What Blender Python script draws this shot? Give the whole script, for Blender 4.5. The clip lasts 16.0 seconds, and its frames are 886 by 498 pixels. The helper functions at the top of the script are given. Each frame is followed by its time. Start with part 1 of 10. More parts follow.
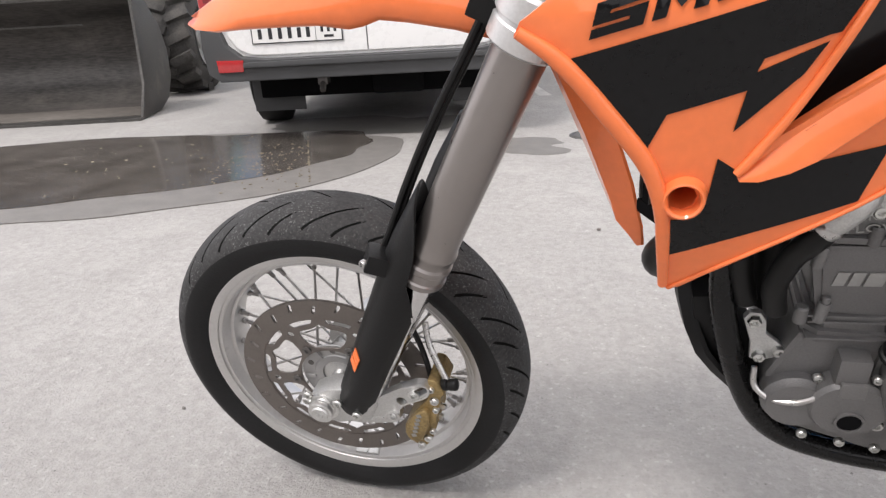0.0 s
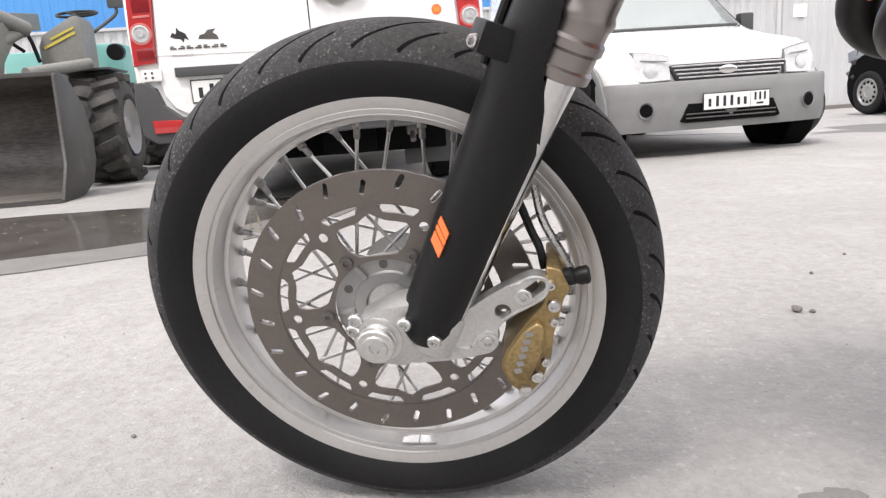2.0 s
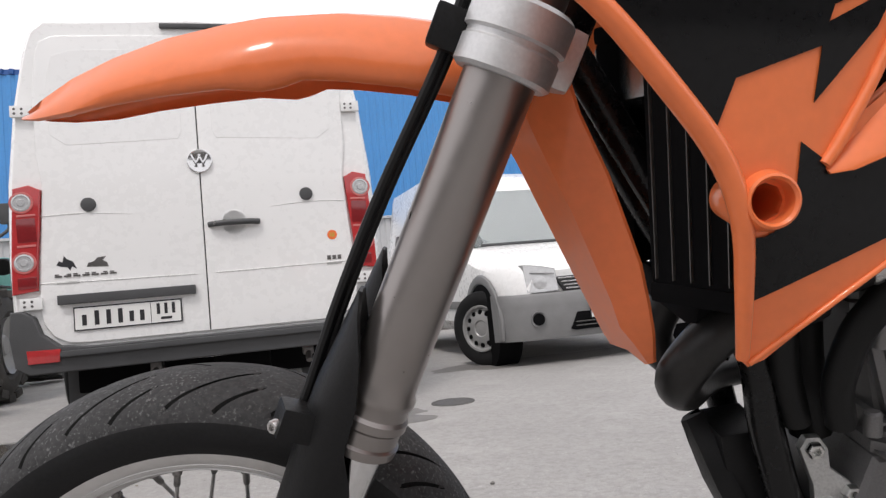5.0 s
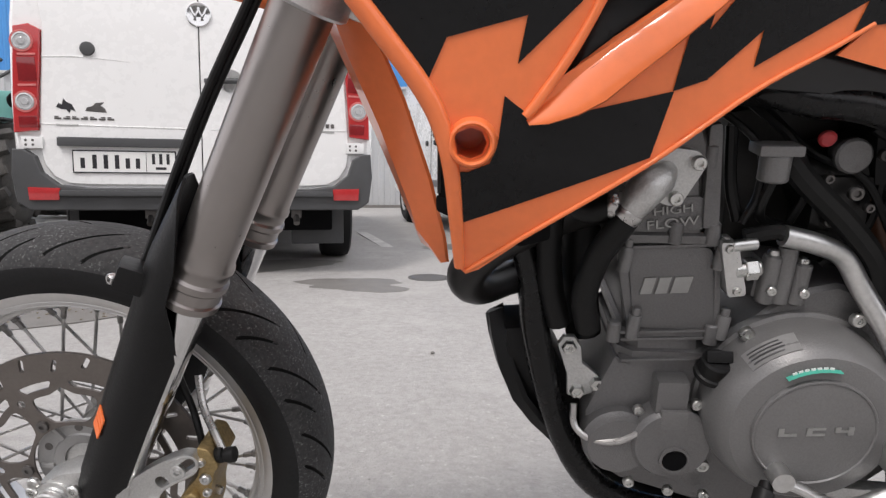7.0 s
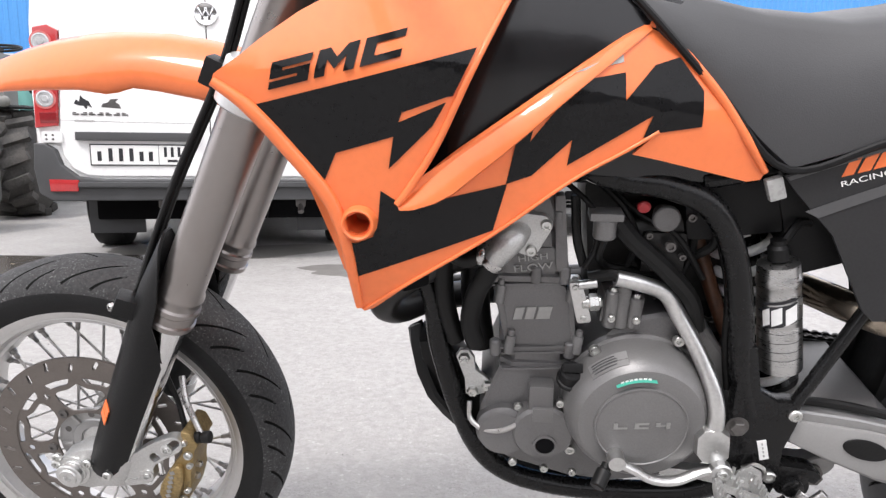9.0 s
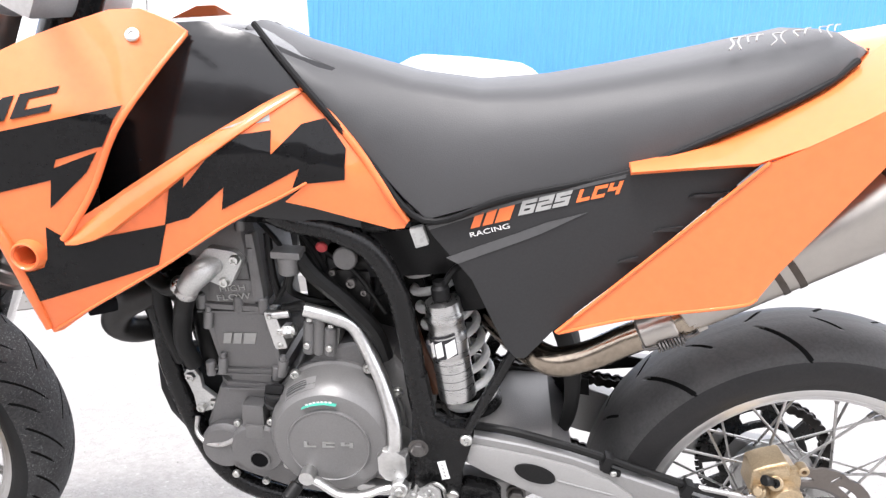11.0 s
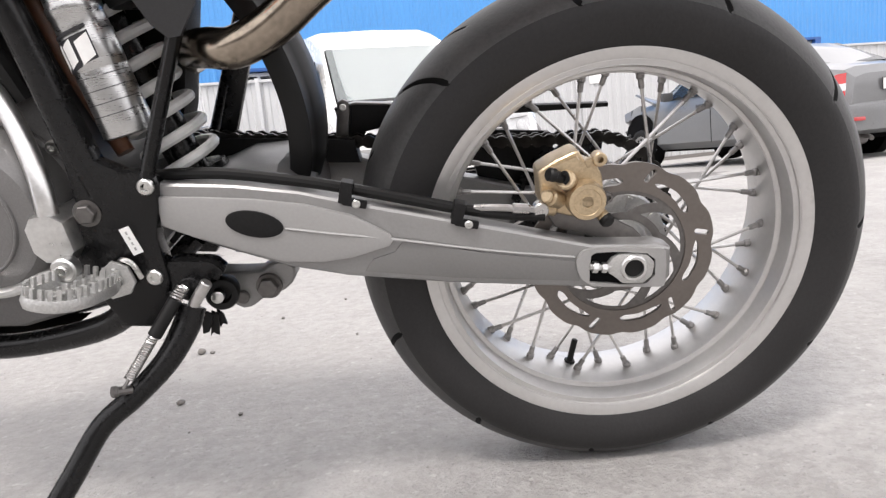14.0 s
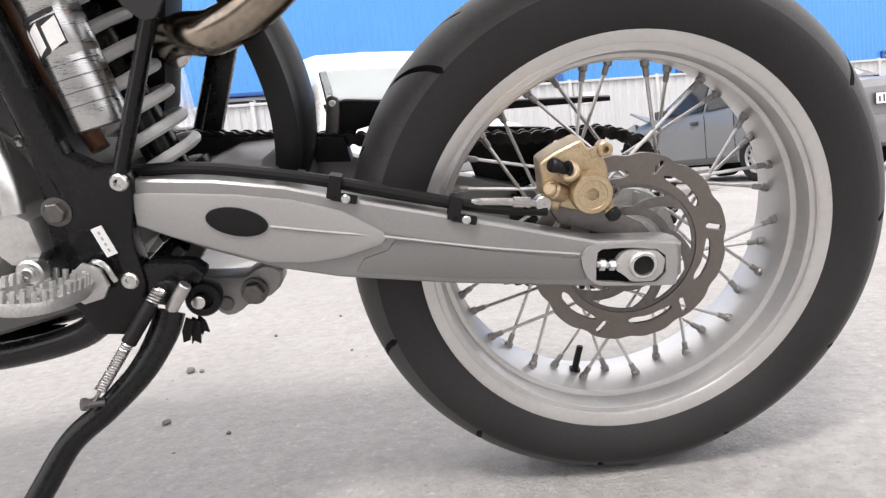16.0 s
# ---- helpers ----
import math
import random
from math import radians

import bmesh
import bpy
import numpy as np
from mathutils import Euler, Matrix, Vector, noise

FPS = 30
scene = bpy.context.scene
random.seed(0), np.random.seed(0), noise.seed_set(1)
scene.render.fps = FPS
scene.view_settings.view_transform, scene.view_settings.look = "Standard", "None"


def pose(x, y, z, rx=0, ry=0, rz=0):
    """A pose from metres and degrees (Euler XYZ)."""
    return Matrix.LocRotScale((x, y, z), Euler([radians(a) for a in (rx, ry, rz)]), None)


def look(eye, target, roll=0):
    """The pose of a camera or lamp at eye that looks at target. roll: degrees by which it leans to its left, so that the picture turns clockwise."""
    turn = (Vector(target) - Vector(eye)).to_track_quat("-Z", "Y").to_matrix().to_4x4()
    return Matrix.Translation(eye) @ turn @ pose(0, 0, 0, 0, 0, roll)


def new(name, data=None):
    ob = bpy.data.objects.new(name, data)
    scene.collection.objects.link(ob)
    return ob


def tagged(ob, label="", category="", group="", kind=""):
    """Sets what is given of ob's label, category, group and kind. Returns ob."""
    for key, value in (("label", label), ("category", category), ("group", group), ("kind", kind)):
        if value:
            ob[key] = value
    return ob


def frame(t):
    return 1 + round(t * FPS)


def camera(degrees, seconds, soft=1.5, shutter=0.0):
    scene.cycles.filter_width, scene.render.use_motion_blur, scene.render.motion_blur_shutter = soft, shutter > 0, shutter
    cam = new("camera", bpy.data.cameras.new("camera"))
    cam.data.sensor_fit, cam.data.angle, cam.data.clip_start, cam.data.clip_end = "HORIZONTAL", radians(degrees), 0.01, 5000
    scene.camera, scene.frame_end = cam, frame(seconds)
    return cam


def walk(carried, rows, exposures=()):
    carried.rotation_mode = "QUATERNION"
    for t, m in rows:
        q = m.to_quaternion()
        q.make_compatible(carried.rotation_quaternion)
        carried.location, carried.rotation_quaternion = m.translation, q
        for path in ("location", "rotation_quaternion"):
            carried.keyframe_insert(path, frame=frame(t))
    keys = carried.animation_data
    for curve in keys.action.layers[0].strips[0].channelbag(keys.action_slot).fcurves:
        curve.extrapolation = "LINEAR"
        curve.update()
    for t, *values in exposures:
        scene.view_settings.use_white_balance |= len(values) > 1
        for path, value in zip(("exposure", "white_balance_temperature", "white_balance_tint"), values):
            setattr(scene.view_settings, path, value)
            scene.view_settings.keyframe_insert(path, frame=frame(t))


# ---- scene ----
FOV = 67.44
LEAN = 12.73  # degrees the motorcycle leans on its side stand
PATH = [
    (0.0, 0.455, -0.960, 0.849, 68.28, 2.88, 16.84),
    (0.5, 0.328, -0.898, 0.691, 71.69, 2.87, 13.14),
    (1.0, 0.236, -0.872, 0.563, 75.30, 5.07, 13.19),
    (1.5, 0.202, -0.834, 0.500, 77.59, 4.47, 11.43),
    (2.0, 0.201, -0.819, 0.493, 77.48, 4.04, 10.25),
    (2.5, 0.219, -0.792, 0.535, 80.97, 3.85, 7.23),
    (3.0, 0.239, -0.786, 0.574, 86.17, 3.83, 3.40),
    (3.5, 0.248, -0.789, 0.611, 91.37, 4.71, 1.92),
    (3.7, 0.252, -0.793, 0.628, 93.51, 5.03, 1.46),
    (5.8, 0.362, -0.831, 0.636, 92.38, 4.63, 5.12),
    (6.0, 0.383, -0.848, 0.624, 90.63, 3.84, 6.30),
    (6.5, 0.431, -0.875, 0.629, 86.62, 0.10, 5.77),
    (7.0, 0.504, -0.895, 0.654, 82.72, -0.82, 4.50),
    (7.5, 0.558, -0.931, 0.683, 78.91, -0.37, 5.92),
    (8.0, 0.567, -1.004, 0.738, 80.35, -2.20, 6.97),
    (8.2, 0.571, -1.032, 0.748, 80.50, -0.41, 5.68),
    (10.3, 0.888, -1.100, 0.784, 81.26, -1.85, 6.20),
    (10.5, 0.930, -1.110, 0.795, 81.48, -1.93, 5.92),
    (11.0, 1.049, -1.113, 0.819, 81.45, -2.82, 5.83),
    (11.5, 1.107, -1.152, 0.843, 79.39, -2.50, -0.26),
    (12.0, 1.180, -1.184, 0.822, 75.62, -1.93, -3.45),
    (12.5, 1.285, -1.162, 0.751, 75.66, -0.03, 0.75),
    (13.0, 1.320, -1.072, 0.640, 76.68, 0.39, 2.08),
    (13.5, 1.320, -0.976, 0.515, 79.36, 2.95, 0.69),
    (14.0, 1.323, -0.910, 0.422, 81.91, 5.64, 0.58),
    (14.5, 1.318, -0.866, 0.383, 83.46, 6.40, 0.60),
    (15.0, 1.313, -0.849, 0.376, 83.94, 6.75, 0.29),
    (15.5, 1.317, -0.856, 0.382, 83.62, 6.05, -0.39),
    (16.0, 1.320, -0.867, 0.391, 83.79, 6.31, 0.22),
]
EXPOSURES = [(t, stops, white, 14) for t, stops, white in (
    (0.0, 0.62, 6500), (0.5, 0.68, 6500), (1.0, 0.78, 6500), (1.5, 0.90, 6500), (2.5, 0.82, 6500), (3.5, 0.42, 6480), (3.7, 0.35, 6470), (5.8, 0.1, 6420), (6.0, 0.1, 6420), (7.0, 0.34, 6400), (7.5, 0.72, 6380), (8.0, 0.85, 6360),
    (8.2, 0.85, 6350), (10.3, 1.29, 6250), (11.0, 1.47, 6250), (12.0, 1.33, 6300), (12.5, 1.08, 6400), (12.8, 1.00, 6450), (13.5, 0.88, 6500), (14.5, 0.95, 6500), (16.0, 0.98, 6500))]
cam = camera(FOV, 16.0, soft=1.35)
walk(cam, [(t, pose(x, y, z, rx, ry, rz)) for t, x, y, z, rx, ry, rz in PATH], EXPOSURES)

# ---- sky and sun: bright thin overcast ----
SUN_EL, SUN_AZ = radians(58), radians(200)
world = bpy.data.worlds.new("sky")
scene.world = world
world.use_nodes = True
wn, wl = world.node_tree.nodes, world.node_tree.links
wn.clear()
sky = wn.new("ShaderNodeTexSky")
sky.sky_type, sky.sun_disc, sky.sun_elevation, sky.sun_rotation = "NISHITA", False, SUN_EL, SUN_AZ
sky.air_density, sky.dust_density = 1.0, 3.0
sky_bg = wn.new("ShaderNodeBackground")
sky_bg.inputs["Strength"].default_value = 0.10
cloud_bg = wn.new("ShaderNodeBackground")
cloud_bg.inputs["Color"].default_value = (0.99, 0.985, 0.99, 1)
cloud_bg.inputs["Strength"].default_value = 1.05
coord = wn.new("ShaderNodeTexCoord")
cnoise = wn.new("ShaderNodeTexNoise")
cnoise.inputs["Scale"].default_value = 3.0
cnoise.inputs["Detail"].default_value = 6.0
cramp = wn.new("ShaderNodeValToRGB")
cramp.color_ramp.elements[0].position, cramp.color_ramp.elements[1].position = 0.16, 0.34
cmix = wn.new("ShaderNodeMixShader")
wout = wn.new("ShaderNodeOutputWorld")
wl.new(coord.outputs["Generated"], cnoise.inputs["Vector"])
wl.new(cnoise.outputs["Fac"], cramp.inputs["Fac"])
wl.new(cramp.outputs["Color"], cmix.inputs["Fac"])
wl.new(sky.outputs["Color"], sky_bg.inputs["Color"])
wl.new(sky_bg.outputs["Background"], cmix.inputs[1])
wl.new(cloud_bg.outputs["Background"], cmix.inputs[2])
wl.new(cmix.outputs["Shader"], wout.inputs["Surface"])

sun = new("sun", bpy.data.lights.new("sun", "SUN"))
sun.data.energy, sun.data.angle, sun.data.color = 1.5, radians(12), (1.0, 0.96, 0.9)
sun_way = Vector((math.sin(SUN_AZ) * math.cos(SUN_EL), math.cos(SUN_AZ) * math.cos(SUN_EL), math.sin(SUN_EL)))
sun.matrix_world = look(sun_way * 30, (0, 0, 0))


# ---- materials ----
def mat(name, col, rough=0.5, metal=0.0, var=0.12, scale=9.0, fine=140.0, bump=0.0, coat=0.0, spec=0.5, dirt=None, dirt_amount=0.0, stretch=None):
    m = bpy.data.materials.new(name)
    m.use_nodes = True
    n, l = m.node_tree.nodes, m.node_tree.links
    b = n["Principled BSDF"]
    b.inputs["Metallic"].default_value = metal
    b.inputs["Specular IOR Level"].default_value = spec
    b.inputs["Coat Weight"].default_value = coat
    b.inputs["Coat Roughness"].default_value = 0.06
    tc = n.new("ShaderNodeTexCoord")
    src = tc.outputs["Object"]
    if stretch:
        mp = n.new("ShaderNodeMapping")
        mp.inputs["Scale"].default_value = stretch
        l.new(src, mp.inputs["Vector"])
        src = mp.outputs["Vector"]
    n1, n2 = n.new("ShaderNodeTexNoise"), n.new("ShaderNodeTexNoise")
    n1.inputs["Scale"].default_value, n2.inputs["Scale"].default_value = scale, fine
    n1.inputs["Detail"].default_value, n2.inputs["Detail"].default_value = 5.0, 3.0
    l.new(src, n1.inputs["Vector"])
    l.new(src, n2.inputs["Vector"])
    add = n.new("ShaderNodeMath")
    add.operation = "MULTIPLY_ADD"
    add.inputs[1].default_value = 0.5
    l.new(n2.outputs["Fac"], add.inputs[0])
    half = n.new("ShaderNodeMath")
    half.operation = "MULTIPLY"
    half.inputs[1].default_value = 0.5
    l.new(n1.outputs["Fac"], half.inputs[0])
    l.new(half.outputs[0], add.inputs[2])
    ramp = n.new("ShaderNodeValToRGB")
    lo, hi = [max(0.0, c * (1 - var)) for c in col], [min(1.0, c * (1 + var)) for c in col]
    ramp.color_ramp.elements[0].position, ramp.color_ramp.elements[1].position = 0.36, 0.64
    ramp.color_ramp.elements[0].color, ramp.color_ramp.elements[1].color = (*lo, 1), (*hi, 1)
    l.new(add.outputs[0], ramp.inputs["Fac"])
    colour = ramp.outputs["Color"]
    if dirt:
        n3 = n.new("ShaderNodeTexNoise")
        n3.inputs["Scale"].default_value, n3.inputs["Detail"].default_value, n3.inputs["Roughness"].default_value = scale * 0.6, 9.0, 0.7
        l.new(tc.outputs["Object"], n3.inputs["Vector"])
        r3 = n.new("ShaderNodeValToRGB")
        r3.color_ramp.elements[0].position, r3.color_ramp.elements[1].position = 0.62 - dirt_amount * 0.3, 0.78
        l.new(n3.outputs["Fac"], r3.inputs["Fac"])
        mx = n.new("ShaderNodeMix")
        mx.data_type = "RGBA"
        mx.inputs["B"].default_value = (*dirt, 1)
        l.new(r3.outputs["Color"], mx.inputs["Factor"])
        l.new(colour, mx.inputs["A"])
        colour = mx.outputs["Result"]
    l.new(colour, b.inputs["Base Color"])
    rr = n.new("ShaderNodeMapRange")
    rr.inputs["To Min"].default_value, rr.inputs["To Max"].default_value = max(0.02, rough - 0.08), min(1.0, rough + 0.08)
    rr.inputs["From Min"].default_value, rr.inputs["From Max"].default_value = 0.3, 0.7
    l.new(add.outputs[0], rr.inputs["Value"])
    l.new(rr.outputs["Result"], b.inputs["Roughness"])
    if bump:
        bp = n.new("ShaderNodeBump")
        bp.inputs["Strength"].default_value, bp.inputs["Distance"].default_value = bump, 0.002
        l.new(n2.outputs["Fac"], bp.inputs["Height"])
        l.new(bp.outputs["Normal"], b.inputs["Normal"])
    return m


ORANGE = mat("orange_plastic", (0.80, 0.190, 0.058), 0.38, var=0.05, scale=5, fine=90, coat=0.55, spec=0.25)
ORANGE_DEC = mat("orange_sticker", (0.82, 0.178, 0.045), 0.35, var=0.04)
BLACK_DEC = mat("black_sticker", (0.006, 0.006, 0.0065), 0.3, var=0.2, spec=0.06, coat=0.35)
GREY_DEC = mat("grey_sticker", (0.35, 0.35, 0.34), 0.3, var=0.08)
DKGREY_DEC = mat("dark_grey_sticker", (0.075, 0.075, 0.077), 0.4, var=0.08)
WHITE_DEC = mat("white_sticker", (0.78, 0.78, 0.77), 0.4, var=0.05)
GREEN_DEC = mat("green_sticker", (0.06, 0.36, 0.27), 0.35, var=0.05)
BLACK_PL = mat("black_plastic", (0.0095, 0.0095, 0.0098), 0.44, var=0.2, fine=320, bump=0.12, spec=0.2)
BLACK_GLOSS = mat("black_gloss", (0.009, 0.009, 0.010), 0.2, var=0.2, coat=0.15, spec=0.4)
BLACK_FR = mat("black_frame_paint", (0.006, 0.006, 0.0063), 0.26, var=0.25, spec=0.3, dirt=(0.05, 0.046, 0.042), dirt_amount=0.02)
RUBBER = mat("tyre_sidewall", (0.0115, 0.0115, 0.012), 0.6, var=0.3, fine=260, bump=0.15, spec=0.22)
HOSE = mat("rubber_hose", (0.007, 0.007, 0.007), 0.46, var=0.2, spec=0.25)
ALU = mat("brushed_aluminium", (0.66, 0.66, 0.65), 0.34, metal=1.0, var=0.10, scale=14, fine=200, bump=0.05)
RIM_ALU = mat("rim_aluminium", (0.62, 0.612, 0.603), 0.44, metal=0.95, var=0.05, scale=18, fine=160, bump=0.03, dirt=(0.40, 0.39, 0.38), dirt_amount=0.06)
CAST = mat("cast_aluminium", (0.56, 0.56, 0.55), 0.46, metal=0.85, var=0.15, fine=420, bump=0.3)
CAN_ALU = mat("brushed_can_aluminium", (0.50, 0.50, 0.495), 0.30, metal=1.0, var=0.06, scale=20, fine=160, stretch=(1, 1, 9))
STEEL = mat("spoke_steel", (0.52, 0.51, 0.50), 0.3, metal=1.0, var=0.12)
BOLT = mat("zinc_bolt", (0.62, 0.62, 0.60), 0.3, metal=1.0, var=0.15)
NIPPLE = mat("dark_nipple", (0.15, 0.143, 0.138), 0.4, metal=0.8, var=0.2)
NIPPLE_LT = mat("steel_nipple", (0.27, 0.262, 0.255), 0.4, metal=0.8, var=0.35, scale=30)
DISC = mat("disc_steel", (0.185, 0.166, 0.152), 0.38, metal=0.85, var=0.08, scale=30, fine=260)
FORK = mat("fork_anodised", (0.30, 0.277, 0.265), 0.33, metal=0.9, var=0.03, scale=6, fine=60)
FORK_LT = mat("clamp_silver", (0.60, 0.60, 0.60), 0.42, metal=0.7, var=0.08, fine=300, bump=0.1)
CHROME = mat("chrome_slider", (0.72, 0.72, 0.72), 0.14, metal=1.0, var=0.05)
GOLD = mat("gold_caliper", (0.52, 0.41, 0.27), 0.4, metal=0.8, var=0.15, fine=350, bump=0.2, dirt=(0.16, 0.12, 0.07), dirt_amount=0.08)
GOLD_DIRTY = mat("gold_caliper_grimy", (0.33, 0.24, 0.11), 0.42, metal=0.7, var=0.3, scale=20, fine=250, bump=0.3, dirt=(0.05, 0.038, 0.022), dirt_amount=0.35)
ENGINE = mat("engine_grey_paint", (0.150, 0.147, 0.146), 0.42, metal=0.35, var=0.12, fine=520, bump=0.25, dirt=(0.055, 0.052, 0.05), dirt_amount=0.08)
ENGINE_LT = mat("engine_cover_grey", (0.172, 0.169, 0.167), 0.38, metal=0.35, var=0.10, fine=520, bump=0.2)
RAISED = mat("bare_raised_metal", (0.34, 0.34, 0.33), 0.4, metal=0.7, var=0.1)
SWING = mat("swingarm_grey_paint", (0.27, 0.268, 0.265), 0.4, metal=0.5, var=0.06, fine=300, bump=0.08, dirt=(0.16, 0.15, 0.145), dirt_amount=0.08)
SWING_DK = mat("swingarm_recess_shade_grey", (0.20, 0.198, 0.195), 0.42, metal=0.5, var=0.06, fine=300, bump=0.08)
SWING_LT = mat("swingarm_panel_grey", (0.345, 0.342, 0.337), 0.4, metal=0.4, var=0.05, fine=300)
SPRING = mat("white_spring_paint", (0.72, 0.72, 0.71), 0.35, var=0.08, dirt=(0.35, 0.33, 0.30), dirt_amount=0.12)
SEAT = mat("seat_vinyl", (0.046, 0.046, 0.048), 0.5, var=0.10, fine=620, bump=0.10)
SIDE_PL = mat("side_panel_plastic", (0.026, 0.026, 0.027), 0.45, var=0.12, fine=320, bump=0.06, spec=0.3)
CHAIN_PL = mat("chain_plate_steel", (0.035, 0.032, 0.030), 0.35, metal=0.7, var=0.3)
TITAN = mat("silencer_titanium", (0.43, 0.405, 0.375), 0.36, metal=1.0, var=0.04, scale=7, fine=90, stretch=(1, 6, 1), bump=0.03)
BAND = mat("brown_clamp_band", (0.075, 0.062, 0.053), 0.45, metal=0.6, var=0.2)
PIPE = mat("exhaust_pipe_steel", (0.33, 0.28, 0.225), 0.22, metal=1.0, var=0.22, scale=10)
HEADER = mat("black_header", (0.018, 0.017, 0.0165), 0.42, metal=0.3, var=0.3)
BROWN = mat("brown_hose", (0.075, 0.03, 0.014), 0.4, var=0.25)
RED_LENS = mat("red_lens", (0.42, 0.030, 0.032), 0.12, var=0.12, coat=0.6)
RED_DARK = mat("dark_red_lens", (0.20, 0.012, 0.015), 0.12, var=0.12, coat=0.6)
RED_PALE = mat("pale_red_lens", (0.55, 0.16, 0.15), 0.15, var=0.12, scale=40, coat=0.6)
RED_PAINT = mat("red_plastic", (0.38, 0.03, 0.035), 0.4, var=0.1)
WHITE_VAN = mat("white_paint", (0.81, 0.81, 0.80), 0.28, var=0.006, scale=2, fine=30, coat=0.5)
WHITE_VAN2 = mat("white_paint_dusty", (0.76, 0.76, 0.75), 0.34, var=0.04, scale=2, fine=40, coat=0.3)
SILVER_CAR = mat("silver_car_paint", (0.190, 0.194, 0.199), 0.34, metal=0.3, var=0.06, scale=2, fine=60, coat=0.5)
BUMPER = mat("bumper_dark_plastic", (0.055, 0.056, 0.058), 0.55, var=0.15, fine=300, bump=0.1)
BUMPER_GR = mat("bumper_grey_plastic", (0.20, 0.20, 0.20), 0.55, var=0.1, fine=300, bump=0.1)
CHROME_TR = mat("chrome_trim", (0.7, 0.7, 0.7), 0.15, metal=1.0, var=0.05)
LENS_CLR = mat("clear_lamp", (0.50, 0.505, 0.51), 0.12, metal=0.2, var=0.15, scale=30, coat=0.8)
PLATE_W = mat("plate_white", (0.74, 0.74, 0.72), 0.4, var=0.04)
INK = mat("plate_ink", (0.015, 0.015, 0.018), 0.5, var=0.1)
STEEL_WH = mat("painted_steel_wheel", (0.32, 0.318, 0.312), 0.42, metal=0.3, var=0.12, fine=80)
# Near black for black parts, and for sheets that stand in for shade.
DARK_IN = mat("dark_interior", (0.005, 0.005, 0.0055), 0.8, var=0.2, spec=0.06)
LOADER = mat("loader_grey_paint", (0.19, 0.19, 0.175), 0.55, var=0.15, scale=4, fine=60, bump=0.2, dirt=(0.10, 0.085, 0.07), dirt_amount=0.2)
BUCKET = mat("worn_bucket_steel", (0.085, 0.082, 0.078), 0.45, metal=0.5, var=0.3, scale=3, fine=60, bump=0.3, dirt=(0.20, 0.185, 0.16), dirt_amount=0.15)
BUCKET_FL = mat("scuffed_bucket_floor", (0.17, 0.155, 0.14), 0.55, metal=0.3, var=0.35, scale=3, fine=40, bump=0.3, stretch=(0.4, 1, 1))
BUCKET_IN = mat("bucket_inside_black", (0.075, 0.070, 0.066), 0.45, metal=0.3, var=0.5, scale=3, fine=40, bump=0.4, stretch=(0.4, 1, 2.5), dirt=(0.17, 0.155, 0.14), dirt_amount=0.3)
TEAL = mat("teal_paint", (0.20, 0.47, 0.43), 0.45, var=0.08, scale=4)
YELLOW = mat("yellow_stripe", (0.5, 0.42, 0.06), 0.5, var=0.1)
BLUE_CLAD = mat("blue_cladding_paint", (0.060, 0.265, 0.60), 0.42, var=0.05, scale=1.2, fine=20, coat=0.1)
BLUE_DK = mat("blue_trim_paint", (0.02, 0.09, 0.30), 0.45, var=0.08, scale=2)
FENCE = mat("fence_galvanised", (0.50, 0.505, 0.51), 0.5, metal=0.15, var=0.06, scale=1.5, fine=40)
PAPER = mat("white_paper", (0.8, 0.8, 0.78), 0.7, var=0.03)
STONE = mat("loose_stone", (0.16, 0.15, 0.14), 0.8, var=0.3, scale=60, fine=400, bump=0.4)
IRON = mat("manhole_iron", (0.10, 0.095, 0.09), 0.55, metal=0.5, var=0.3, scale=20, fine=200, bump=0.4)
LINE = mat("worn_line_paint", (0.50, 0.49, 0.47), 0.75, var=0.2, scale=12, dirt=(0.30, 0.29, 0.28), dirt_amount=0.5)
WATER = mat("puddle_water", (0.085, 0.076, 0.068), 0.15, var=0.4, scale=5, fine=60, bump=0.06, spec=0.4)
DAMP_SHADE = mat("damp_and_shade_ground", (0.165, 0.157, 0.148), 0.58, spec=0.3, var=0.2, scale=12, fine=160, bump=0.2)


def glass(name, tint, rough=0.03, ior=1.45):
    m = bpy.data.materials.new(name)
    m.use_nodes = True
    b = m.node_tree.nodes["Principled BSDF"]
    b.inputs["Base Color"].default_value = (*tint, 1)
    b.inputs["Roughness"].default_value = rough
    b.inputs["Transmission Weight"].default_value = 0.85
    b.inputs["IOR"].default_value = ior
    return m


GLASS = glass("window_glass", (0.55, 0.60, 0.60))
GLASS_DK = glass("tinted_glass", (0.12, 0.13, 0.14), ior=1.33)


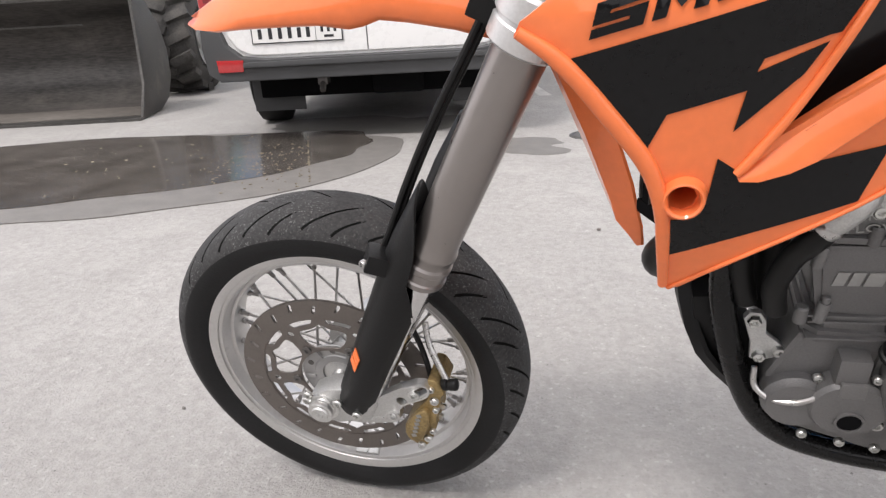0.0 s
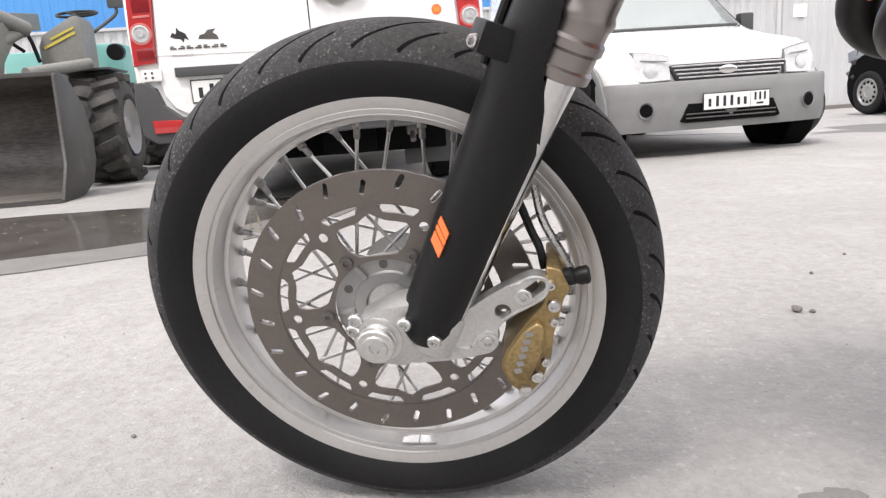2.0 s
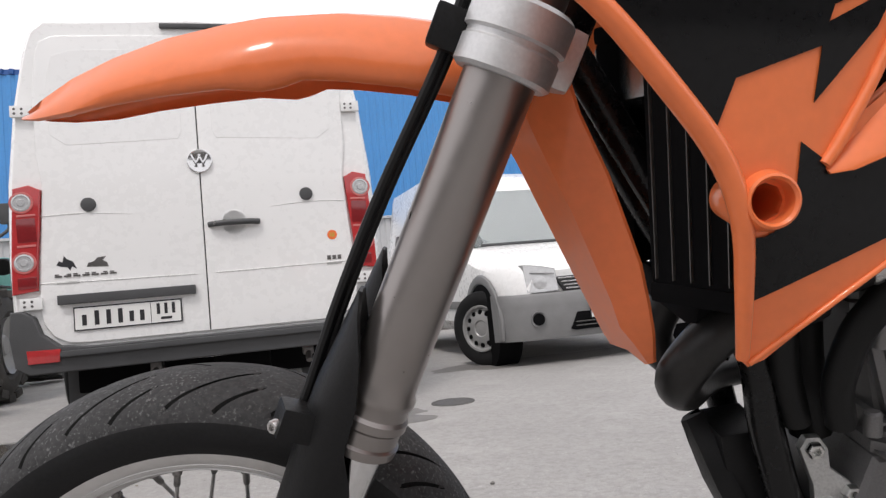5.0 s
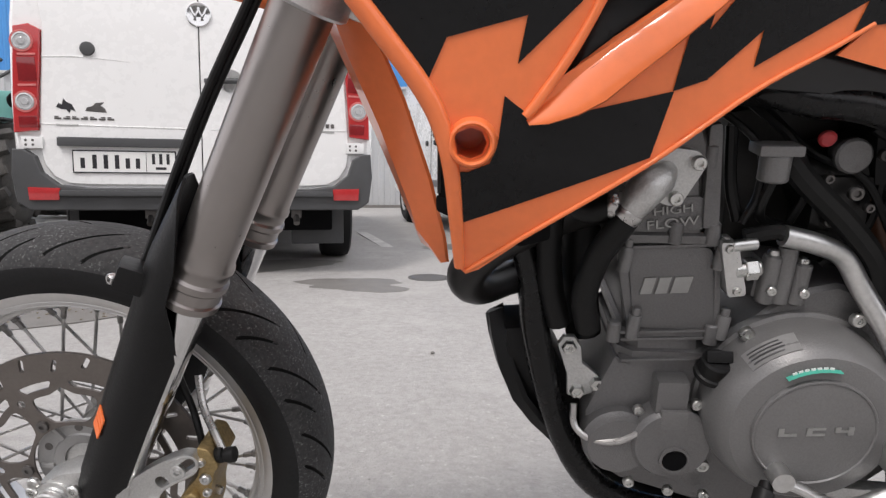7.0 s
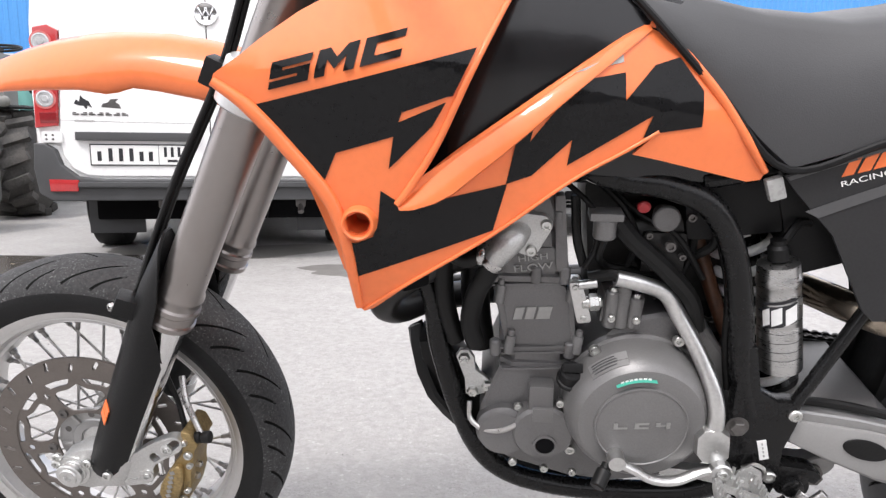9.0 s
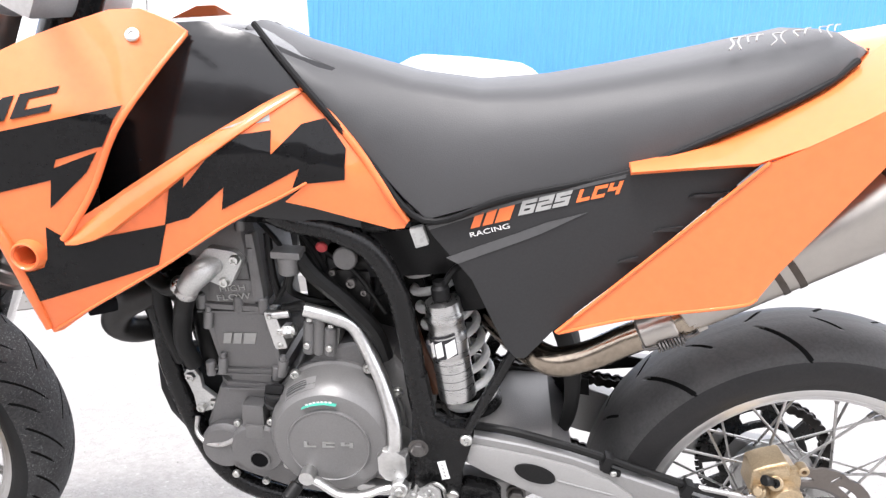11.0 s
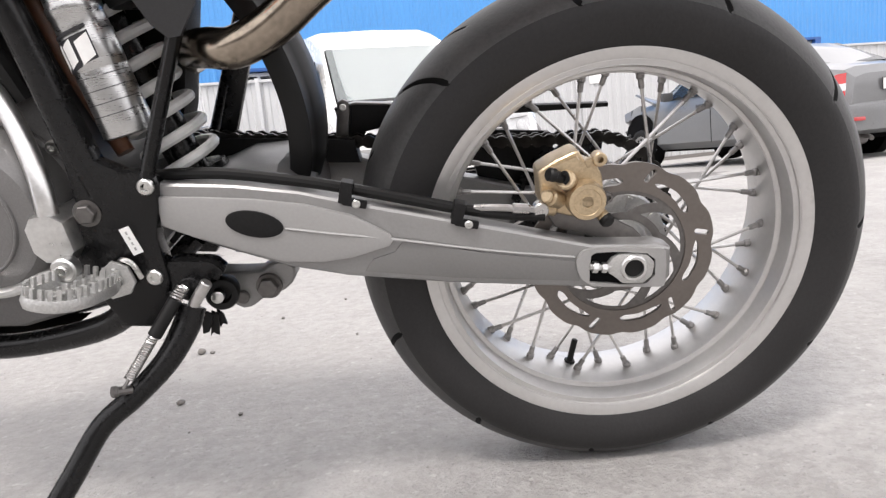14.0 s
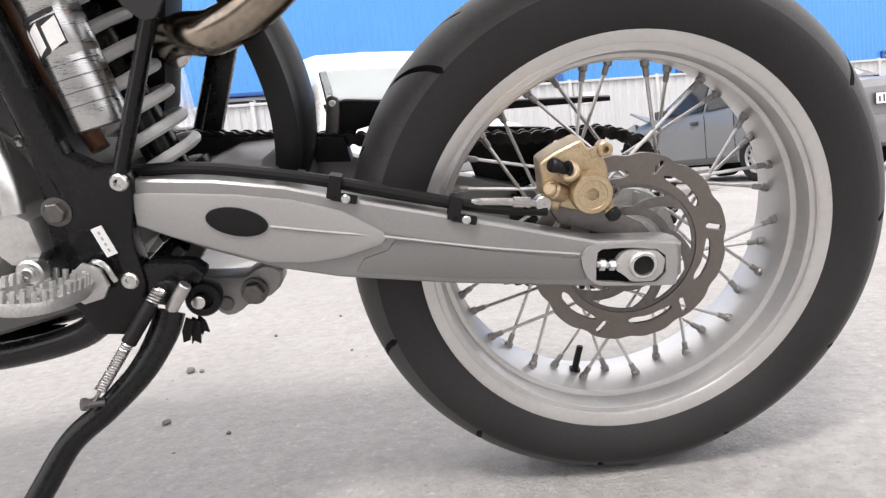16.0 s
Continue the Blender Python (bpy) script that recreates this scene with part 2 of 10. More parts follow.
def tread_material():
    m = mat("tyre_tread", (0.040, 0.040, 0.0405), 0.8, var=0.35, scale=14, fine=190, bump=0.45, spec=0.25)
    n, l = m.node_tree.nodes, m.node_tree.links
    b = n["Principled BSDF"]
    old = b.inputs["Base Color"].links[0].from_socket
    tc = n.new("ShaderNodeTexCoord")
    big, grit = n.new("ShaderNodeTexNoise"), n.new("ShaderNodeTexNoise")
    big.inputs["Scale"].default_value, big.inputs["Detail"].default_value = 16.0, 6.0
    grit.inputs["Scale"].default_value, grit.inputs["Detail"].default_value = 330.0, 3.0
    l.new(tc.outputs["Object"], big.inputs["Vector"])
    l.new(tc.outputs["Object"], grit.inputs["Vector"])
    r1, r2 = n.new("ShaderNodeValToRGB"), n.new("ShaderNodeValToRGB")
    r1.color_ramp.elements[0].position, r1.color_ramp.elements[1].position = 0.36, 0.62
    r2.color_ramp.elements[0].position, r2.color_ramp.elements[1].position = 0.56, 0.72
    l.new(big.outputs["Fac"], r1.inputs["Fac"])
    l.new(grit.outputs["Fac"], r2.inputs["Fac"])
    mul = n.new("ShaderNodeMath")
    mul.operation = "MULTIPLY"
    l.new(r1.outputs["Color"], mul.inputs[0])
    l.new(r2.outputs["Color"], mul.inputs[1])
    mx = n.new("ShaderNodeMix")
    mx.data_type = "RGBA"
    mx.inputs["B"].default_value = (0.165, 0.165, 0.165, 1)
    l.new(mul.outputs[0], mx.inputs["Factor"])
    l.new(old, mx.inputs["A"])
    l.new(mx.outputs["Result"], b.inputs["Base Color"])
    return m


TREAD = tread_material()
TREAD_R = mat("tyre_tread_rear", (0.052, 0.051, 0.051), 0.52, var=0.22, scale=10, fine=230, bump=0.18, spec=0.35, dirt=(0.09, 0.086, 0.083), dirt_amount=0.25)
RUBBER_R = mat("rear_tyre_sidewall", (0.021, 0.0204, 0.0207), 0.55, var=0.2, fine=260, bump=0.15, spec=0.3)
# Near black: unworn rubber, with the grooves' shade put into the colour.
GROOVE = mat("tyre_groove", (0.006, 0.006, 0.006), 0.8, var=0.2, spec=0.15)


def ground_material():
    m = bpy.data.materials.new("worn_asphalt_concrete")
    m.use_nodes = True
    n, l = m.node_tree.nodes, m.node_tree.links
    b = n["Principled BSDF"]
    tc = n.new("ShaderNodeTexCoord")

    def noise_node(scale, detail, lo, hi, rough=0.55):
        t = n.new("ShaderNodeTexNoise")
        t.inputs["Scale"].default_value, t.inputs["Detail"].default_value, t.inputs["Roughness"].default_value = scale, detail, rough
        l.new(tc.outputs["Object"], t.inputs["Vector"])
        r = n.new("ShaderNodeValToRGB")
        r.color_ramp.elements[0].position, r.color_ramp.elements[1].position = lo, hi
        l.new(t.outputs["Fac"], r.inputs["Fac"])
        return t, r.outputs["Color"]

    def mix(fac, a, c):
        x = n.new("ShaderNodeMix")
        x.data_type = "RGBA"
        l.new(fac, x.inputs["Factor"])
        for key, v in (("A", a), ("B", c)):
            if isinstance(v, tuple):
                x.inputs[key].default_value = (*v, 1)
            else:
                l.new(v, x.inputs[key])
        return x.outputs["Result"]

    _, large = noise_node(0.9, 5, 0.35, 0.65)
    _, mid = noise_node(7.0, 6, 0.35, 0.68)
    tf, fine = noise_node(190.0, 6, 0.36, 0.64, 0.72)
    _, stain = noise_node(3.3, 10, 0.56, 0.72, 0.72)
    _, dust = noise_node(3.1, 7, 0.55, 0.8)
    vor = n.new("ShaderNodeTexVoronoi")
    vor.inputs["Scale"].default_value = 150.0
    l.new(tc.outputs["Object"], vor.inputs["Vector"])
    vr = n.new("ShaderNodeValToRGB")
    vr.color_ramp.elements[0].position, vr.color_ramp.elements[1].position = 0.05, 0.20
    vr.color_ramp.elements[0].color, vr.color_ramp.elements[1].color = (1, 1, 1, 1), (0, 0, 0, 1)
    l.new(vor.outputs["Color"], vr.inputs["Fac"])
    sp = n.new("ShaderNodeValToRGB")
    sp.color_ramp.elements[0].position, sp.color_ramp.elements[1].position = 0.84, 0.95
    l.new(vor.outputs["Color"], sp.inputs["Fac"])
    col = mix(large, (0.305, 0.296, 0.287), (0.440, 0.429, 0.417))
    col = mix(mid, col, (0.350, 0.340, 0.328))
    fac_f = n.new("ShaderNodeMath")
    fac_f.operation = "MULTIPLY"
    fac_f.inputs[1].default_value = 0.40
    l.new(fine, fac_f.inputs[0])
    col = mix(fac_f.outputs[0], col, (0.335, 0.325, 0.313))
    fac_v, fac_p = n.new("ShaderNodeMath"), n.new("ShaderNodeMath")
    fac_v.operation = fac_p.operation = "MULTIPLY"
    fac_v.inputs[1].default_value, fac_p.inputs[1].default_value = 0.45, 0.34
    l.new(vr.outputs["Color"], fac_v.inputs[0])
    l.new(sp.outputs["Color"], fac_p.inputs[0])
    cell = n.new("ShaderNodeSeparateColor")
    l.new(vor.outputs["Color"], cell.inputs["Color"])
    shade = n.new("ShaderNodeMapRange")
    shade.inputs["To Min"].default_value, shade.inputs["To Max"].default_value = 0.95, 1.04
    l.new(cell.outputs["Green"], shade.inputs["Value"])
    scaled = n.new("ShaderNodeVectorMath")
    scaled.operation = "SCALE"
    l.new(col, scaled.inputs[0])
    l.new(shade.outputs["Result"], scaled.inputs["Scale"])
    col = scaled.outputs["Vector"]
    col = mix(fac_v.outputs[0], col, (0.27, 0.262, 0.252))
    col = mix(fac_p.outputs[0], col, (0.60, 0.588, 0.572))
    _, grain = noise_node(34.0, 9, 0.44, 0.62, 0.68)
    fac_g = n.new("ShaderNodeMath")
    fac_g.operation = "MULTIPLY"
    fac_g.inputs[1].default_value = 0.60
    l.new(grain, fac_g.inputs[0])
    col = mix(fac_g.outputs[0], col, (0.270, 0.260, 0.250))
    _, flecks = noise_node(95.0, 4, 0.63, 0.70, 0.6)
    fac_k = n.new("ShaderNodeMath")
    fac_k.operation = "MULTIPLY"
    fac_k.inputs[1].default_value = 0.75
    l.new(flecks, fac_k.inputs[0])
    col = mix(fac_k.outputs[0], col, (0.225, 0.217, 0.208))
    fac_s = n.new("ShaderNodeMath")
    fac_s.operation = "MULTIPLY"
    fac_s.inputs[1].default_value = 0.62
    l.new(stain, fac_s.inputs[0])
    col = mix(fac_s.outputs[0], col, (0.24, 0.232, 0.222))
    fac_d = n.new("ShaderNodeMath")
    fac_d.operation = "MULTIPLY"
    fac_d.inputs[1].default_value = 0.5
    l.new(dust, fac_d.inputs[0])
    col = mix(fac_d.outputs[0], col, (0.47, 0.458, 0.442))
    l.new(col, b.inputs["Base Color"])
    b.inputs["Roughness"].default_value = 0.82
    bp = n.new("ShaderNodeBump")
    bp.inputs["Strength"].default_value, bp.inputs["Distance"].default_value = 0.55, 0.003
    l.new(tf.outputs["Fac"], bp.inputs["Height"])
    bp2 = n.new("ShaderNodeBump")
    bp2.inputs["Strength"].default_value, bp2.inputs["Distance"].default_value = 0.45, 0.003
    l.new(vor.outputs["Distance"], bp2.inputs["Height"])
    l.new(bp.outputs["Normal"], bp2.inputs["Normal"])
    pits = n.new("ShaderNodeTexNoise")
    pits.inputs["Scale"].default_value, pits.inputs["Detail"].default_value, pits.inputs["Roughness"].default_value = 55.0, 8.0, 0.7
    l.new(tc.outputs["Object"], pits.inputs["Vector"])
    bp3 = n.new("ShaderNodeBump")
    bp3.inputs["Strength"].default_value, bp3.inputs["Distance"].default_value = 0.9, 0.008
    l.new(pits.outputs["Fac"], bp3.inputs["Height"])
    l.new(bp2.outputs["Normal"], bp3.inputs["Normal"])
    l.new(bp3.outputs["Normal"], b.inputs["Normal"])
    return m


LUG = mat("dusty_lug_rubber", (0.070, 0.067, 0.064), 0.75, var=0.3, scale=6, fine=60, bump=0.3, spec=0.25, dirt=(0.12, 0.11, 0.10), dirt_amount=0.25)
DEBRIS = mat("dry_debris", (0.20, 0.17, 0.12), 0.8, var=0.4, scale=30)
GRIT = mat("fine_grit", (0.27, 0.26, 0.25), 0.85, var=0.3)
GROUND = ground_material()


# ---- building helpers ----
def finish(bm, name, materials, parent=None, label="", sharp=35.0):
    bmesh.ops.recalc_face_normals(bm, faces=bm.faces)
    lim = radians(sharp)
    for f in bm.faces:
        f.smooth = True
    for e in bm.edges:
        if len(e.link_faces) == 2 and e.calc_face_angle() > lim:
            e.smooth = False
    me = bpy.data.meshes.new(name)
    bm.to_mesh(me)
    bm.free()
    for m in materials if isinstance(materials, (list, tuple)) else (materials,):
        me.materials.append(m)
    ob = new(name, me)
    if parent:
        ob.parent = parent
    if label:
        ob["label"] = label
    return ob


def part(name, bm, material, parent, label="", sharp=35.0):
    return finish(bm, name, material, parent, label, sharp)


def empty(name, m):
    ob = new(name)
    ob.matrix_world = m
    ob.empty_display_size = 0.1
    return ob


def basis(axis):
    a = Vector(axis).normalized()
    u = a.cross(Vector((0, 0, 1)) if abs(a.z) < 0.9 else Vector((1, 0, 0))).normalized()
    return a, u, a.cross(u)


def skin(bm, rings, closed=False, caps=True):
    """Faces between rings of vertices."""
    made = [[bm.verts.new(p) for p in r] for r in rings]
    n = len(made[0])
    pairs = list(zip(made, made[1:])) + ([(made[-1], made[0])] if closed else [])
    for a, b in pairs:
        for i in range(n):
            j = (i + 1) % n
            bm.faces.new((a[i], a[j], b[j], b[i]))
    if caps and not closed:
        bm.faces.new(made[0])
        bm.faces.new(made[-1])
    return made


def lathe(bm, p0, axis, profile, n=24):
    """profile: (distance along axis, radius)."""
    a, u, v = basis(axis)
    p0 = Vector(p0)
    rings = []
    for d, r in profile:
        r = max(r, 1e-4)
        rings.append([p0 + a * d + (u * math.cos(t) + v * math.sin(t)) * r for t in (2 * math.pi * i / n for i in range(n))])
    skin(bm, rings)


def cyl(bm, p0, p1, r, n=16, ch=0.0, r1=None):
    p0, p1 = Vector(p0), Vector(p1)
    d = (p1 - p0).length
    r1 = r if r1 is None else r1
    prof = [(0, r - ch), (ch, r), (d - ch, r1), (d, r1 - ch)] if ch else [(0, r), (d, r1)]
    lathe(bm, p0, p1 - p0, prof, n)


def ring_lathe(bm, profile, n=96):
    """Closed profile of (y, r) turned about the y axis."""
    rings = []
    for i in range(n):
        t = 2 * math.pi * i / n
        rings.append([Vector((math.cos(t) * r, y, math.sin(t) * r)) for y, r in profile])
    skin(bm, rings, closed=True)


def curve_points(pts, k=6):
    pts = [Vector(p) for p in pts]
    if len(pts) < 3:
        return pts
    out = []
    ext = [2 * pts[0] - pts[1]] + pts + [2 * pts[-1] - pts[-2]]
    for a, b, c, d in zip(ext, ext[1:], ext[2:], ext[3:]):
        for i in range(k):
            t = i / k
            out.append(0.5 * (2 * b + (c - a) * t + (2 * a - 5 * b + 4 * c - d) * t * t + (3 * b - a - 3 * c + d) * t ** 3))
    out.append(pts[-1])
    return out


def tube(bm, pts, r, n=10, k=6, flat=1.0, radii=None):
    """A round bar along a smooth line; radii: one per given point."""
    line = curve_points(pts, k) if k > 1 else [Vector(p) for p in pts]
    m = len(line)
    rings = []
    tangent = (line[1] - line[0]).normalized()
    _, u, _ = basis(tangent)
    for i, p in enumerate(line):
        t = (line[min(i + 1, m - 1)] - line[max(i - 1, 0)]).normalized()
        u = (u - t * u.dot(t)).normalized()
        v = t.cross(u)
        s = i / (m - 1) * (len(pts) - 1)
        rr = r if radii is None else radii[int(min(s, len(pts) - 1.001))] * (1 - s % 1 if s < len(pts) - 1 else 0) + radii[min(int(s) + 1, len(pts) - 1)] * (s % 1 if s < len(pts) - 1 else 1)
        rings.append([p + (u * math.cos(2 * math.pi * j / n) + v * math.sin(2 * math.pi * j / n) * flat) * rr for j in range(n)])
    skin(bm, rings)


def box(bm, c, size, m=None, bevel=0.0):
    got = bmesh.ops.create_cube(bm, size=1.0, matrix=Matrix.Translation(c) @ (m or Matrix.Identity(4)) @ Matrix.Diagonal((*size, 1)))
    if bevel:
        es = list({e for v in got["verts"] for e in v.link_edges})
        bmesh.ops.bevel(bm, geom=es, offset=bevel, segments=2, profile=0.7, affect="EDGES")


def plate(bm, outline, y0, y1, bevel=0.0, seg=2):
    """A flat outline of (x, z), thick from y0 to y1, edges rounded."""
    sub = bmesh.new()
    f = sub.faces.new([sub.verts.new((x, y0, z)) for x, z in outline])
    f.normal_update()
    got = bmesh.ops.extrude_face_region(sub, geom=[f])
    bmesh.ops.translate(sub, vec=(0, y1 - y0, 0), verts=[g for g in got["geom"] if isinstance(g, bmesh.types.BMVert)])
    if bevel:
        es = [e for e in sub.edges if len(e.link_faces) == 2 and abs(e.verts[0].co.y - e.verts[1].co.y) < 1e-6]
        bmesh.ops.bevel(sub, geom=es, offset=bevel, segments=seg, profile=0.6, affect="EDGES", clamp_overlap=True)
    sub.normal_update()
    bmesh.ops.triangulate(sub, faces=[f for f in sub.faces if len(f.verts) > 4])
    merge(bm, sub)


def merge(bm, sub, m=None):
    me = bpy.data.meshes.new("tmp")
    sub.to_mesh(me)
    sub.free()
    if m:
        me.transform(m)
    bm.from_mesh(me)
    bpy.data.meshes.remove(me)


def panel(bm, outline, depth, thick, step=0.02, proud=0.0):
    """A curved sheet: outline of (x, z), bent to y = depth(x, z), thick towards +y."""
    sub = bmesh.new()
    f = sub.faces.new([sub.verts.new((x, 0, z)) for x, z in outline])
    f.normal_update()
    bmesh.ops.triangulate(sub, faces=[f])
    for axis, k in (((1, 0, 0), 0), ((0, 0, 1), 2)):
        lo, hi = min(v.co[k] for v in sub.verts), max(v.co[k] for v in sub.verts)
        c = math.floor(lo / step) * step + step
        while c < hi:
            bmesh.ops.bisect_plane(sub, geom=sub.verts[:] + sub.edges[:] + sub.faces[:], plane_co=Vector(axis) * c, plane_no=axis)
            c += step
    if thick:
        got = bmesh.ops.extrude_face_region(sub, geom=sub.faces[:])
        back = [g for g in got["geom"] if isinstance(g, bmesh.types.BMVert)]
        for v in back:
            v.co.y = 1.0
    for v in sub.verts:
        v.co.y = depth(v.co.x, v.co.z) - proud + (thick if v.co.y > 0.5 else 0.0)
    merge(bm, sub)


def loft(bm, rings, caps=True):
    skin(bm, [[Vector(p) for p in r] for r in rings], caps=caps)


def bolt(bm, p, axis, r=0.006, h=0.005, hexed=False, socket=True):
    a, u, v = basis(axis)
    n = 6 if hexed else 14
    prof = [(0, r), (h * 0.7, r), (h, r * 0.82)]
    if socket:
        prof += [(h, r * 0.48), (h * 0.45, r * 0.44)]
    lathe(bm, p, a, prof, n)


def bolts(name, spots, axis, parent, r=0.006, h=0.005, material=None, hexed=False):
    for p in spots:
        bm = bmesh.new()
        bolt(bm, p, axis, r, h, hexed)
        part(name, bm, material or BOLT, parent)


def polar(bm, r0, r1, nr, nphi, y0, y1, hole, twist=0.0, wave=None):
    """A pierced ring about the y axis, cut cell by cell."""
    def at(i, j, y):
        r = r0 + (r1 - r0) * i / nr
        t = 2 * math.pi * j / nphi + twist * (i / nr - 0.5)
        if wave:
            r *= wave(t, i / nr)
        return Vector((math.cos(t) * r, y, math.sin(t) * r))
    keep = {(i, j) for i in range(nr) for j in range(nphi) if not hole(i, j)}
    cache = {}

    def vert(i, j, s):
        key = (i, j % nphi, s)
        if key not in cache:
            cache[key] = bm.verts.new(at(i, j % nphi, (y0, y1)[s]))
        return cache[key]
    for i, j in keep:
        for s in (0, 1):
            bm.faces.new([vert(*q, s) for q in ((i, j), (i + 1, j), (i + 1, j + 1), (i, j + 1))])
        for (di, dj), a, b in (((-1, 0), (i, j), (i, j + 1)), ((1, 0), (i + 1, j), (i + 1, j + 1)), ((0, -1), (i, j), (i + 1, j)), ((0, 1), (i, j + 1), (i + 1, j + 1))):
            if (i + di, (j + dj) % nphi) not in keep:
                bm.faces.new([vert(*a, 0), vert(*b, 0), vert(*b, 1), vert(*a, 1)])


def pierced(bm, outer, holes, y0, y1):
    """A flat plate of (x, z) outlines with clean holes, from y0 to y1."""
    sub = bmesh.new()
    loops = []
    for pts in [outer] + holes:
        vs = [sub.verts.new((x, y0, z)) for x, z in pts]
        loops.append([sub.edges.new((a, b)) for a, b in zip(vs, vs[1:] + vs[:1])])
    bmesh.ops.triangle_fill(sub, use_beauty=True, use_dissolve=False, edges=[e for lp in loops for e in lp], normal=(0, -1, 0))
    got = bmesh.ops.extrude_face_region(sub, geom=sub.faces[:])
    bmesh.ops.translate(sub, vec=(0, y1 - y0, 0), verts=[g for g in got["geom"] if isinstance(g, bmesh.types.BMVert)])
    merge(bm, sub)


def ring_at(r, n=120, wave=None):
    return [(math.cos(t) * (r + (wave(t) if wave else 0.0)), math.sin(t) * (r + (wave(t) if wave else 0.0))) for t in (2 * math.pi * i / n for i in range(n))]


def on_polar(pts, turn):
    """Points of (degrees, radius) as (x, z), turned by some degrees."""
    return [(math.cos(radians(a + turn)) * r, math.sin(radians(a + turn)) * r) for a, r in pts]


def rounded(pts, k=4, cut=0.3):
    """A closed outline with its corners rounded."""
    out = []
    n = len(pts)
    for i in range(n):
        p, c, q = Vector(pts[i - 1]), Vector(pts[i]), Vector(pts[(i + 1) % n])
        a, b = c.lerp(p, cut), c.lerp(q, cut)
        for j in range(k + 1):
            t = j / k
            out.append(tuple(a * (1 - t) ** 2 + c * 2 * t * (1 - t) + b * t * t))
    return out


def capsule(cx, cz, length, width, turn, k=6):
    """A slot with round ends, its long side at some degrees."""
    c, q = math.cos(radians(turn)), math.sin(radians(turn))
    out = []
    for end in (1, -1):
        for j in range(k + 1):
            t = radians(-90 + 180 * j / k) + (0 if end > 0 else math.pi)
            u, v = end * (length - width) / 2 + math.cos(t) * width / 2, math.sin(t) * width / 2
            out.append((cx + u * c - v * q, cz + u * q + v * c))
    return out


GLYPH = {
    "S": [(0, 0), (1, 0), (1, .62), (.3, .62), (.3, .72), (1, .72), (1, 1), (0, 1), (0, .38), (.7, .38), (.7, .28), (0, .28)],
    "2": [(0, 0), (1, 0), (1, .28), (.3, .28), (.3, .38), (1, .38), (1, 1), (0, 1), (0, .72), (.7, .72), (.7, .62), (0, .62)],
    "6": [(0, 0), (1, 0), (1, .62), (.3, .62), (.3, .74), (1, .74), (1, 1), (0, 1), (0, .335), (.3, .335), (.3, .40), (.7, .40), (.7, .25), (.3, .25), (.3, .325), (0, .325)],
    "M": [(0, 0), (.26, 0), (.26, .60), (.5, .18), (.74, .60), (.74, 0), (1, 0), (1, 1), (.72, 1), (.5, .60), (.28, 1), (0, 1)],
    "C": [(0, 0), (1, 0), (1, .28), (.3, .28), (.3, .72), (1, .72), (1, 1), (0, 1)],
    "L": [(0, 0), (1, 0), (1, .28), (.3, .28), (.3, 1), (0, 1)],
    "4": [(.7, 0), (1, 0), (1, 1), (.7, 1), (.7, .62), (.3, .62), (.3, 1), (0, 1), (0, .36), (.7, .36)]}
GLYPH["5"] = GLYPH["S"]


def block_letters(words, x, z, width, gap, height, tilt, shear, depth, proud, material, parent, thick=0.0004):
    """Square-cut capitals laid on a curved sheet, the base line rising by tilt degrees."""
    c, q = math.cos(radians(tilt)), math.sin(radians(tilt))
    for k, ch in enumerate(words):
        bm = bmesh.new()
        pts = []
        for u, v in GLYPH[ch]:
            a, b = k * (width + gap) + u * width + v * height * shear, v * height
            pts.append((x + a * c - b * q * 0.0, z + a * q + b))
        panel(bm, pts, depth, thick, 0.018, proud)
        part("lettering", bm, material, parent)


def lettering(name, words, height, m, material, parent, depth=0.0004, shear=0.0, wide=1.0, label="", bold=0.0, fat=0.0):
    cu = bpy.data.curves.new(name, "FONT")
    cu.body, cu.size, cu.extrude, cu.shear, cu.offset = words, height / 0.72, depth, shear, bold
    ob = bpy.data.objects.new(name, cu)
    scene.collection.objects.link(ob)
    bpy.context.view_layer.update()
    me = bpy.data.meshes.new_from_object(ob)
    bpy.data.objects.remove(ob)
    me.transform(Matrix.Diagonal((wide, 1, 1, 1)))
    if fat:
        bm = bmesh.new()
        for k, (dx, dy) in enumerate(((0, 0), (1, 0), (-1, 0), (0, 0.8), (0, -0.8), (0.7, 0.6), (-0.7, -0.6), (0.7, -0.6), (-0.7, 0.6))):
            step = me.copy()
            step.transform(Matrix.Translation((dx * fat, dy * fat, k * 0.00004)))
            bm.from_mesh(step)
            bpy.data.meshes.remove(step)
        bm.to_mesh(me)
        bm.free()
    me.transform(m)
    me.materials.clear()
    me.materials.append(material)
    out = new(name, me)
    out.parent = parent
    if label:
        out["label"] = label
    return out


def facing(x, y, z, tilt=0.0, turn=0.0):
    """Upright lettering that faces -y, its base rising by tilt degrees."""
    return Matrix.Translation((x, y, z)) @ Matrix.Rotation(radians(turn), 4, "Z") @ Matrix.Rotation(radians(-tilt), 4, "Y") @ Matrix.Rotation(radians(90), 4, "X")


def lerp(x, xs, ys):
    return float(np.interp(x, xs, ys))
# ---- the yard ----
def ground_z(x, y):
    return -0.012 * min(max(0.0, y - 1.0), 40.0)


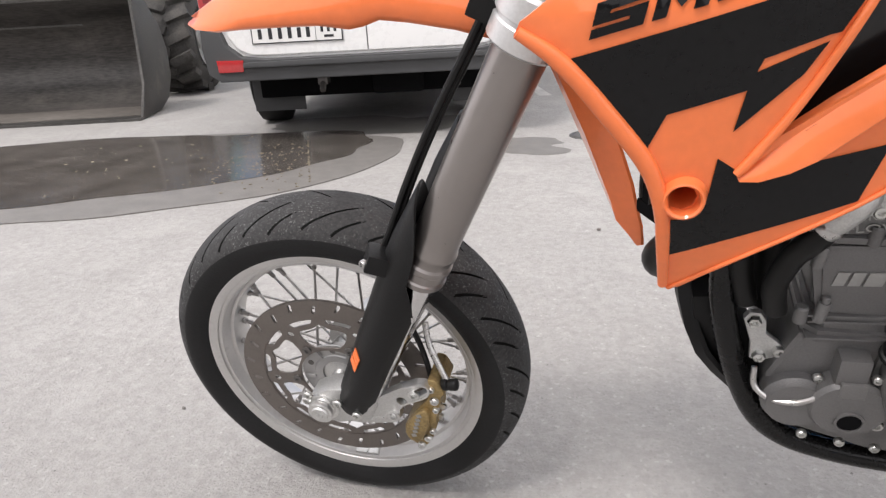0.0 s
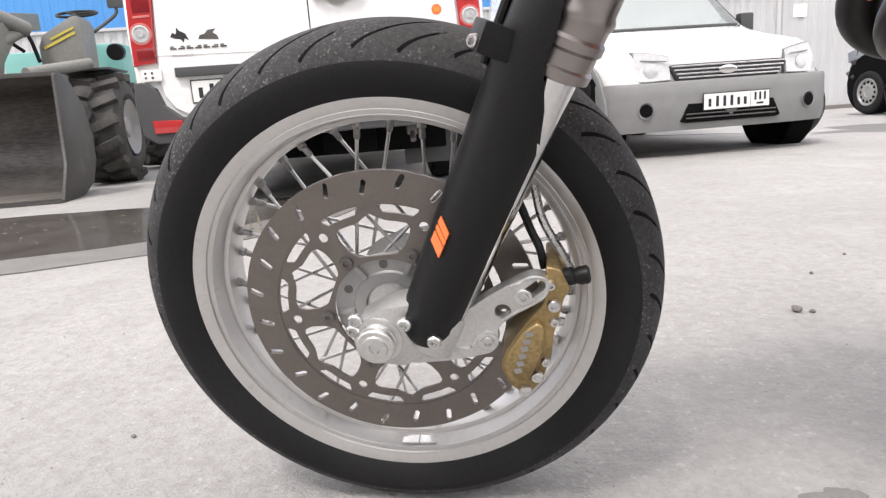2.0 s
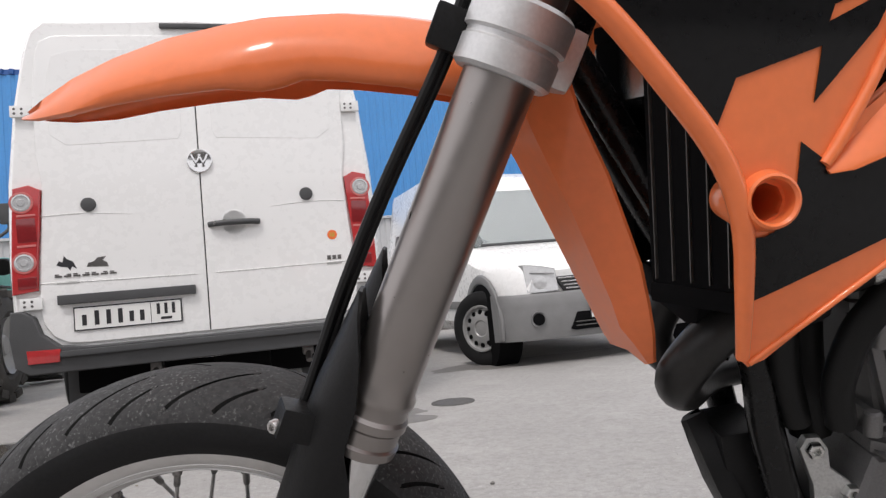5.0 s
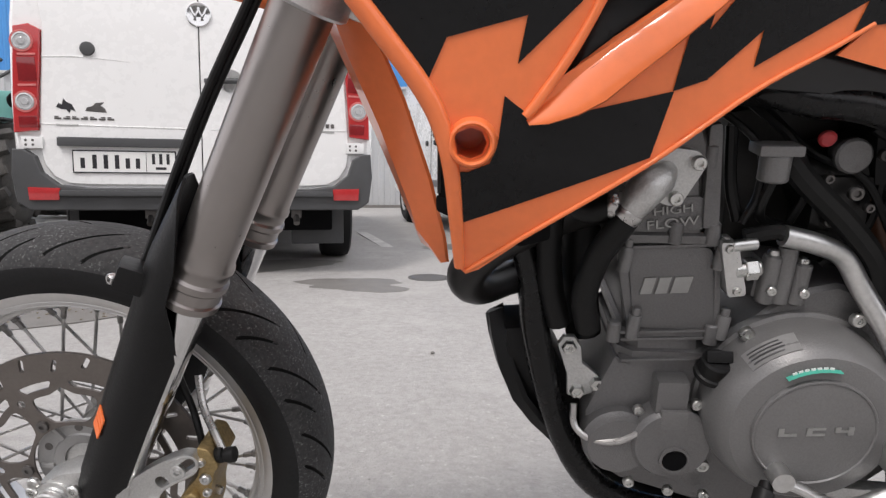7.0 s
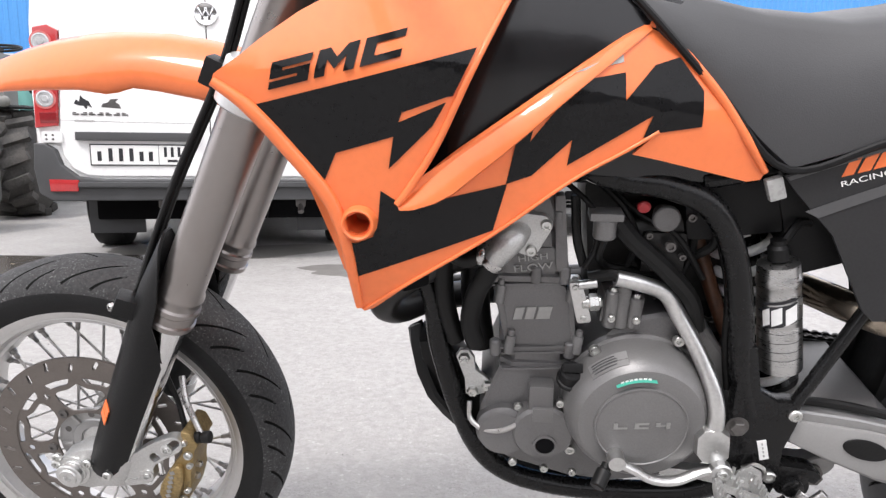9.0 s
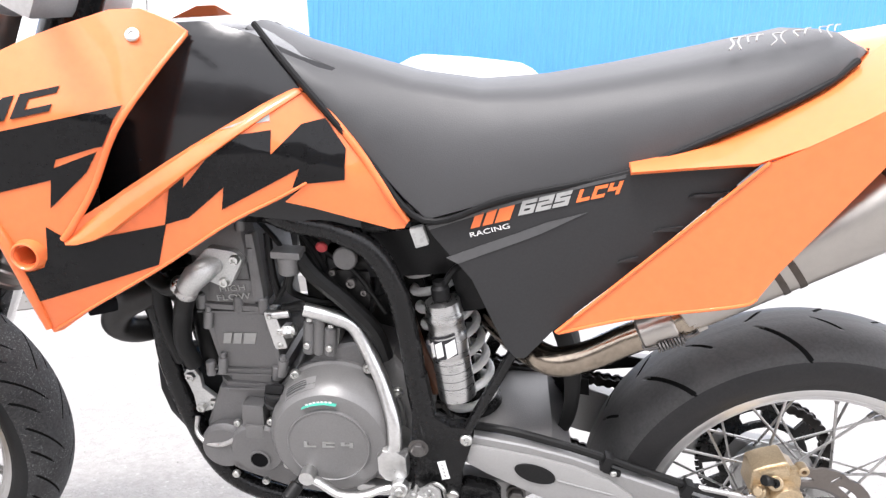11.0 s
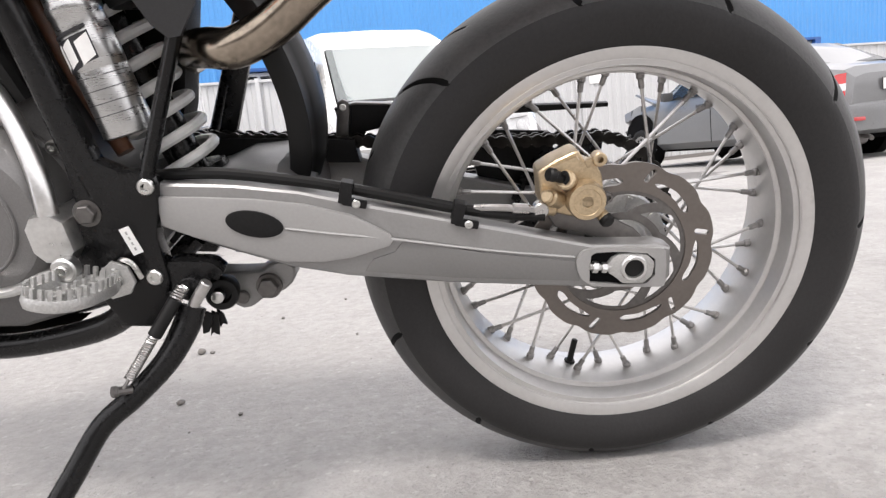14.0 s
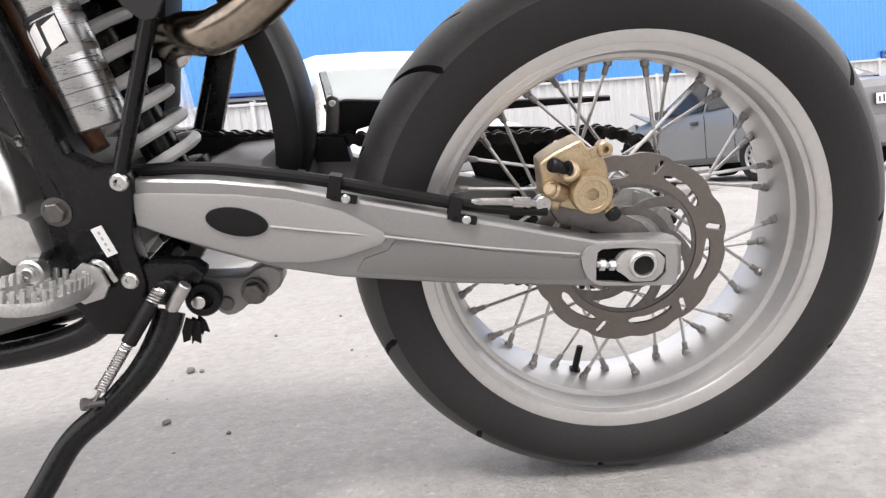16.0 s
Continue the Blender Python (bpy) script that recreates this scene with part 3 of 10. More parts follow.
bm = bmesh.new()
xs = [-400, -120, -40, -16, -8, -4, -2, -1, 0, 1, 2, 3, 5, 9, 16, 40, 120, 400]
ys = [-400, -100, -30, -10, -4, -2, -1, 0, 1, 2, 3, 5, 8, 12, 18, 41, 120, 400]
grid = [[bm.verts.new((x, y, ground_z(x, y))) for x in xs] for y in ys]
for r0, r1 in zip(grid, grid[1:]):
    for i in range(len(xs) - 1):
        bm.faces.new((r0[i], r0[i + 1], r1[i + 1], r1[i]))
tagged(finish(bm, "ground", GROUND), "worn pale grey asphalt yard with damp stains", "ground", kind="structure")


def patch(name, cx, cy, rx, ry, turn, material, lift, seed, label, category, rough=0.16, kind=""):
    """A thin irregular sheet lying on the ground."""
    rnd = random.Random(seed)
    ph = [(k, rnd.uniform(0, 6.28), rnd.uniform(0.4, 1.0) / k) for k in (2, 3, 4, 5, 7, 9, 13, 17)]
    bm = bmesh.new()
    ring = []
    for i in range(90):
        t = 2 * math.pi * i / 90
        s = 1 + rough * sum(a * math.sin(k * t + p) for k, p, a in ph)
        x, y = math.cos(t) * rx * s, math.sin(t) * ry * s
        c, q = math.cos(turn), math.sin(turn)
        wx, wy = cx + x * c - y * q, cy + x * q + y * c
        ring.append(bm.verts.new((wx, wy, ground_z(wx, wy) + lift)))
    low = [bm.verts.new(v.co - Vector((0, 0, lift * 0.8))) for v in ring]
    mid = bm.verts.new((cx, cy, ground_z(cx, cy) + lift))
    for i in range(90):
        j = (i + 1) % 90
        bm.faces.new((mid, ring[i], ring[j]))
        bm.faces.new((ring[i], low[i], low[j], ring[j]))
    return tagged(finish(bm, name, material), label, category, kind=kind)


patch("damp_shade_patch", -2.72, 1.70, 1.85, 1.08, 0.49, DAMP_SHADE, 0.0050, 3, "dark damp rim of ground round the puddle", "damp patch", rough=0.19, kind="structure")
patch("puddle", -2.80, 1.85, 1.76, 0.86, 0.49, WATER, 0.0075, 4, "shallow dark puddle in front of the loader bucket", "puddle", rough=0.20, kind="structure")
bm = bmesh.new()
rnd = random.Random(21)
for i in range(260):
    a, b = (rnd.gauss(-0.30, 0.24), rnd.gauss(2.60, 0.28)) if i < 200 else (rnd.uniform(-2.6, -0.3), rnd.uniform(2.2, 3.5))
    x, y = 0.88 * min(a, -0.12) - 0.47 * b, 0.47 * min(a, -0.12) + 0.88 * b
    k = rnd.uniform(0.003, 0.008)
    box(bm, (x, y, ground_z(x, y) + 0.0080), (k * rnd.uniform(0.8, 2.6), k, 0.003), Matrix.Rotation(rnd.uniform(0, 3.14), 4, "Z"))
tagged(finish(bm, "debris", DEBRIS), "pale dry debris floating on the puddle", "debris", kind="stuff")
patch("damp_shade_patch", -0.27, 2.72, 0.32, 0.20, 0.1, DAMP_SHADE, 0.0015, 5, "small damp stain near the manhole", "damp patch", rough=0.42, kind="structure")
patch("damp_shade_patch", 3.50, 6.50, 0.88, 0.62, 0.0, DAMP_SHADE, 0.0015, 6, "damp stain beside the silver car", "damp patch", rough=0.42, kind="structure")
patch("oil_stain", 0.503, -0.045, 0.034, 0.020, 0.4, DAMP_SHADE, 0.0012, 11, "small dark oil stain under the motorcycle", "oil stain", rough=0.5, kind="structure")
patch("oil_stain", 0.452, -0.085, 0.020, 0.014, 0.9, DAMP_SHADE, 0.0012, 12, "small dark oil stain under the motorcycle", "oil stain", rough=0.5, kind="structure")
# Dark sheet in the van's footprint: its shade put on the ground.
patch("damp_shade_patch", 0.9, 4.9, 0.9, 0.35, 0.3, DAMP_SHADE, 0.0015, 8, "dark patch with the small van's shade painted on the ground", "damp patch", rough=0.42, kind="structure")
# Damp ground, with the shade under the van's tail painted in.
patch("damp_shade_patch", -1.35, 3.3, 0.75, 0.35, 0.3, DAMP_SHADE, 0.0015, 9, "dark damp ground with the tall van's shade painted in", "damp patch", rough=0.42, kind="structure")

bm = bmesh.new()
lathe(bm, (0.12, 3.02, ground_z(0, 3.02)), (0, 0, 1), [(0, 0.125), (0.004, 0.125), (0.004, 0.110), (0.002, 0.109), (0.002, 0.106), (0.0045, 0.104), (0.0045, 0.02), (0.0045, 0.001)], 40)
tagged(finish(bm, "manhole_cover", IRON), "small round iron cover set in the asphalt", "manhole", kind="structure")
bm = bmesh.new()
box(bm, (-0.50, 4.89, ground_z(0, 4.89) + 0.002), (0.10, 1.80, 0.003), pose(0, 0, 0, 0, 0, 21.5))
tagged(finish(bm, "parking_line", LINE), "worn white painted parking line", "line", kind="structure")
bm = bmesh.new()
box(bm, (3.6, 9.6, ground_z(0, 9.6) + 0.002), (0.10, 4.5, 0.003), pose(0, 0, 0, 0, 0, 22))
tagged(finish(bm, "parking_line", LINE), "worn white painted parking line", "line", kind="structure")
bm = bmesh.new()
box(bm, (2.3, 6.9, ground_z(0, 6.9) + 0.002), (0.09, 3.2, 0.003), pose(0, 0, 0, 0, 0, 62))
tagged(finish(bm, "parking_line", LINE), "worn white painted parking line", "line", kind="structure")


def pebble(x, y, size, seed):
    rnd = random.Random(seed)
    bm = bmesh.new()
    bmesh.ops.create_icosphere(bm, subdivisions=2, radius=1.0)
    for v in bm.verts:
        k = 1 + 0.28 * noise.noise(v.co * 1.3 + Vector((seed, 0, 0)))
        v.co = Vector((v.co.x * size * k, v.co.y * size * 0.8 * k, v.co.z * size * 0.62 * k))
    bmesh.ops.rotate(bm, matrix=Matrix.Rotation(rnd.uniform(0, 6), 3, "Z"), verts=bm.verts)
    low = min(v.co.z for v in bm.verts)
    ob = finish(bm, "pebble", STONE)
    ob.location = (x, y, ground_z(x, y) - low - size * 0.06)
    return tagged(ob, "small loose dark pebble on the asphalt", "pebble", "loose pebbles")


for i, (x, y, s) in enumerate(((0.674, 0.652, 0.012), (0.766, 0.299, 0.0085), (0.703, 0.645, 0.007), (0.908, 0.215, 0.005), (0.80, 0.95, 0.006), (0.30, 1.35, 0.008), (1.05, 0.70, 0.004), (0.95, 1.15, 0.005), (-0.35, -0.28, 0.004), (-0.50, 0.05, 0.005))):
    pebble(x, y, s, i)
rnd = random.Random(21)
bm = bmesh.new()
for i in range(900):
    x, y = rnd.uniform(-1.5, 3.2), rnd.uniform(-0.35, 4.0)
    s = rnd.uniform(0.0005, 0.0015)
    bmesh.ops.create_cube(bm, size=s * 2, matrix=Matrix.Translation((x, y, ground_z(x, y) + s * 0.4)) @ Euler((rnd.uniform(0, 3), rnd.uniform(0, 3), rnd.uniform(0, 3))).to_matrix().to_4x4())
tagged(finish(bm, "grit", GRIT), "scattered fine grit on the asphalt", "grit", kind="stuff")

# unseen plain wall added behind the eye; it blocks low sky light and reflections
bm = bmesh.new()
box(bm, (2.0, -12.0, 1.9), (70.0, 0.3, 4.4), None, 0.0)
tagged(finish(bm, "light_block_wall", STONE), "unseen grey wall added behind the eye to block low light", "wall", kind="structure")

# ---- corrugated fence and the blue building behind it ----
YARD = radians(18)


def wall_m(x, y):
    return Matrix.Translation((x, y, 0)) @ Matrix.Rotation(YARD, 4, "Z")


def corrugated(bm, x0, x1, z0, z1, pitch, depth, thick=0.004):
    """Upright ribbed sheet, its face on -y."""
    pts = []
    x = x0
    while x < x1:
        for dx, d in ((0.0, 0.0), (0.42, 0.0), (0.54, depth), (0.88, depth)):
            pts.append((x + dx * pitch, -d))
        x += pitch
    pts.append((x1, 0.0))
    pts = [(min(a, x1), b) for a, b in pts]
    rings = [[bm.verts.new((a, b + o, z)) for a, b in pts] for z, o in ((z0, 0), (z1, 0), (z1, thick), (z0, thick))]
    for r0, r1 in zip(rings, rings[1:]):
        for i in range(len(pts) - 1):
            if pts[i + 1][0] - pts[i][0] > 1e-6:
                bm.faces.new((r0[i], r0[i + 1], r1[i + 1], r1[i]))


FENCE_M = wall_m(3.9, 12.4)
fence = tagged(empty("fence", FENCE_M), "pale grey corrugated sheet metal fence", "fence", kind="structure")
for i in range(-9, 10):
    x0 = i * 2.0
    bm = bmesh.new()
    corrugated(bm, x0, x0 + 2.0, -0.12, 1.93, 0.20, 0.022)
    part("sheet", bm, FENCE, fence, sharp=20)
    bm = bmesh.new()
    box(bm, (x0, -0.045, 0.92), (0.07, 0.05, 2.14), None, 0.004)
    part("post", bm, FENCE, fence)
    bm = bmesh.new()
    box(bm, (x0 + 1.0, -0.03, 1.945), (2.0, 0.06, 0.045), None, 0.004)
    part("rail", bm, FENCE, fence)
    bm = bmesh.new()
    box(bm, (x0 + 1.0, -0.05, -0.13), (2.0, 0.14, 0.12), None, 0.01)
    part("plinth", bm, STONE, fence)
bm = bmesh.new()
box(bm, (0.42, -0.032, 1.62), (0.26, 0.006, 0.22), None, 0.0)
part("notice", bm, PAPER, fence, "blank white notice")

BLD_M = wall_m(3.9, 15.6)
building = tagged(empty("building", BLD_M), "long shed clad in bright blue corrugated sheet", "building", kind="structure")
H = 5.55
WIN = [(-7.5, 1.5), (-3.4, 1.4), (-1.15, 1.65), (3.86, 1.52), (6.77, 1.45), (10.9, 1.4)]
edges = [-22.0]
for x, w in WIN:
    edges += [x, x + w]
edges.append(24.0)
for k in range(0, len(edges), 2):
    bm = bmesh.new()
    corrugated(bm, edges[k], edges[k + 1], -0.25, H, 0.16, 0.012)
    part("wall", bm, BLUE_CLAD, building, sharp=20)
for x, w in WIN:
    bm = bmesh.new()
    corrugated(bm, x, x + w, 2.57, H, 0.16, 0.012)
    corrugated(bm, x, x + w, -0.25, 1.50, 0.16, 0.012)
    part("wall", bm, BLUE_CLAD, building, sharp=20)
    bm = bmesh.new()
    for a, b, c, d in ((x - 0.03, x + w + 0.03, 2.53, 2.60), (x - 0.03, x + 0.05, 1.5, 2.55), (x + w - 0.16, x + w + 0.03, 1.5, 2.55)):
        box(bm, ((a + b) / 2, -0.03, (c + d) / 2), (b - a, 0.12, d - c), None, 0.004)
    win = part("window", bm, BLUE_DK, building, "low window with a blue frame")
    bm = bmesh.new()
    box(bm, (x + w * 0.48, 0.06, 2.0), (0.06, 0.05, 1.0), None, 0.0)
    box(bm, (x + w - 0.20, 0.062, 2.0), (0.07, 0.05, 1.0), None, 0.0)
    box(bm, (x + w / 2, 0.064, 2.48), (w, 0.05, 0.07), None, 0.0)
    part("frame", bm, FENCE, win)
    bm = bmesh.new()
    box(bm, (x + w / 2, 0.10, 2.03), (w, 0.008, 1.05), None, 0.0)
    part("pane", bm, GLASS_DK, win)
    bm = bmesh.new()
    box(bm, (x + w / 2, 0.16, 2.03), (w, 0.02, 1.05), None, 0.0)
    part("blind", bm, STONE, win, "grey blind behind the pane")
bm = bmesh.new()
corrugated(bm, -22, 24, H, H + 0.10, 0.20, 0.05)
box(bm, (1, 0.05, H + 0.02), (46, 0.14, 0.06))
roof = part("roof", bm, BLUE_DK, building, sharp=20)
bm = bmesh.new()
v = [bm.verts.new(p) for p in ((-22, 0.1, H), (24, 0.1, H), (24, 12, H + 1.2), (-22, 12, H + 1.2))]
bm.faces.new(v)
part("roof_sheet", bm, BLUE_DK, building)
# ---- the motorcycle, built upright: x towards its tail, -y its left side, z up ----
BIKE_M = pose(1.51, 0, 0.012, 0, 0, 1.15) @ pose(0, 0, 0, LEAN) @ pose(-1.51, 0, 0)
bike = tagged(empty("motorcycle", BIKE_M), "orange and black supermoto motorcycle leaning on its side stand", "motorcycle")
FX, FZ, RX, RZ = 0.004, 0.285, 1.508, 0.302


def tyre_mesh(half, grooves, n, m, skew):
    """half: (y, r) from the bead to the crown; grooves: depth at (angle, y, r); skew: turn of the mesh lines at y."""
    pts = curve_points([(y, r, 0) for y, r in half], 10)
    seg = [0.0]
    for a, b in zip(pts, pts[1:]):
        seg.append(seg[-1] + (b - a).length)
    line = []
    for i in range(m // 2 + 1):
        s = seg[-1] * i / (m // 2)
        line.append((lerp(s, seg, [p.x for p in pts]), lerp(s, seg, [p.y for p in pts])))
    prof = line + [(-y, r) for y, r in reversed(line[:-1])]
    bm = bmesh.new()
    rings = []
    for i in range(n):
        t = 2 * math.pi * i / n
        ring = []
        for y, r in prof:
            rr, tt = r - grooves(t, y, r), t + skew(y)
            ring.append(Vector((math.cos(tt) * rr, y, math.sin(tt) * rr)))
        rings.append(ring)
    vs = [[bm.verts.new(p) for p in r] for r in rings]
    for a, b in zip(vs, vs[1:] + vs[:1]):
        for j in range(len(prof) - 1):
            f = bm.faces.new((a[j], a[j + 1], b[j + 1], b[j]))
            f.material_index = 1 if prof[j][1] > half[-1][1] - 0.033 else 0
            cut = sum(math.hypot(v.co.x, v.co.z) < prof[k][1] - 0.0022 for v, k in ((a[j], j), (a[j + 1], j + 1), (b[j + 1], j + 1), (b[j], j)))
            if cut >= 2:
                f.material_index = 2
        f = bm.faces.new((a[-1], a[0], b[0], b[-1]))
    return bm


def front_grooves(t, y, r):
    side = 1 if y > 0 else -1
    count = 18
    u = abs(y) / 0.06
    out = 0.0
    for k0, k1, off in ((0.10, 0.92, 0.0), (0.48, 0.95, 0.5)):
        if k0 < u < k1 and r > 0.262:
            phase = (t / (2 * math.pi) * count + off + (0.25 if side > 0 else 0.75)) % 1.0
            d = abs(phase - 0.5) / count * 2 * math.pi * r
            fade = min(1.0, (u - k0) / 0.08, (k1 - u) / 0.08)
            out = max(out, 0.006 * fade * max(0.0, 1 - (d / (0.0029 * (0.5 + 0.5 * fade))) ** 4))
    return out


def front_skew(y):
    return 0.95 * max(0.0, abs(y) / 0.06 - 0.10) ** 0.9 * 2 * math.pi / 18


def rear_skew(y):
    return -0.42 * max(0.0, abs(y) / 0.078 - 0.04) ** 0.8 * 2 * math.pi / 11


def rear_grooves(t, y, r):
    side = 1 if y > 0 else -1
    u = abs(y) / 0.078
    out = 0.0
    for count, k0, k1, off in ((11, 0.18, 0.97, 0.10), (11, 0.04, 0.40, 0.62)):
        if k0 < u < k1 and r > 0.265:
            phase = (t / (2 * math.pi) * count + off + (0.5 if side > 0 else 0)) % 1.0
            d = abs(phase - 0.5) / count * 2 * math.pi * r
            fade = min(1.0, (u - k0) / 0.05, (k1 - u) / 0.05)
            out = max(out, 0.0045 * fade * max(0.0, 1 - (d / 0.0028) ** 4))
    return out


def spokes(wheel, hub_r, hub_y, rim_r, rim_y, swing, start):
    """36 laced spokes, each with its nipple."""
    for side in (-1, 1):
        for lead in (-1, 1):
            bm = bmesh.new()
            ang = radians(swing) * lead
            a = Vector((math.cos(ang) * hub_r, side * hub_y, math.sin(ang) * hub_r))
            b = Vector((rim_r, side * rim_y, 0))
            w = (b - a).normalized()
            cyl(bm, a, b - w * 0.002, 0.0021, 7)
            for f in bm.faces:
                f.material_index = 0
            k = len(bm.faces)
            lathe(bm, b - w * 0.017, w, [(0, 0.0028), (0.002, 0.0036), (0.011, 0.0036), (0.0125, 0.0052), (0.019, 0.0052)], 8)
            bm.faces.ensure_lookup_table()
            for f in bm.faces[k:]:
                f.material_index = 1
            first = finish(bm, "spoke", [STEEL, NIPPLE_LT], wheel)
            for i in range(9):
                ob = first if i == 0 else new("spoke", first.data)
                ob.parent = wheel
                ob.matrix_local = Matrix.Rotation(radians(start + 40 * i + (20 if lead > 0 else 0) + (10 if side > 0 else 0)), 4, "Y")


def rim_beads(wheel, places):
    """Thin beads added along the rim's steps to draw their edge glints."""
    for y, r in places:
        bm = bmesh.new()
        ring_lathe(bm, [(y + math.cos(radians(a)) * 0.0008, r + math.sin(radians(a)) * 0.0008) for a in range(0, 360, 60)], 120)
        part("rim_glint_bead", bm, RIM_ALU, wheel)


def front_wheel():
    bm = bmesh.new()
    w = 0.0495
    ring_lathe(bm, [(-w, 0.2300), (-w + 0.002, 0.2328), (-w + 0.005, 0.2322), (-w + 0.007, 0.221), (-0.030, 0.2165), (-0.012, 0.206), (0.012, 0.206), (0.030, 0.2165),
                    (w - 0.007, 0.221), (w - 0.005, 0.2322), (w - 0.002, 0.2328), (w, 0.2300), (w - 0.001, 0.224), (w - 0.004, 0.2170), (0.0425, 0.2155), (0.0415, 0.2105), (0.036, 0.2085), (0.023, 0.2045), (0.0215, 0.1995),
                    (0.012, 0.1965), (-0.012, 0.1965), (-0.0215, 0.1995), (-0.023, 0.2045), (-0.036, 0.2085), (-0.0415, 0.2105), (-0.0425, 0.2155), (-w + 0.004, 0.2170), (-w + 0.001, 0.224)], 120)
    wheel = part("front_wheel", bm, RIM_ALU, bike, "spoked front wheel with a bare aluminium rim")
    rim_beads(wheel, ((-0.0452, 0.2162), (-0.0418, 0.2100), (-0.0228, 0.2040)))
    wheel.matrix_local = pose(FX, 0, FZ, 0, 0, 1.4)
    part("tyre", tyre_mesh([(-0.043, 0.222), (-0.051, 0.231), (-0.0575, 0.243), (-0.0605, 0.257), (-0.0575, 0.270), (-0.048, 0.2815), (-0.033, 0.2895), (-0.016, 0.2940), (0, 0.2953)], front_grooves, 900, 90, front_skew),
         [RUBBER, TREAD, GROOVE], wheel, "worn road tyre with slanted grooves and grainy shoulders", 60)
    spokes(wheel, 0.046, 0.034, 0.1955, 0.007, 62, 4)
    bm = bmesh.new()
    lathe(bm, (0, -0.052, 0), (0, 1, 0), [(0, 0.026), (0.002, 0.030), (0.010, 0.031), (0.012, 0.049), (0.022, 0.051), (0.026, 0.034), (0.045, 0.026), (0.062, 0.026), (0.078, 0.034), (0.082, 0.051), (0.090, 0.049), (0.094, 0.028), (0.104, 0.026)], 40)
    hub = part("hub", bm, CAST, wheel, "cast aluminium hub")
    bm = bmesh.new()
    ring_lathe(bm, [(-0.0500, 0.0300), (-0.0535, 0.0300), (-0.0545, 0.0380), (-0.0545, 0.0420), (-0.0525, 0.0440), (-0.0525, 0.0600), (-0.0535, 0.0615), (-0.0535, 0.0640), (-0.0500, 0.0640)], 60)
    part("hub_face", bm, SWING_LT, hub)
    for i in range(6):
        t = radians(60 * i + 34)
        # Dark disc on the hub face, painted as the shade in a hole.
        bm = bmesh.new()
        cyl(bm, (math.cos(t) * 0.0520, -0.0515, math.sin(t) * 0.0520), (math.cos(t) * 0.0520, -0.0532, math.sin(t) * 0.0520), 0.0050, 12)
        part("hub_hole", bm, NIPPLE, hub)
        t = radians(60 * i + 4)
        bm = bmesh.new()
        box(bm, (math.cos(t) * 0.0520, -0.0540, math.sin(t) * 0.0520), (0.018, 0.006, 0.0060), Matrix.Rotation(-t, 4, "Y"), 0.0015)
        part("hub_rib", bm, SWING_LT, hub)
    bm = bmesh.new()
    slots = []
    for i in range(24):
        a = 4 + 15 * i
        r = 0.1497 if i % 2 else 0.1437
        slots.append(capsule(math.cos(radians(a)) * r, math.sin(radians(a)) * r, 0.0172, 0.0060, a - 22))
    pierced(bm, ring_at(0.1605, 180), [ring_at(0.1262, 120)] + slots, -0.0640, -0.0592)
    disc = part("brake_disc", bm, DISC, wheel, "slotted steel brake disc")
    bm = bmesh.new()
    windows = [ring_at(0.0625, 72)]
    for k in range(6):
        tip = 34 + 60 * k
        scallop = [(u, 0.1065 + 0.0085 * max(0.0, 1 - abs(u) / 9.0) ** 1.3) for u in range(-20, 21, 2)]
        windows.append(rounded(on_polar([(17, 0.0700), (22, 0.0800), (23.5, 0.0940), (22.5, 0.1035)] + scallop[::-1] + [(-22.5, 0.1035), (-23.5, 0.0940), (-22, 0.0800), (-17, 0.0700), (-8, 0.0675), (0, 0.0670), (8, 0.0675)], tip), 1, 0.12))
        for sg in (-1, 1):
            outer = [(sg * u, 0.1243) for u in range(5, 26, 2)]
            inner = [(sg * u, 0.1245 - 0.0095 * min(1.0, (u - 4) / 2.5, (26 - u) / 2.5) + 0.0025 * max(0.0, 1 - u / 10)) for u in range(25, 4, -2)]
            windows.append(on_polar(outer + inner, tip))
        windows.append([(math.cos(radians(tip + 30)) * 0.1080 + math.cos(t) * 0.0052, math.sin(radians(tip + 30)) * 0.1080 + math.sin(t) * 0.0052) for t in (2 * math.pi * j / 12 for j in range(12))])
    pierced(bm, ring_at(0.1262, 120), windows, -0.0632, -0.0604)
    part("disc_carrier", bm, DISC, disc)
    for i in range(6):
        t = radians(60 * i + 4)
        bm = bmesh.new()
        lathe(bm, (math.cos(t) * 0.0720, -0.0630, math.sin(t) * 0.0720), (0, -1, 0), [(0, 0.0078), (0.0030, 0.0074), (0.0036, 0.0060), (0.0036, 0.0030), (0.0018, 0.0028)], 14)
        part("disc_bolt", bm, NIPPLE, disc)
    bm = bmesh.new()
    for i in range(2):
        box(bm, (0.003 + 0.022 * i - 0.012, -0.030, -0.2075), (0.021, 0.018, 0.005), None, 0.0012)
    part("balance_weight", bm, ALU, wheel, "stick-on balance weights")
    return wheel


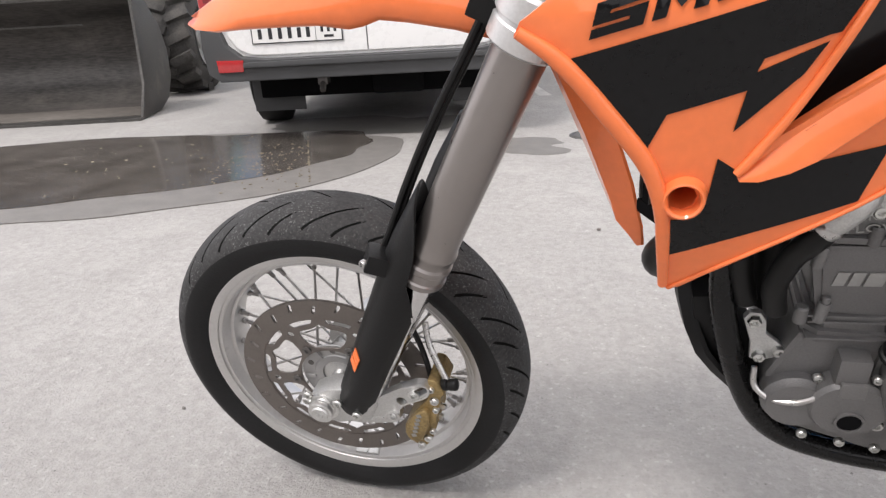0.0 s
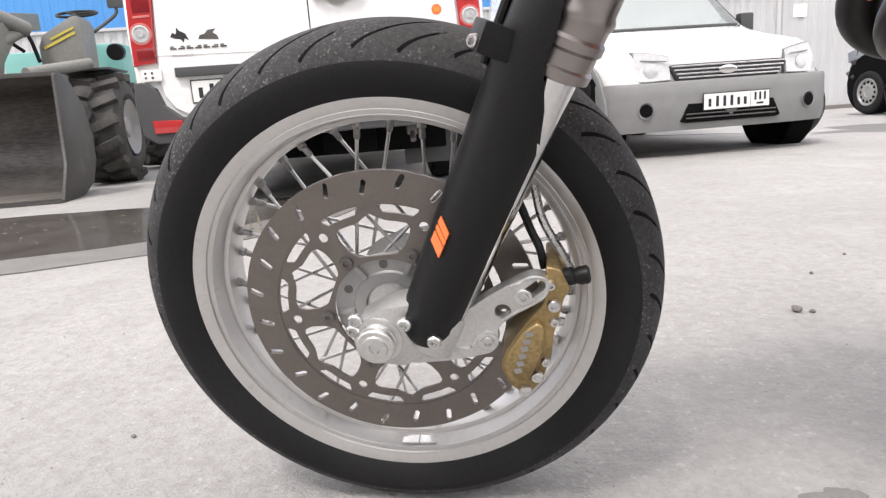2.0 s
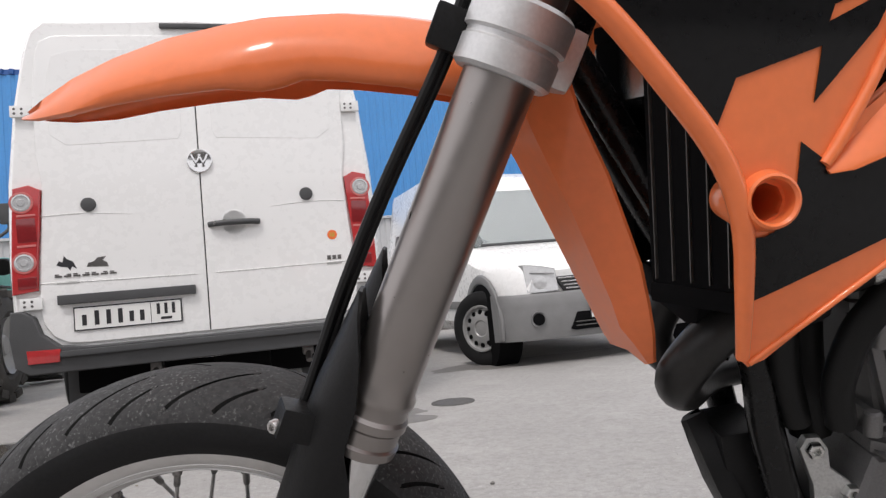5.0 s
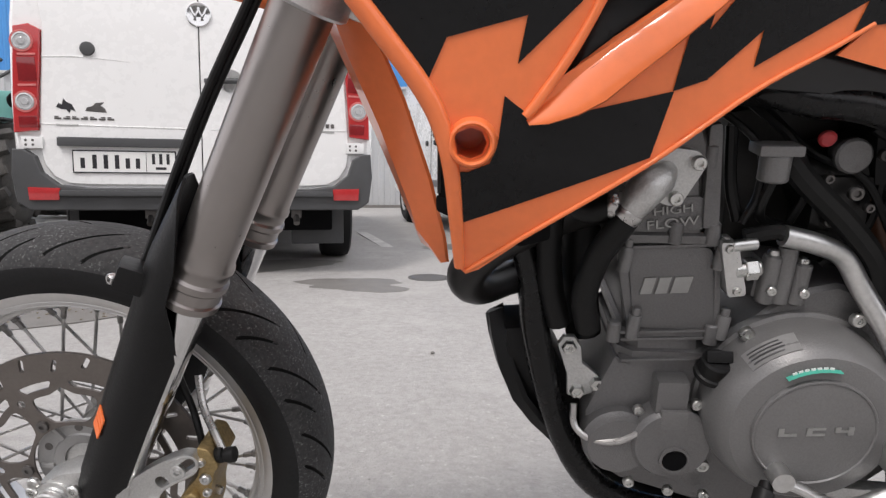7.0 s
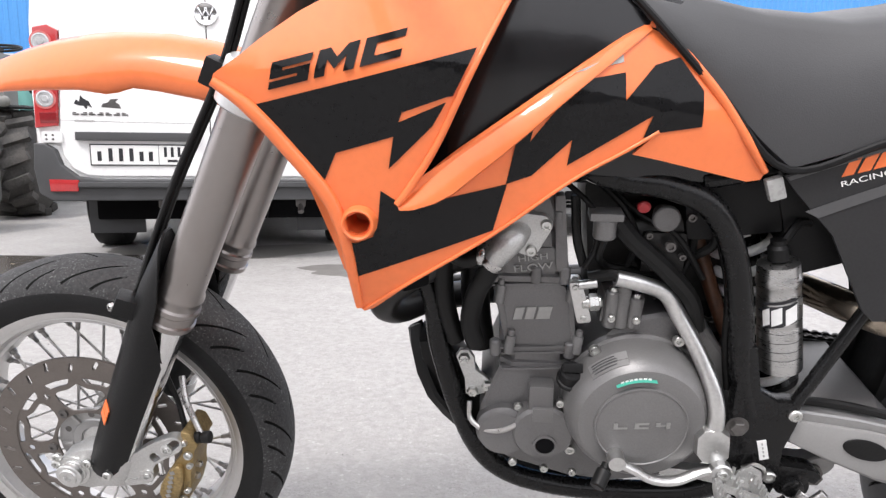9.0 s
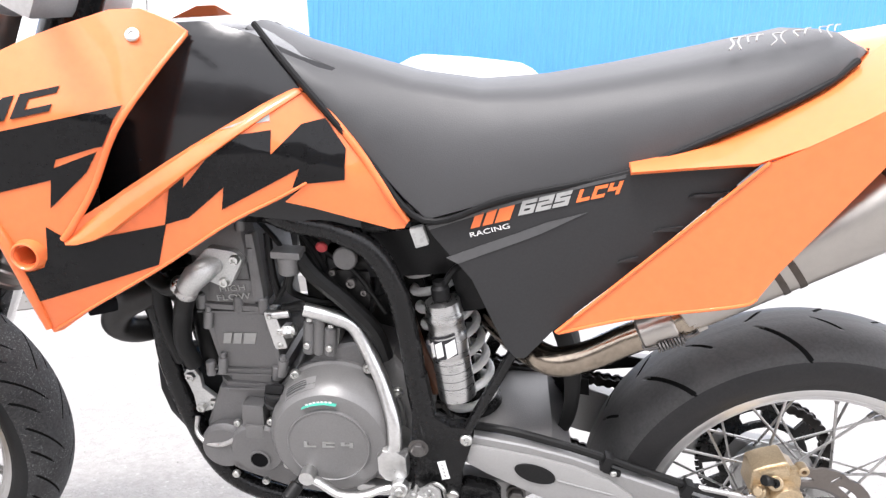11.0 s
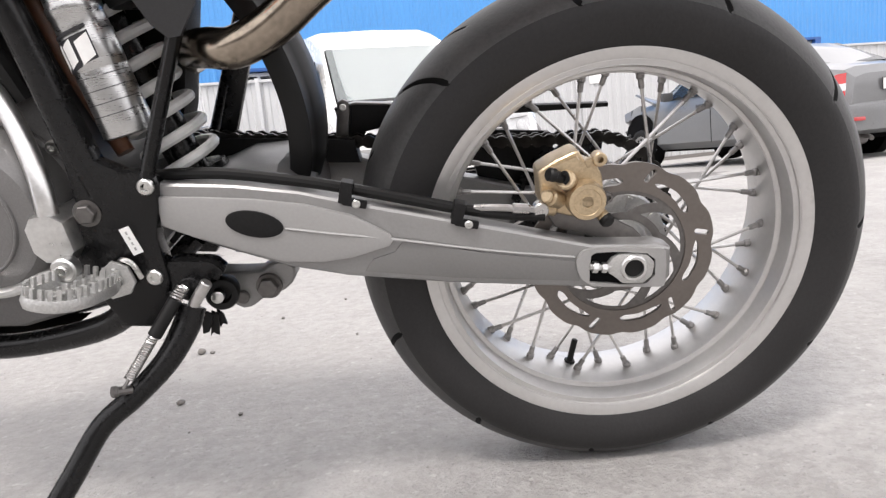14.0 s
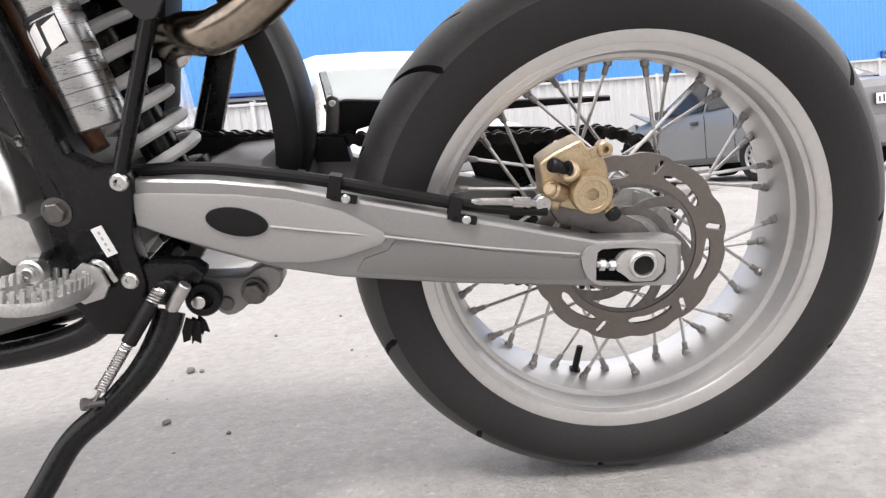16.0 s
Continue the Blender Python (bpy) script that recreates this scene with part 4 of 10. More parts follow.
def rear_wheel():
    bm = bmesh.new()
    w = 0.0690
    ring_lathe(bm, [(-w, 0.2300), (-w + 0.002, 0.2328), (-w + 0.005, 0.2322), (-w + 0.007, 0.221), (-0.045, 0.2165), (-0.018, 0.206), (0.018, 0.206), (0.045, 0.2165),
                    (w - 0.007, 0.221), (w - 0.005, 0.2322), (w - 0.002, 0.2328), (w, 0.2300), (w - 0.001, 0.224), (w - 0.004, 0.2175), (0.061, 0.2160), (0.0600, 0.2110), (0.054, 0.2095), (0.038, 0.2065), (0.0365, 0.2015), (0.018, 0.1975),
                    (-0.018, 0.1975), (-0.0365, 0.2015), (-0.038, 0.2065), (-0.054, 0.2095), (-0.0600, 0.2110), (-0.061, 0.2160), (-w + 0.004, 0.2175), (-w + 0.001, 0.224)], 120)
    wheel = part("rear_wheel", bm, RIM_ALU, bike, "spoked rear wheel with a wide bare aluminium rim")
    wheel.matrix_local = pose(RX, 0, RZ)
    rim_beads(wheel, ((-0.0640, 0.2166), (-0.0600, 0.2104), (-0.0380, 0.2060), (-0.0365, 0.2010)))
    part("tyre", tyre_mesh([(-0.062, 0.222), (-0.070, 0.232), (-0.0765, 0.245), (-0.0795, 0.259), (-0.077, 0.274), (-0.066, 0.2895), (-0.046, 0.3020), (-0.023, 0.3090), (0, 0.3108)], rear_grooves, 880, 90, rear_skew),
         [RUBBER_R, TREAD_R, GROOVE], wheel, "wide road tyre with long curved grooves", 60)
    spokes(wheel, 0.058, 0.034, 0.1965, 0.010, 66, 2)
    bm = bmesh.new()
    lathe(bm, (0, -0.070, 0), (0, 1, 0), [(0, 0.030), (0.004, 0.036), (0.018, 0.040), (0.022, 0.062), (0.036, 0.064), (0.040, 0.046), (0.060, 0.036), (0.085, 0.036), (0.100, 0.048), (0.104, 0.066), (0.116, 0.064), (0.122, 0.040), (0.150, 0.036)], 40)
    hub = part("hub", bm, CAST, wheel, "cast aluminium hub")
    for i in range(10):
        t = radians(36 * i)
        bm = bmesh.new()
        box(bm, (math.cos(t) * 0.052, -0.046, math.sin(t) * 0.052), (0.016, 0.014, 0.006), Matrix.Rotation(-t, 4, "Y"), 0.0012)
        part("hub_rib", bm, CAST, hub)
    bm = bmesh.new()
    gaps = []
    for k in range(6):
        t0 = -110 + 60 * k
        gaps.append(capsule(math.cos(radians(t0)) * 0.0945, math.sin(radians(t0)) * 0.0945, 0.0175, 0.0060, t0 - 24))
        gaps.append(rounded(on_polar([(-42, 0.0850), (-38, 0.0905), (-24, 0.0925), (-10, 0.0905), (-5, 0.0870), (-10, 0.0845), (-26, 0.0840), (-37, 0.0815)], t0), 3, 0.35))
    pierced(bm, ring_at(0.1078, 240, lambda t: -0.0032 * (0.5 + 0.5 * math.cos(12 * t)) ** 3), [ring_at(0.0745, 90)] + gaps, -0.0790, -0.0745)
    disc = part("brake_disc", bm, DISC, wheel, "wave-edged steel brake disc")
    bm = bmesh.new()
    polar(bm, 0.040, 0.0760, 24, 360, -0.0775, -0.0755, lambda i, j: 6 <= i <= 19 and 10 <= (j % 60) <= 50, twist=-0.9)
    part("disc_carrier", bm, NIPPLE, disc)
    bm = bmesh.new()
    polar(bm, 0.062, 0.110, 8, 192, 0.078, 0.084, lambda i, j: (2 <= i <= 5 and 6 <= (j % 24) <= 17) or (i == 7 and (j % 4) in (0, 1)))
    part("sprocket", bm, BLACK_FR, wheel, "black drilled rear sprocket")
    bm = bmesh.new()
    t = radians(-104)
    c = Vector((math.cos(t), 0, math.sin(t)))
    cyl(bm, c * 0.199 + Vector((0, 0.008, 0)), c * 0.162 + Vector((0, 0.008, 0)), 0.0042, 10, 0.001)
    cyl(bm, c * 0.199 + Vector((0, 0.008, 0)), c * 0.194 + Vector((0, 0.008, 0)), 0.0075, 6)
    part("valve", bm, HOSE, wheel)
    return wheel


front_wheel()
rear_wheel()

# ---- front fork ----
FA = Vector((0.4437, 0, 0.8962))


def fork_at(s, y):
    return Vector((0.2005, y, 0.565)) + FA * s


for y, side in ((-0.100, "left"), (0.100, "right")):
    bm = bmesh.new()
    lathe(bm, fork_at(-0.036, y), FA, [(0, 0.0265), (0.002, 0.0315), (0.010, 0.0325), (0.012, 0.0300), (0.024, 0.0300), (0.027, 0.0325), (0.034, 0.0325), (0.037, 0.0300), (0.046, 0.0300), (0.049, 0.0320),
                                       (0.054, 0.0320), (0.058, 0.0296), (0.075, 0.0293), (0.330, 0.0293), (0.331, 0.0280), (0.52, 0.0280)], 40)
    part("fork_tube", bm, FORK, bike, "grey anodised upper fork tube with a ringed lower end")
    bm = bmesh.new()
    cyl(bm, fork_at(-0.305, y), fork_at(-0.030, y), 0.0238, 28)
    part("fork_slider", bm, CHROME, bike, "polished fork slider")
    bm = bmesh.new()
    lathe(bm, fork_at(0.285, y), FA, [(0, 0.036), (0.003, 0.0395), (0.022, 0.0395), (0.024, 0.0375), (0.028, 0.0375), (0.030, 0.0410), (0.052, 0.0410), (0.056, 0.037)], 36)
    part("fork_clamp", bm, FORK_LT, bike, "silver fork clamp ring")
    # plastic guard over the slider, open at the back
    rings = []
    nrm = Vector((-0.8962, 0, 0.4437))
    for s, a, off, span in ((-0.326, 0.022, 0.020, 0.9), (-0.318, 0.0285, 0.021, 1.0), (-0.300, 0.0318, 0.022, 1.0), (-0.20, 0.0335, 0.0245, 1.0), (-0.10, 0.0352, 0.0265, 1.0), (-0.06, 0.0362, 0.0270, 0.8), (-0.03, 0.0375, 0.0270, 0.64), (0.01, 0.0390, 0.0250, 0.58), (0.045, 0.0390, 0.022, 0.45), (0.075, 0.0385, 0.020, 0.26), (0.092, 0.0380, 0.019, 0.1)):
        outer, inner = [], []
        for i in range(17):
            t = math.pi * (-0.5 + i / 16) * 1.72 * span
            d = nrm * math.cos(t) * a + Vector((0, math.sin(t) * a * 1.02, 0))
            c = fork_at(s, y) + nrm * (off - 0.012)
            outer.append(c + d)
            inner.append(c + d * 0.92)
        rings.append(outer + inner[::-1])
    bm = bmesh.new()
    loft(bm, rings)
    part("fork_guard", bm, BLACK_PL, bike, "black plastic fork guard", 50)

# axle foot and leading axle clamp
for y, sgn in ((-0.100, -1), (0.100, 1)):
    bm = bmesh.new()
    lathe(bm, fork_at(-0.335, y), FA, [(0, 0.020), (0.006, 0.0265), (0.045, 0.0265), (0.052, 0.0245)], 28)
    plate(bm, [(FX - 0.026, FZ - 0.012), (FX - 0.018, FZ + 0.020), (FX + 0.012, FZ + 0.036), (FX + 0.058, FZ + 0.044), (FX + 0.075, FZ + 0.010), (FX + 0.060, FZ - 0.022), (FX + 0.020, FZ - 0.034), (FX - 0.012, FZ - 0.030)], y - 0.019, y + 0.019, 0.006)
    part("axle_clamp", bm, CAST, bike, "cast aluminium axle clamp")
bm = bmesh.new()
cyl(bm, (FX, -0.085, FZ), (FX, 0.118, FZ), 0.0125, 20)
part("front_axle", bm, CHROME, bike)
bm = bmesh.new()
lathe(bm, (FX, -0.118, FZ), (0, -1, 0), [(0, 0.0245), (0.003, 0.0250), (0.004, 0.0215)], 30)
lathe(bm, (FX, -0.122, FZ), (0, -1, 0), [(0, 0.0200), (0.003, 0.0200), (0.004, 0.0185), (0.006, 0.0185), (0.007, 0.0200), (0.011, 0.0198), (0.0125, 0.018), (0.0125, 0.0135), (0.0150, 0.0125), (0.0150, 0.006), (0.0105, 0.005)], 28)
part("axle_nut", bm, ALU, bike, "round ringed aluminium axle end")
bolts("pinch_bolt", [(FX - 0.020, -0.119, FZ + 0.024), (FX - 0.024, -0.119, FZ + 0.012), (0.036, -0.128, 0.309), (0.064, -0.130, 0.290)], (0, -1, 0), bike, 0.0072, 0.006)
bm = bmesh.new()
bolt(bm, (0.127, -0.128, 0.568), (-0.5, -0.85, 0.1), 0.0058, 0.006)
part("guard_bolt", bm, STEEL, bike)
bm = bmesh.new()
box(bm, (0.139, -0.116, 0.566), (0.030, 0.036, 0.026), pose(0, 0, 0, 0, 26, 20), 0.004)
part("hose_clamp", bm, BLACK_PL, bike)
# orange badge shape on the guard
bw = (Vector((-0.8962, 0, 0.4437)) * 0.62 + Vector((0, -0.785, 0))).normalized()
bt = FA.cross(bw)
base = fork_at(-0.204, -0.100) + Vector((-0.8962, 0, 0.4437)) * 0.0125 + bw * 0.0348
for u0, u1 in ((-0.0160, -0.0095), (-0.0080, -0.0030), (-0.0010, 0.0100)):
    outline = [(u0 + 0.005, 0.0080), (u1 + 0.005, 0.0080), (u1 - 0.004, -0.0080), (u0 - 0.004, -0.0080)]
    bm = bmesh.new()
    plate(bm, outline, -0.0008, 0.0008)
    bm.transform(Matrix(((-FA.x, bw.x, bt.x, base.x), (-FA.y, bw.y, bt.y, base.y), (-FA.z, bw.z, bt.z, base.z), (0, 0, 0, 1))))
    part("badge", bm, ORANGE_DEC, bike, "small orange badge")

# brake caliper and its hanger
bm = bmesh.new()
eye = capsule(0.1590, 0.3330, 0.0330, 0.0125, 38, 5)
ring = [(0.1310 + math.cos(t) * 0.0082, 0.3120 + math.sin(t) * 0.0082) for t in (2 * math.pi * i / 16 for i in range(16))]
pierced(bm, rounded([(0.010, 0.268), (0.030, 0.252), (0.0708, 0.2550), (0.0971, 0.2600), (0.1165, 0.2645), (0.1250, 0.2744), (0.1246, 0.2917), (0.1320, 0.3005), (0.1443, 0.3090), (0.1628, 0.3190), (0.1740, 0.3290), (0.1770, 0.3430), (0.1700, 0.3500), (0.1580, 0.3500), (0.1400, 0.3420), (0.1196, 0.3305), (0.0923, 0.3110), (0.0754, 0.2990), (0.040, 0.2790)], 2, 0.25), [eye, ring], -0.1140, -0.1000)
bracket = part("caliper_bracket", bm, CAST, bike, "cast aluminium caliper bracket")
for line in ([(0.1300, 0.3020), (0.1440, 0.3110), (0.1620, 0.3210), (0.1725, 0.3300), (0.1752, 0.3425), (0.1690, 0.3485), (0.1585, 0.3485), (0.1400, 0.3400)], [(0.0500, 0.2640), (0.0740, 0.2650), (0.0850, 0.2700), (0.0980, 0.2720), (0.1060, 0.2860)]):
    bm = bmesh.new()
    tube(bm, [(x, -0.1140, z) for x, z in line], 0.0018, 6)
    part("bracket_rim", bm, ALU, bracket)
for x, z, r in ((0.1517, 0.3280, 0.0085), (0.1140, 0.2785, 0.0105)):
    bm = bmesh.new()
    lathe(bm, (x, -0.1120, z), (0, -1, 0), [(0, r), (0.004, r), (0.0045, r * 0.92), (0.0045, r * 0.62), (0.003, r * 0.60), (0.007, r * 0.58), (0.007, r * 0.36), (0.003, r * 0.34)], 18)
    part("caliper_bolt", bm, ALU, bracket)
bm = bmesh.new()
plate(bm, rounded([(0.1735, 0.3560), (0.1870, 0.3530), (0.1965, 0.3300), (0.1900, 0.3220), (0.1868, 0.3090), (0.1780, 0.2780), (0.1763, 0.2573), (0.1646, 0.2240), (0.1490, 0.2065), (0.1330, 0.2190), (0.1245, 0.2400), (0.1262, 0.2540), (0.1423, 0.2800), (0.1578, 0.3020), (0.1690, 0.3150), (0.1745, 0.3320)], 2, 0.2), -0.1080, -0.0500, 0.006, 3)
cal = part("brake_caliper", bm, GOLD_DIRTY, bike, "gold four-piston brake caliper with road grime")
bm = bmesh.new()
plate(bm, rounded([(0.1630, 0.3000), (0.1705, 0.2940), (0.1680, 0.2660), (0.1547, 0.2350), (0.1450, 0.2270), (0.1340, 0.2300), (0.1270, 0.2460), (0.1335, 0.2650), (0.1471, 0.2870)], 3, 0.3), -0.1170, -0.1060, 0.005, 3)
part("caliper_cover", bm, GOLD_DIRTY, cal)
for i in range(6):
    bm = bmesh.new()
    box(bm, (0.1422 + 0.0026 * i, -0.1176, 0.2450 + 0.0086 * i), (0.0070, 0.0012, 0.0056), pose(0, 0, 0, 0, -16, 0), 0)
    part("raised_mark", bm, RAISED, cal)
for x, z, r in ((0.1776, 0.3375, 0.0052), (0.1800, 0.3150, 0.0068), (0.1800, 0.2965, 0.0050), (0.1700, 0.2500, 0.0050), (0.1605, 0.2320, 0.0066), (0.1480, 0.2145, 0.0066)):
    bm = bmesh.new()
    bolt(bm, (x, -0.1070, z), (0, -1, 0), r, 0.006)
    part("caliper_bolt", bm, ALU, cal)
for x, z in ((0.1835, 0.2870), (0.1765, 0.2650)):
    bm = bmesh.new()
    cyl(bm, (x - 0.008, -0.090, z), (x + 0.006, -0.092, z - 0.002), 0.0050, 10, 0.001)
    part("pad_pin", bm, STEEL, cal)
bm = bmesh.new()
cyl(bm, (0.1900, -0.096, 0.3380), (0.2010, -0.098, 0.3420), 0.0095, 14, 0.002)
lathe(bm, (0.1990, -0.098, 0.3400), (1, 0, 0.15), [(0, 0.0065), (0.006, 0.0090), (0.014, 0.0090), (0.016, 0.006)], 12)
part("banjo_fitting", bm, HOSE, cal)
bm = bmesh.new()
tube(bm, [(0.150, -0.080, 0.560), (0.146, -0.070, 0.500), (0.142, -0.066, 0.440), (0.158, -0.072, 0.385), (0.168, -0.084, 0.365), (0.1720, -0.088, 0.345)], 0.0042, 8)
part("brake_hose", bm, HOSE, bike)
bm = bmesh.new()
tube(bm, [(0.165, -0.060, 0.420), (0.172, -0.074, 0.390), (0.188, -0.088, 0.362), (0.1970, -0.094, 0.345)], 0.0045, 8)
part("brake_line", bm, STEEL, bike)
for dx, dy, r in ((0.0, 0.0, 0.0046), (0.0065, 0.0045, 0.0036)):
    bm = bmesh.new()
    tube(bm, [(0.130 + dx, -0.102 + dy, 0.545), (0.148 + dx, -0.094 + dy, 0.585), (0.182 + dx, -0.088 + dy, 0.660), (0.225 + dx, -0.088 + dy, 0.742), (0.292 + dx, -0.086 + dy, 0.858), (0.330 + dx, -0.08 + dy, 0.95), (0.36 + dx, -0.07 + dy, 1.03)], r, 9)
    part("cable", bm, HOSE, bike)
bm = bmesh.new()
box(bm, (0.292, -0.090, 0.862), (0.028, 0.028, 0.034), pose(0, 0, 0, 0, 26, 0), 0.004)
part("cable_guide", bm, BLACK_PL, bike)
# lower triple clamp and steering head
bm = bmesh.new()
box(bm, (0.352, 0, 0.844), (0.085, 0.20, 0.050), pose(0, 0, 0, 0, 26.3, 0), 0.010)
part("lower_clamp", bm, FORK_LT, bike)
bm = bmesh.new()
cyl(bm, (0.365, 0, 0.820), (0.465, 0, 1.030), 0.034, 24, 0.003)
part("steering_head", bm, BLACK_FR, bike)
bm = bmesh.new()
box(bm, (0.432, 0, 1.020), (0.090, 0.23, 0.040), pose(0, 0, 0, 0, 26.3, 0), 0.010)
part("upper_clamp", bm, FORK_LT, bike)

# ---- front mudguard ----
bm = bmesh.new()
rings = []
XS = [-0.096, -0.075, -0.04, 0.0, 0.05, 0.10, 0.135, 0.150, 0.168, 0.20, 0.25, 0.30, 0.34]
for x in XS:
    low = lerp(x, [-0.10, -0.06, 0.02, 0.10, 0.142, 0.166, 0.23, 0.26, 0.34], [0.832, 0.826, 0.8355, 0.837, 0.831, 0.839, 0.831, 0.822, 0.800])
    top = lerp(x, [-0.10, -0.06, -0.03, 0.03, 0.083, 0.135, 0.21, 0.274, 0.34], [0.838, 0.858, 0.872, 0.890, 0.899, 0.902, 0.899, 0.888, 0.870])
    half = lerp(x, [-0.10, -0.08, -0.03, 0.05, 0.13, 0.168, 0.25, 0.34], [0.012, 0.030, 0.050, 0.062, 0.066, 0.058, 0.056, 0.056])
    mid = low + (top - low) * lerp(x, [-0.1, 0.09, 0.15, 0.26], [0.3, 0.30, 0.48, 0.40])
    shape = [(-half, low), (-half - 0.004, low + 0.25 * (mid - low)), (-half - 0.002, mid), (-half + 0.012, mid + 0.35 * (top - mid)), (-half * 0.55, mid + 0.82 * (top - mid)), (0, top)]
    shape += [(-y, z) for y, z in reversed(shape[:-1])]
    inner = [(y * 0.93, z - 0.004 if abs(y) < half * 0.9 else z) for y, z in reversed(shape)]
    rings.append([(x, y, z) for y, z in shape + inner])
loft(bm, rings)
part("front_mudguard", bm, ORANGE, bike, "long pointed orange plastic front mudguard", 62)


# ---- tank shrouds ----
def shroud_y(x, z):
    return lerp(x, [0.35, 0.40, 0.48, 0.63, 0.80, 0.93], [-0.226, -0.221, -0.209, -0.175, -0.130, -0.119]) + max(0.0, z - 0.885) * 0.62 + max(0.0, min(z, 0.885) - lerp(x, [0.62, 0.74, 0.84, 0.93], [0.838, 0.846, 0.826, 0.800])) * lerp(x, [0.60, 0.66, 0.93], [0.0, 0.42, 0.42]) + max(0.0, 0.70 - z) * lerp(x, [0.46, 0.54, 0.62], [0.25, 0.18, 0.05])


SHROUD = [(0.342, 0.869), (0.347, 0.879), (0.371, 0.895), (0.391, 0.911), (0.425, 0.934), (0.456, 0.950), (0.490, 0.968), (0.520, 0.981), (0.568, 0.999), (0.600, 1.001), (0.635, 0.986), (0.649, 0.976),
          (0.621, 0.925), (0.593, 0.872), (0.541, 0.768), (0.600, 0.806), (0.665, 0.848), (0.740, 0.895), (0.781, 0.918), (0.798, 0.912), (0.864, 0.840), (0.921, 0.761), (0.916, 0.752), (0.901, 0.750), (0.770, 0.783),
          (0.799, 0.808), (0.761, 0.785), (0.703, 0.755), (0.620, 0.699), (0.532, 0.645), (0.485, 0.610), (0.474, 0.606), (0.467, 0.614), (0.465, 0.670), (0.4605, 0.710), (0.468, 0.7135), (0.477, 0.710), (0.486, 0.7135), (0.4895, 0.722), (0.486, 0.7305), (0.477, 0.734), (0.468, 0.7305), (0.4575, 0.728), (0.447, 0.752), (0.412, 0.801), (0.375, 0.845)]


def shroud(parent, label):
    bm = bmesh.new()
    panel(bm, SHROUD, shroud_y, 0.004, 0.018)
    sh = part("shroud", bm, ORANGE, parent, label, 40)
    # rolled edges and the raised fin
    for pts, radii in (([(0.345, 0.872), (0.378, 0.846), (0.415, 0.800), (0.447, 0.754), (0.461, 0.712), (0.466, 0.660), (0.469, 0.614)], [0.005, 0.0075, 0.008, 0.008, 0.007, 0.006, 0.0045]),
                       ([(0.649, 0.974), (0.621, 0.925), (0.593, 0.872), (0.560, 0.803), (0.530, 0.756), (0.518, 0.741)], [0.003, 0.0033, 0.0036, 0.0038, 0.0045, 0.0040]),
                       ([(0.783, 0.917), (0.798, 0.911), (0.832, 0.876), (0.864, 0.840), (0.898, 0.793), (0.920, 0.761)], [0.004, 0.005, 0.005, 0.005, 0.005, 0.004]),
                       ([(0.474, 0.609), (0.532, 0.647), (0.620, 0.701), (0.703, 0.757), (0.761, 0.787), (0.797, 0.807)], [0.0022] * 6)):
        bm = bmesh.new()
        tube(bm, [(x, shroud_y(x, z) - 0.001, z) for x, z in pts], 0.01, 12, 6, radii=radii)
        part("rolled_edge", bm, ORANGE, sh)
    # sloping raised fin below the tank opening
    bm = bmesh.new()
    rings = []
    for x, z, w in ((0.518, 0.740, 0.006), (0.528, 0.748, 0.014), (0.545, 0.763, 0.024), (0.562, 0.777, 0.029), (0.586, 0.795, 0.028), (0.610, 0.811, 0.026), (0.638, 0.830, 0.023), (0.665, 0.848, 0.020), (0.703, 0.872, 0.016), (0.740, 0.895, 0.013), (0.781, 0.918, 0.009)):
        e, q = Vector((x, 0, z)), Vector((0.55, 0, -0.83))
        y0 = shroud_y(x, z)
        row = []
        for k, dy in ((-0.12, 0.012), (-0.05, 0.004), (0.10, -0.0005), (0.5, -0.0055), (0.86, -0.0095), (0.97, -0.0095), (1.03, -0.007), (1.06, 0.003), (0.4, 0.012)):
            p = e + q * (w * k)
            row.append((p.x, y0 + dy * min(1.0, w / 0.016), p.z))
        rings.append(row)
    loft(bm, rings)
    part("raised_fin", bm, ORANGE, sh, "", 50)
    bm = bmesh.new()
    c = Vector((0.477, shroud_y(0.477, 0.722), 0.722))
    lathe(bm, c + Vector((0, 0.014, 0)), (0.05, -1, 0.05), [(-0.034, 0.0150), (0, 0.0215), (0.010, 0.0205), (0.020, 0.0185), (0.024, 0.0172), (0.025, 0.0155), (0.023, 0.0138), (-0.032, 0.0115)], 32)
    part("mounting_boss", bm, ORANGE, sh)
    for outline, m in (
            ([(0.379, 0.848), (0.600, 0.899), (0.577, 0.853), (0.570, 0.852), (0.526, 0.838), (0.522, 0.828), (0.570, 0.847), (0.556, 0.823), (0.511, 0.780), (0.517, 0.814), (0.459, 0.799), (0.441, 0.760), (0.418, 0.803)], BLACK_DEC),
            ([(0.502, 0.757), (0.528, 0.737), (0.634, 0.758), (0.620, 0.706), (0.472, 0.656), (0.4655, 0.700), (0.476, 0.700), (0.492, 0.706), (0.498, 0.722)], BLACK_DEC),
            ([(0.646, 0.822), (0.665, 0.840), (0.657, 0.803), (0.706, 0.863), (0.756, 0.870), (0.757, 0.842), (0.789, 0.876), (0.816, 0.883), (0.843, 0.849), (0.843, 0.812), (0.798, 0.806), (0.780, 0.801), (0.789, 0.825), (0.698, 0.775), (0.702, 0.803), (0.660, 0.766), (0.633, 0.758)], BLACK_DEC),
            ([(0.566, 0.776), (0.588, 0.768), (0.591, 0.794)], BLACK_DEC),
            ([(0.700, 0.871), (0.752, 0.890), (0.754, 0.880)], GREY_DEC)):
        bm = bmesh.new()
        panel(bm, outline, shroud_y, 0.0004, 0.018, 0.0012)
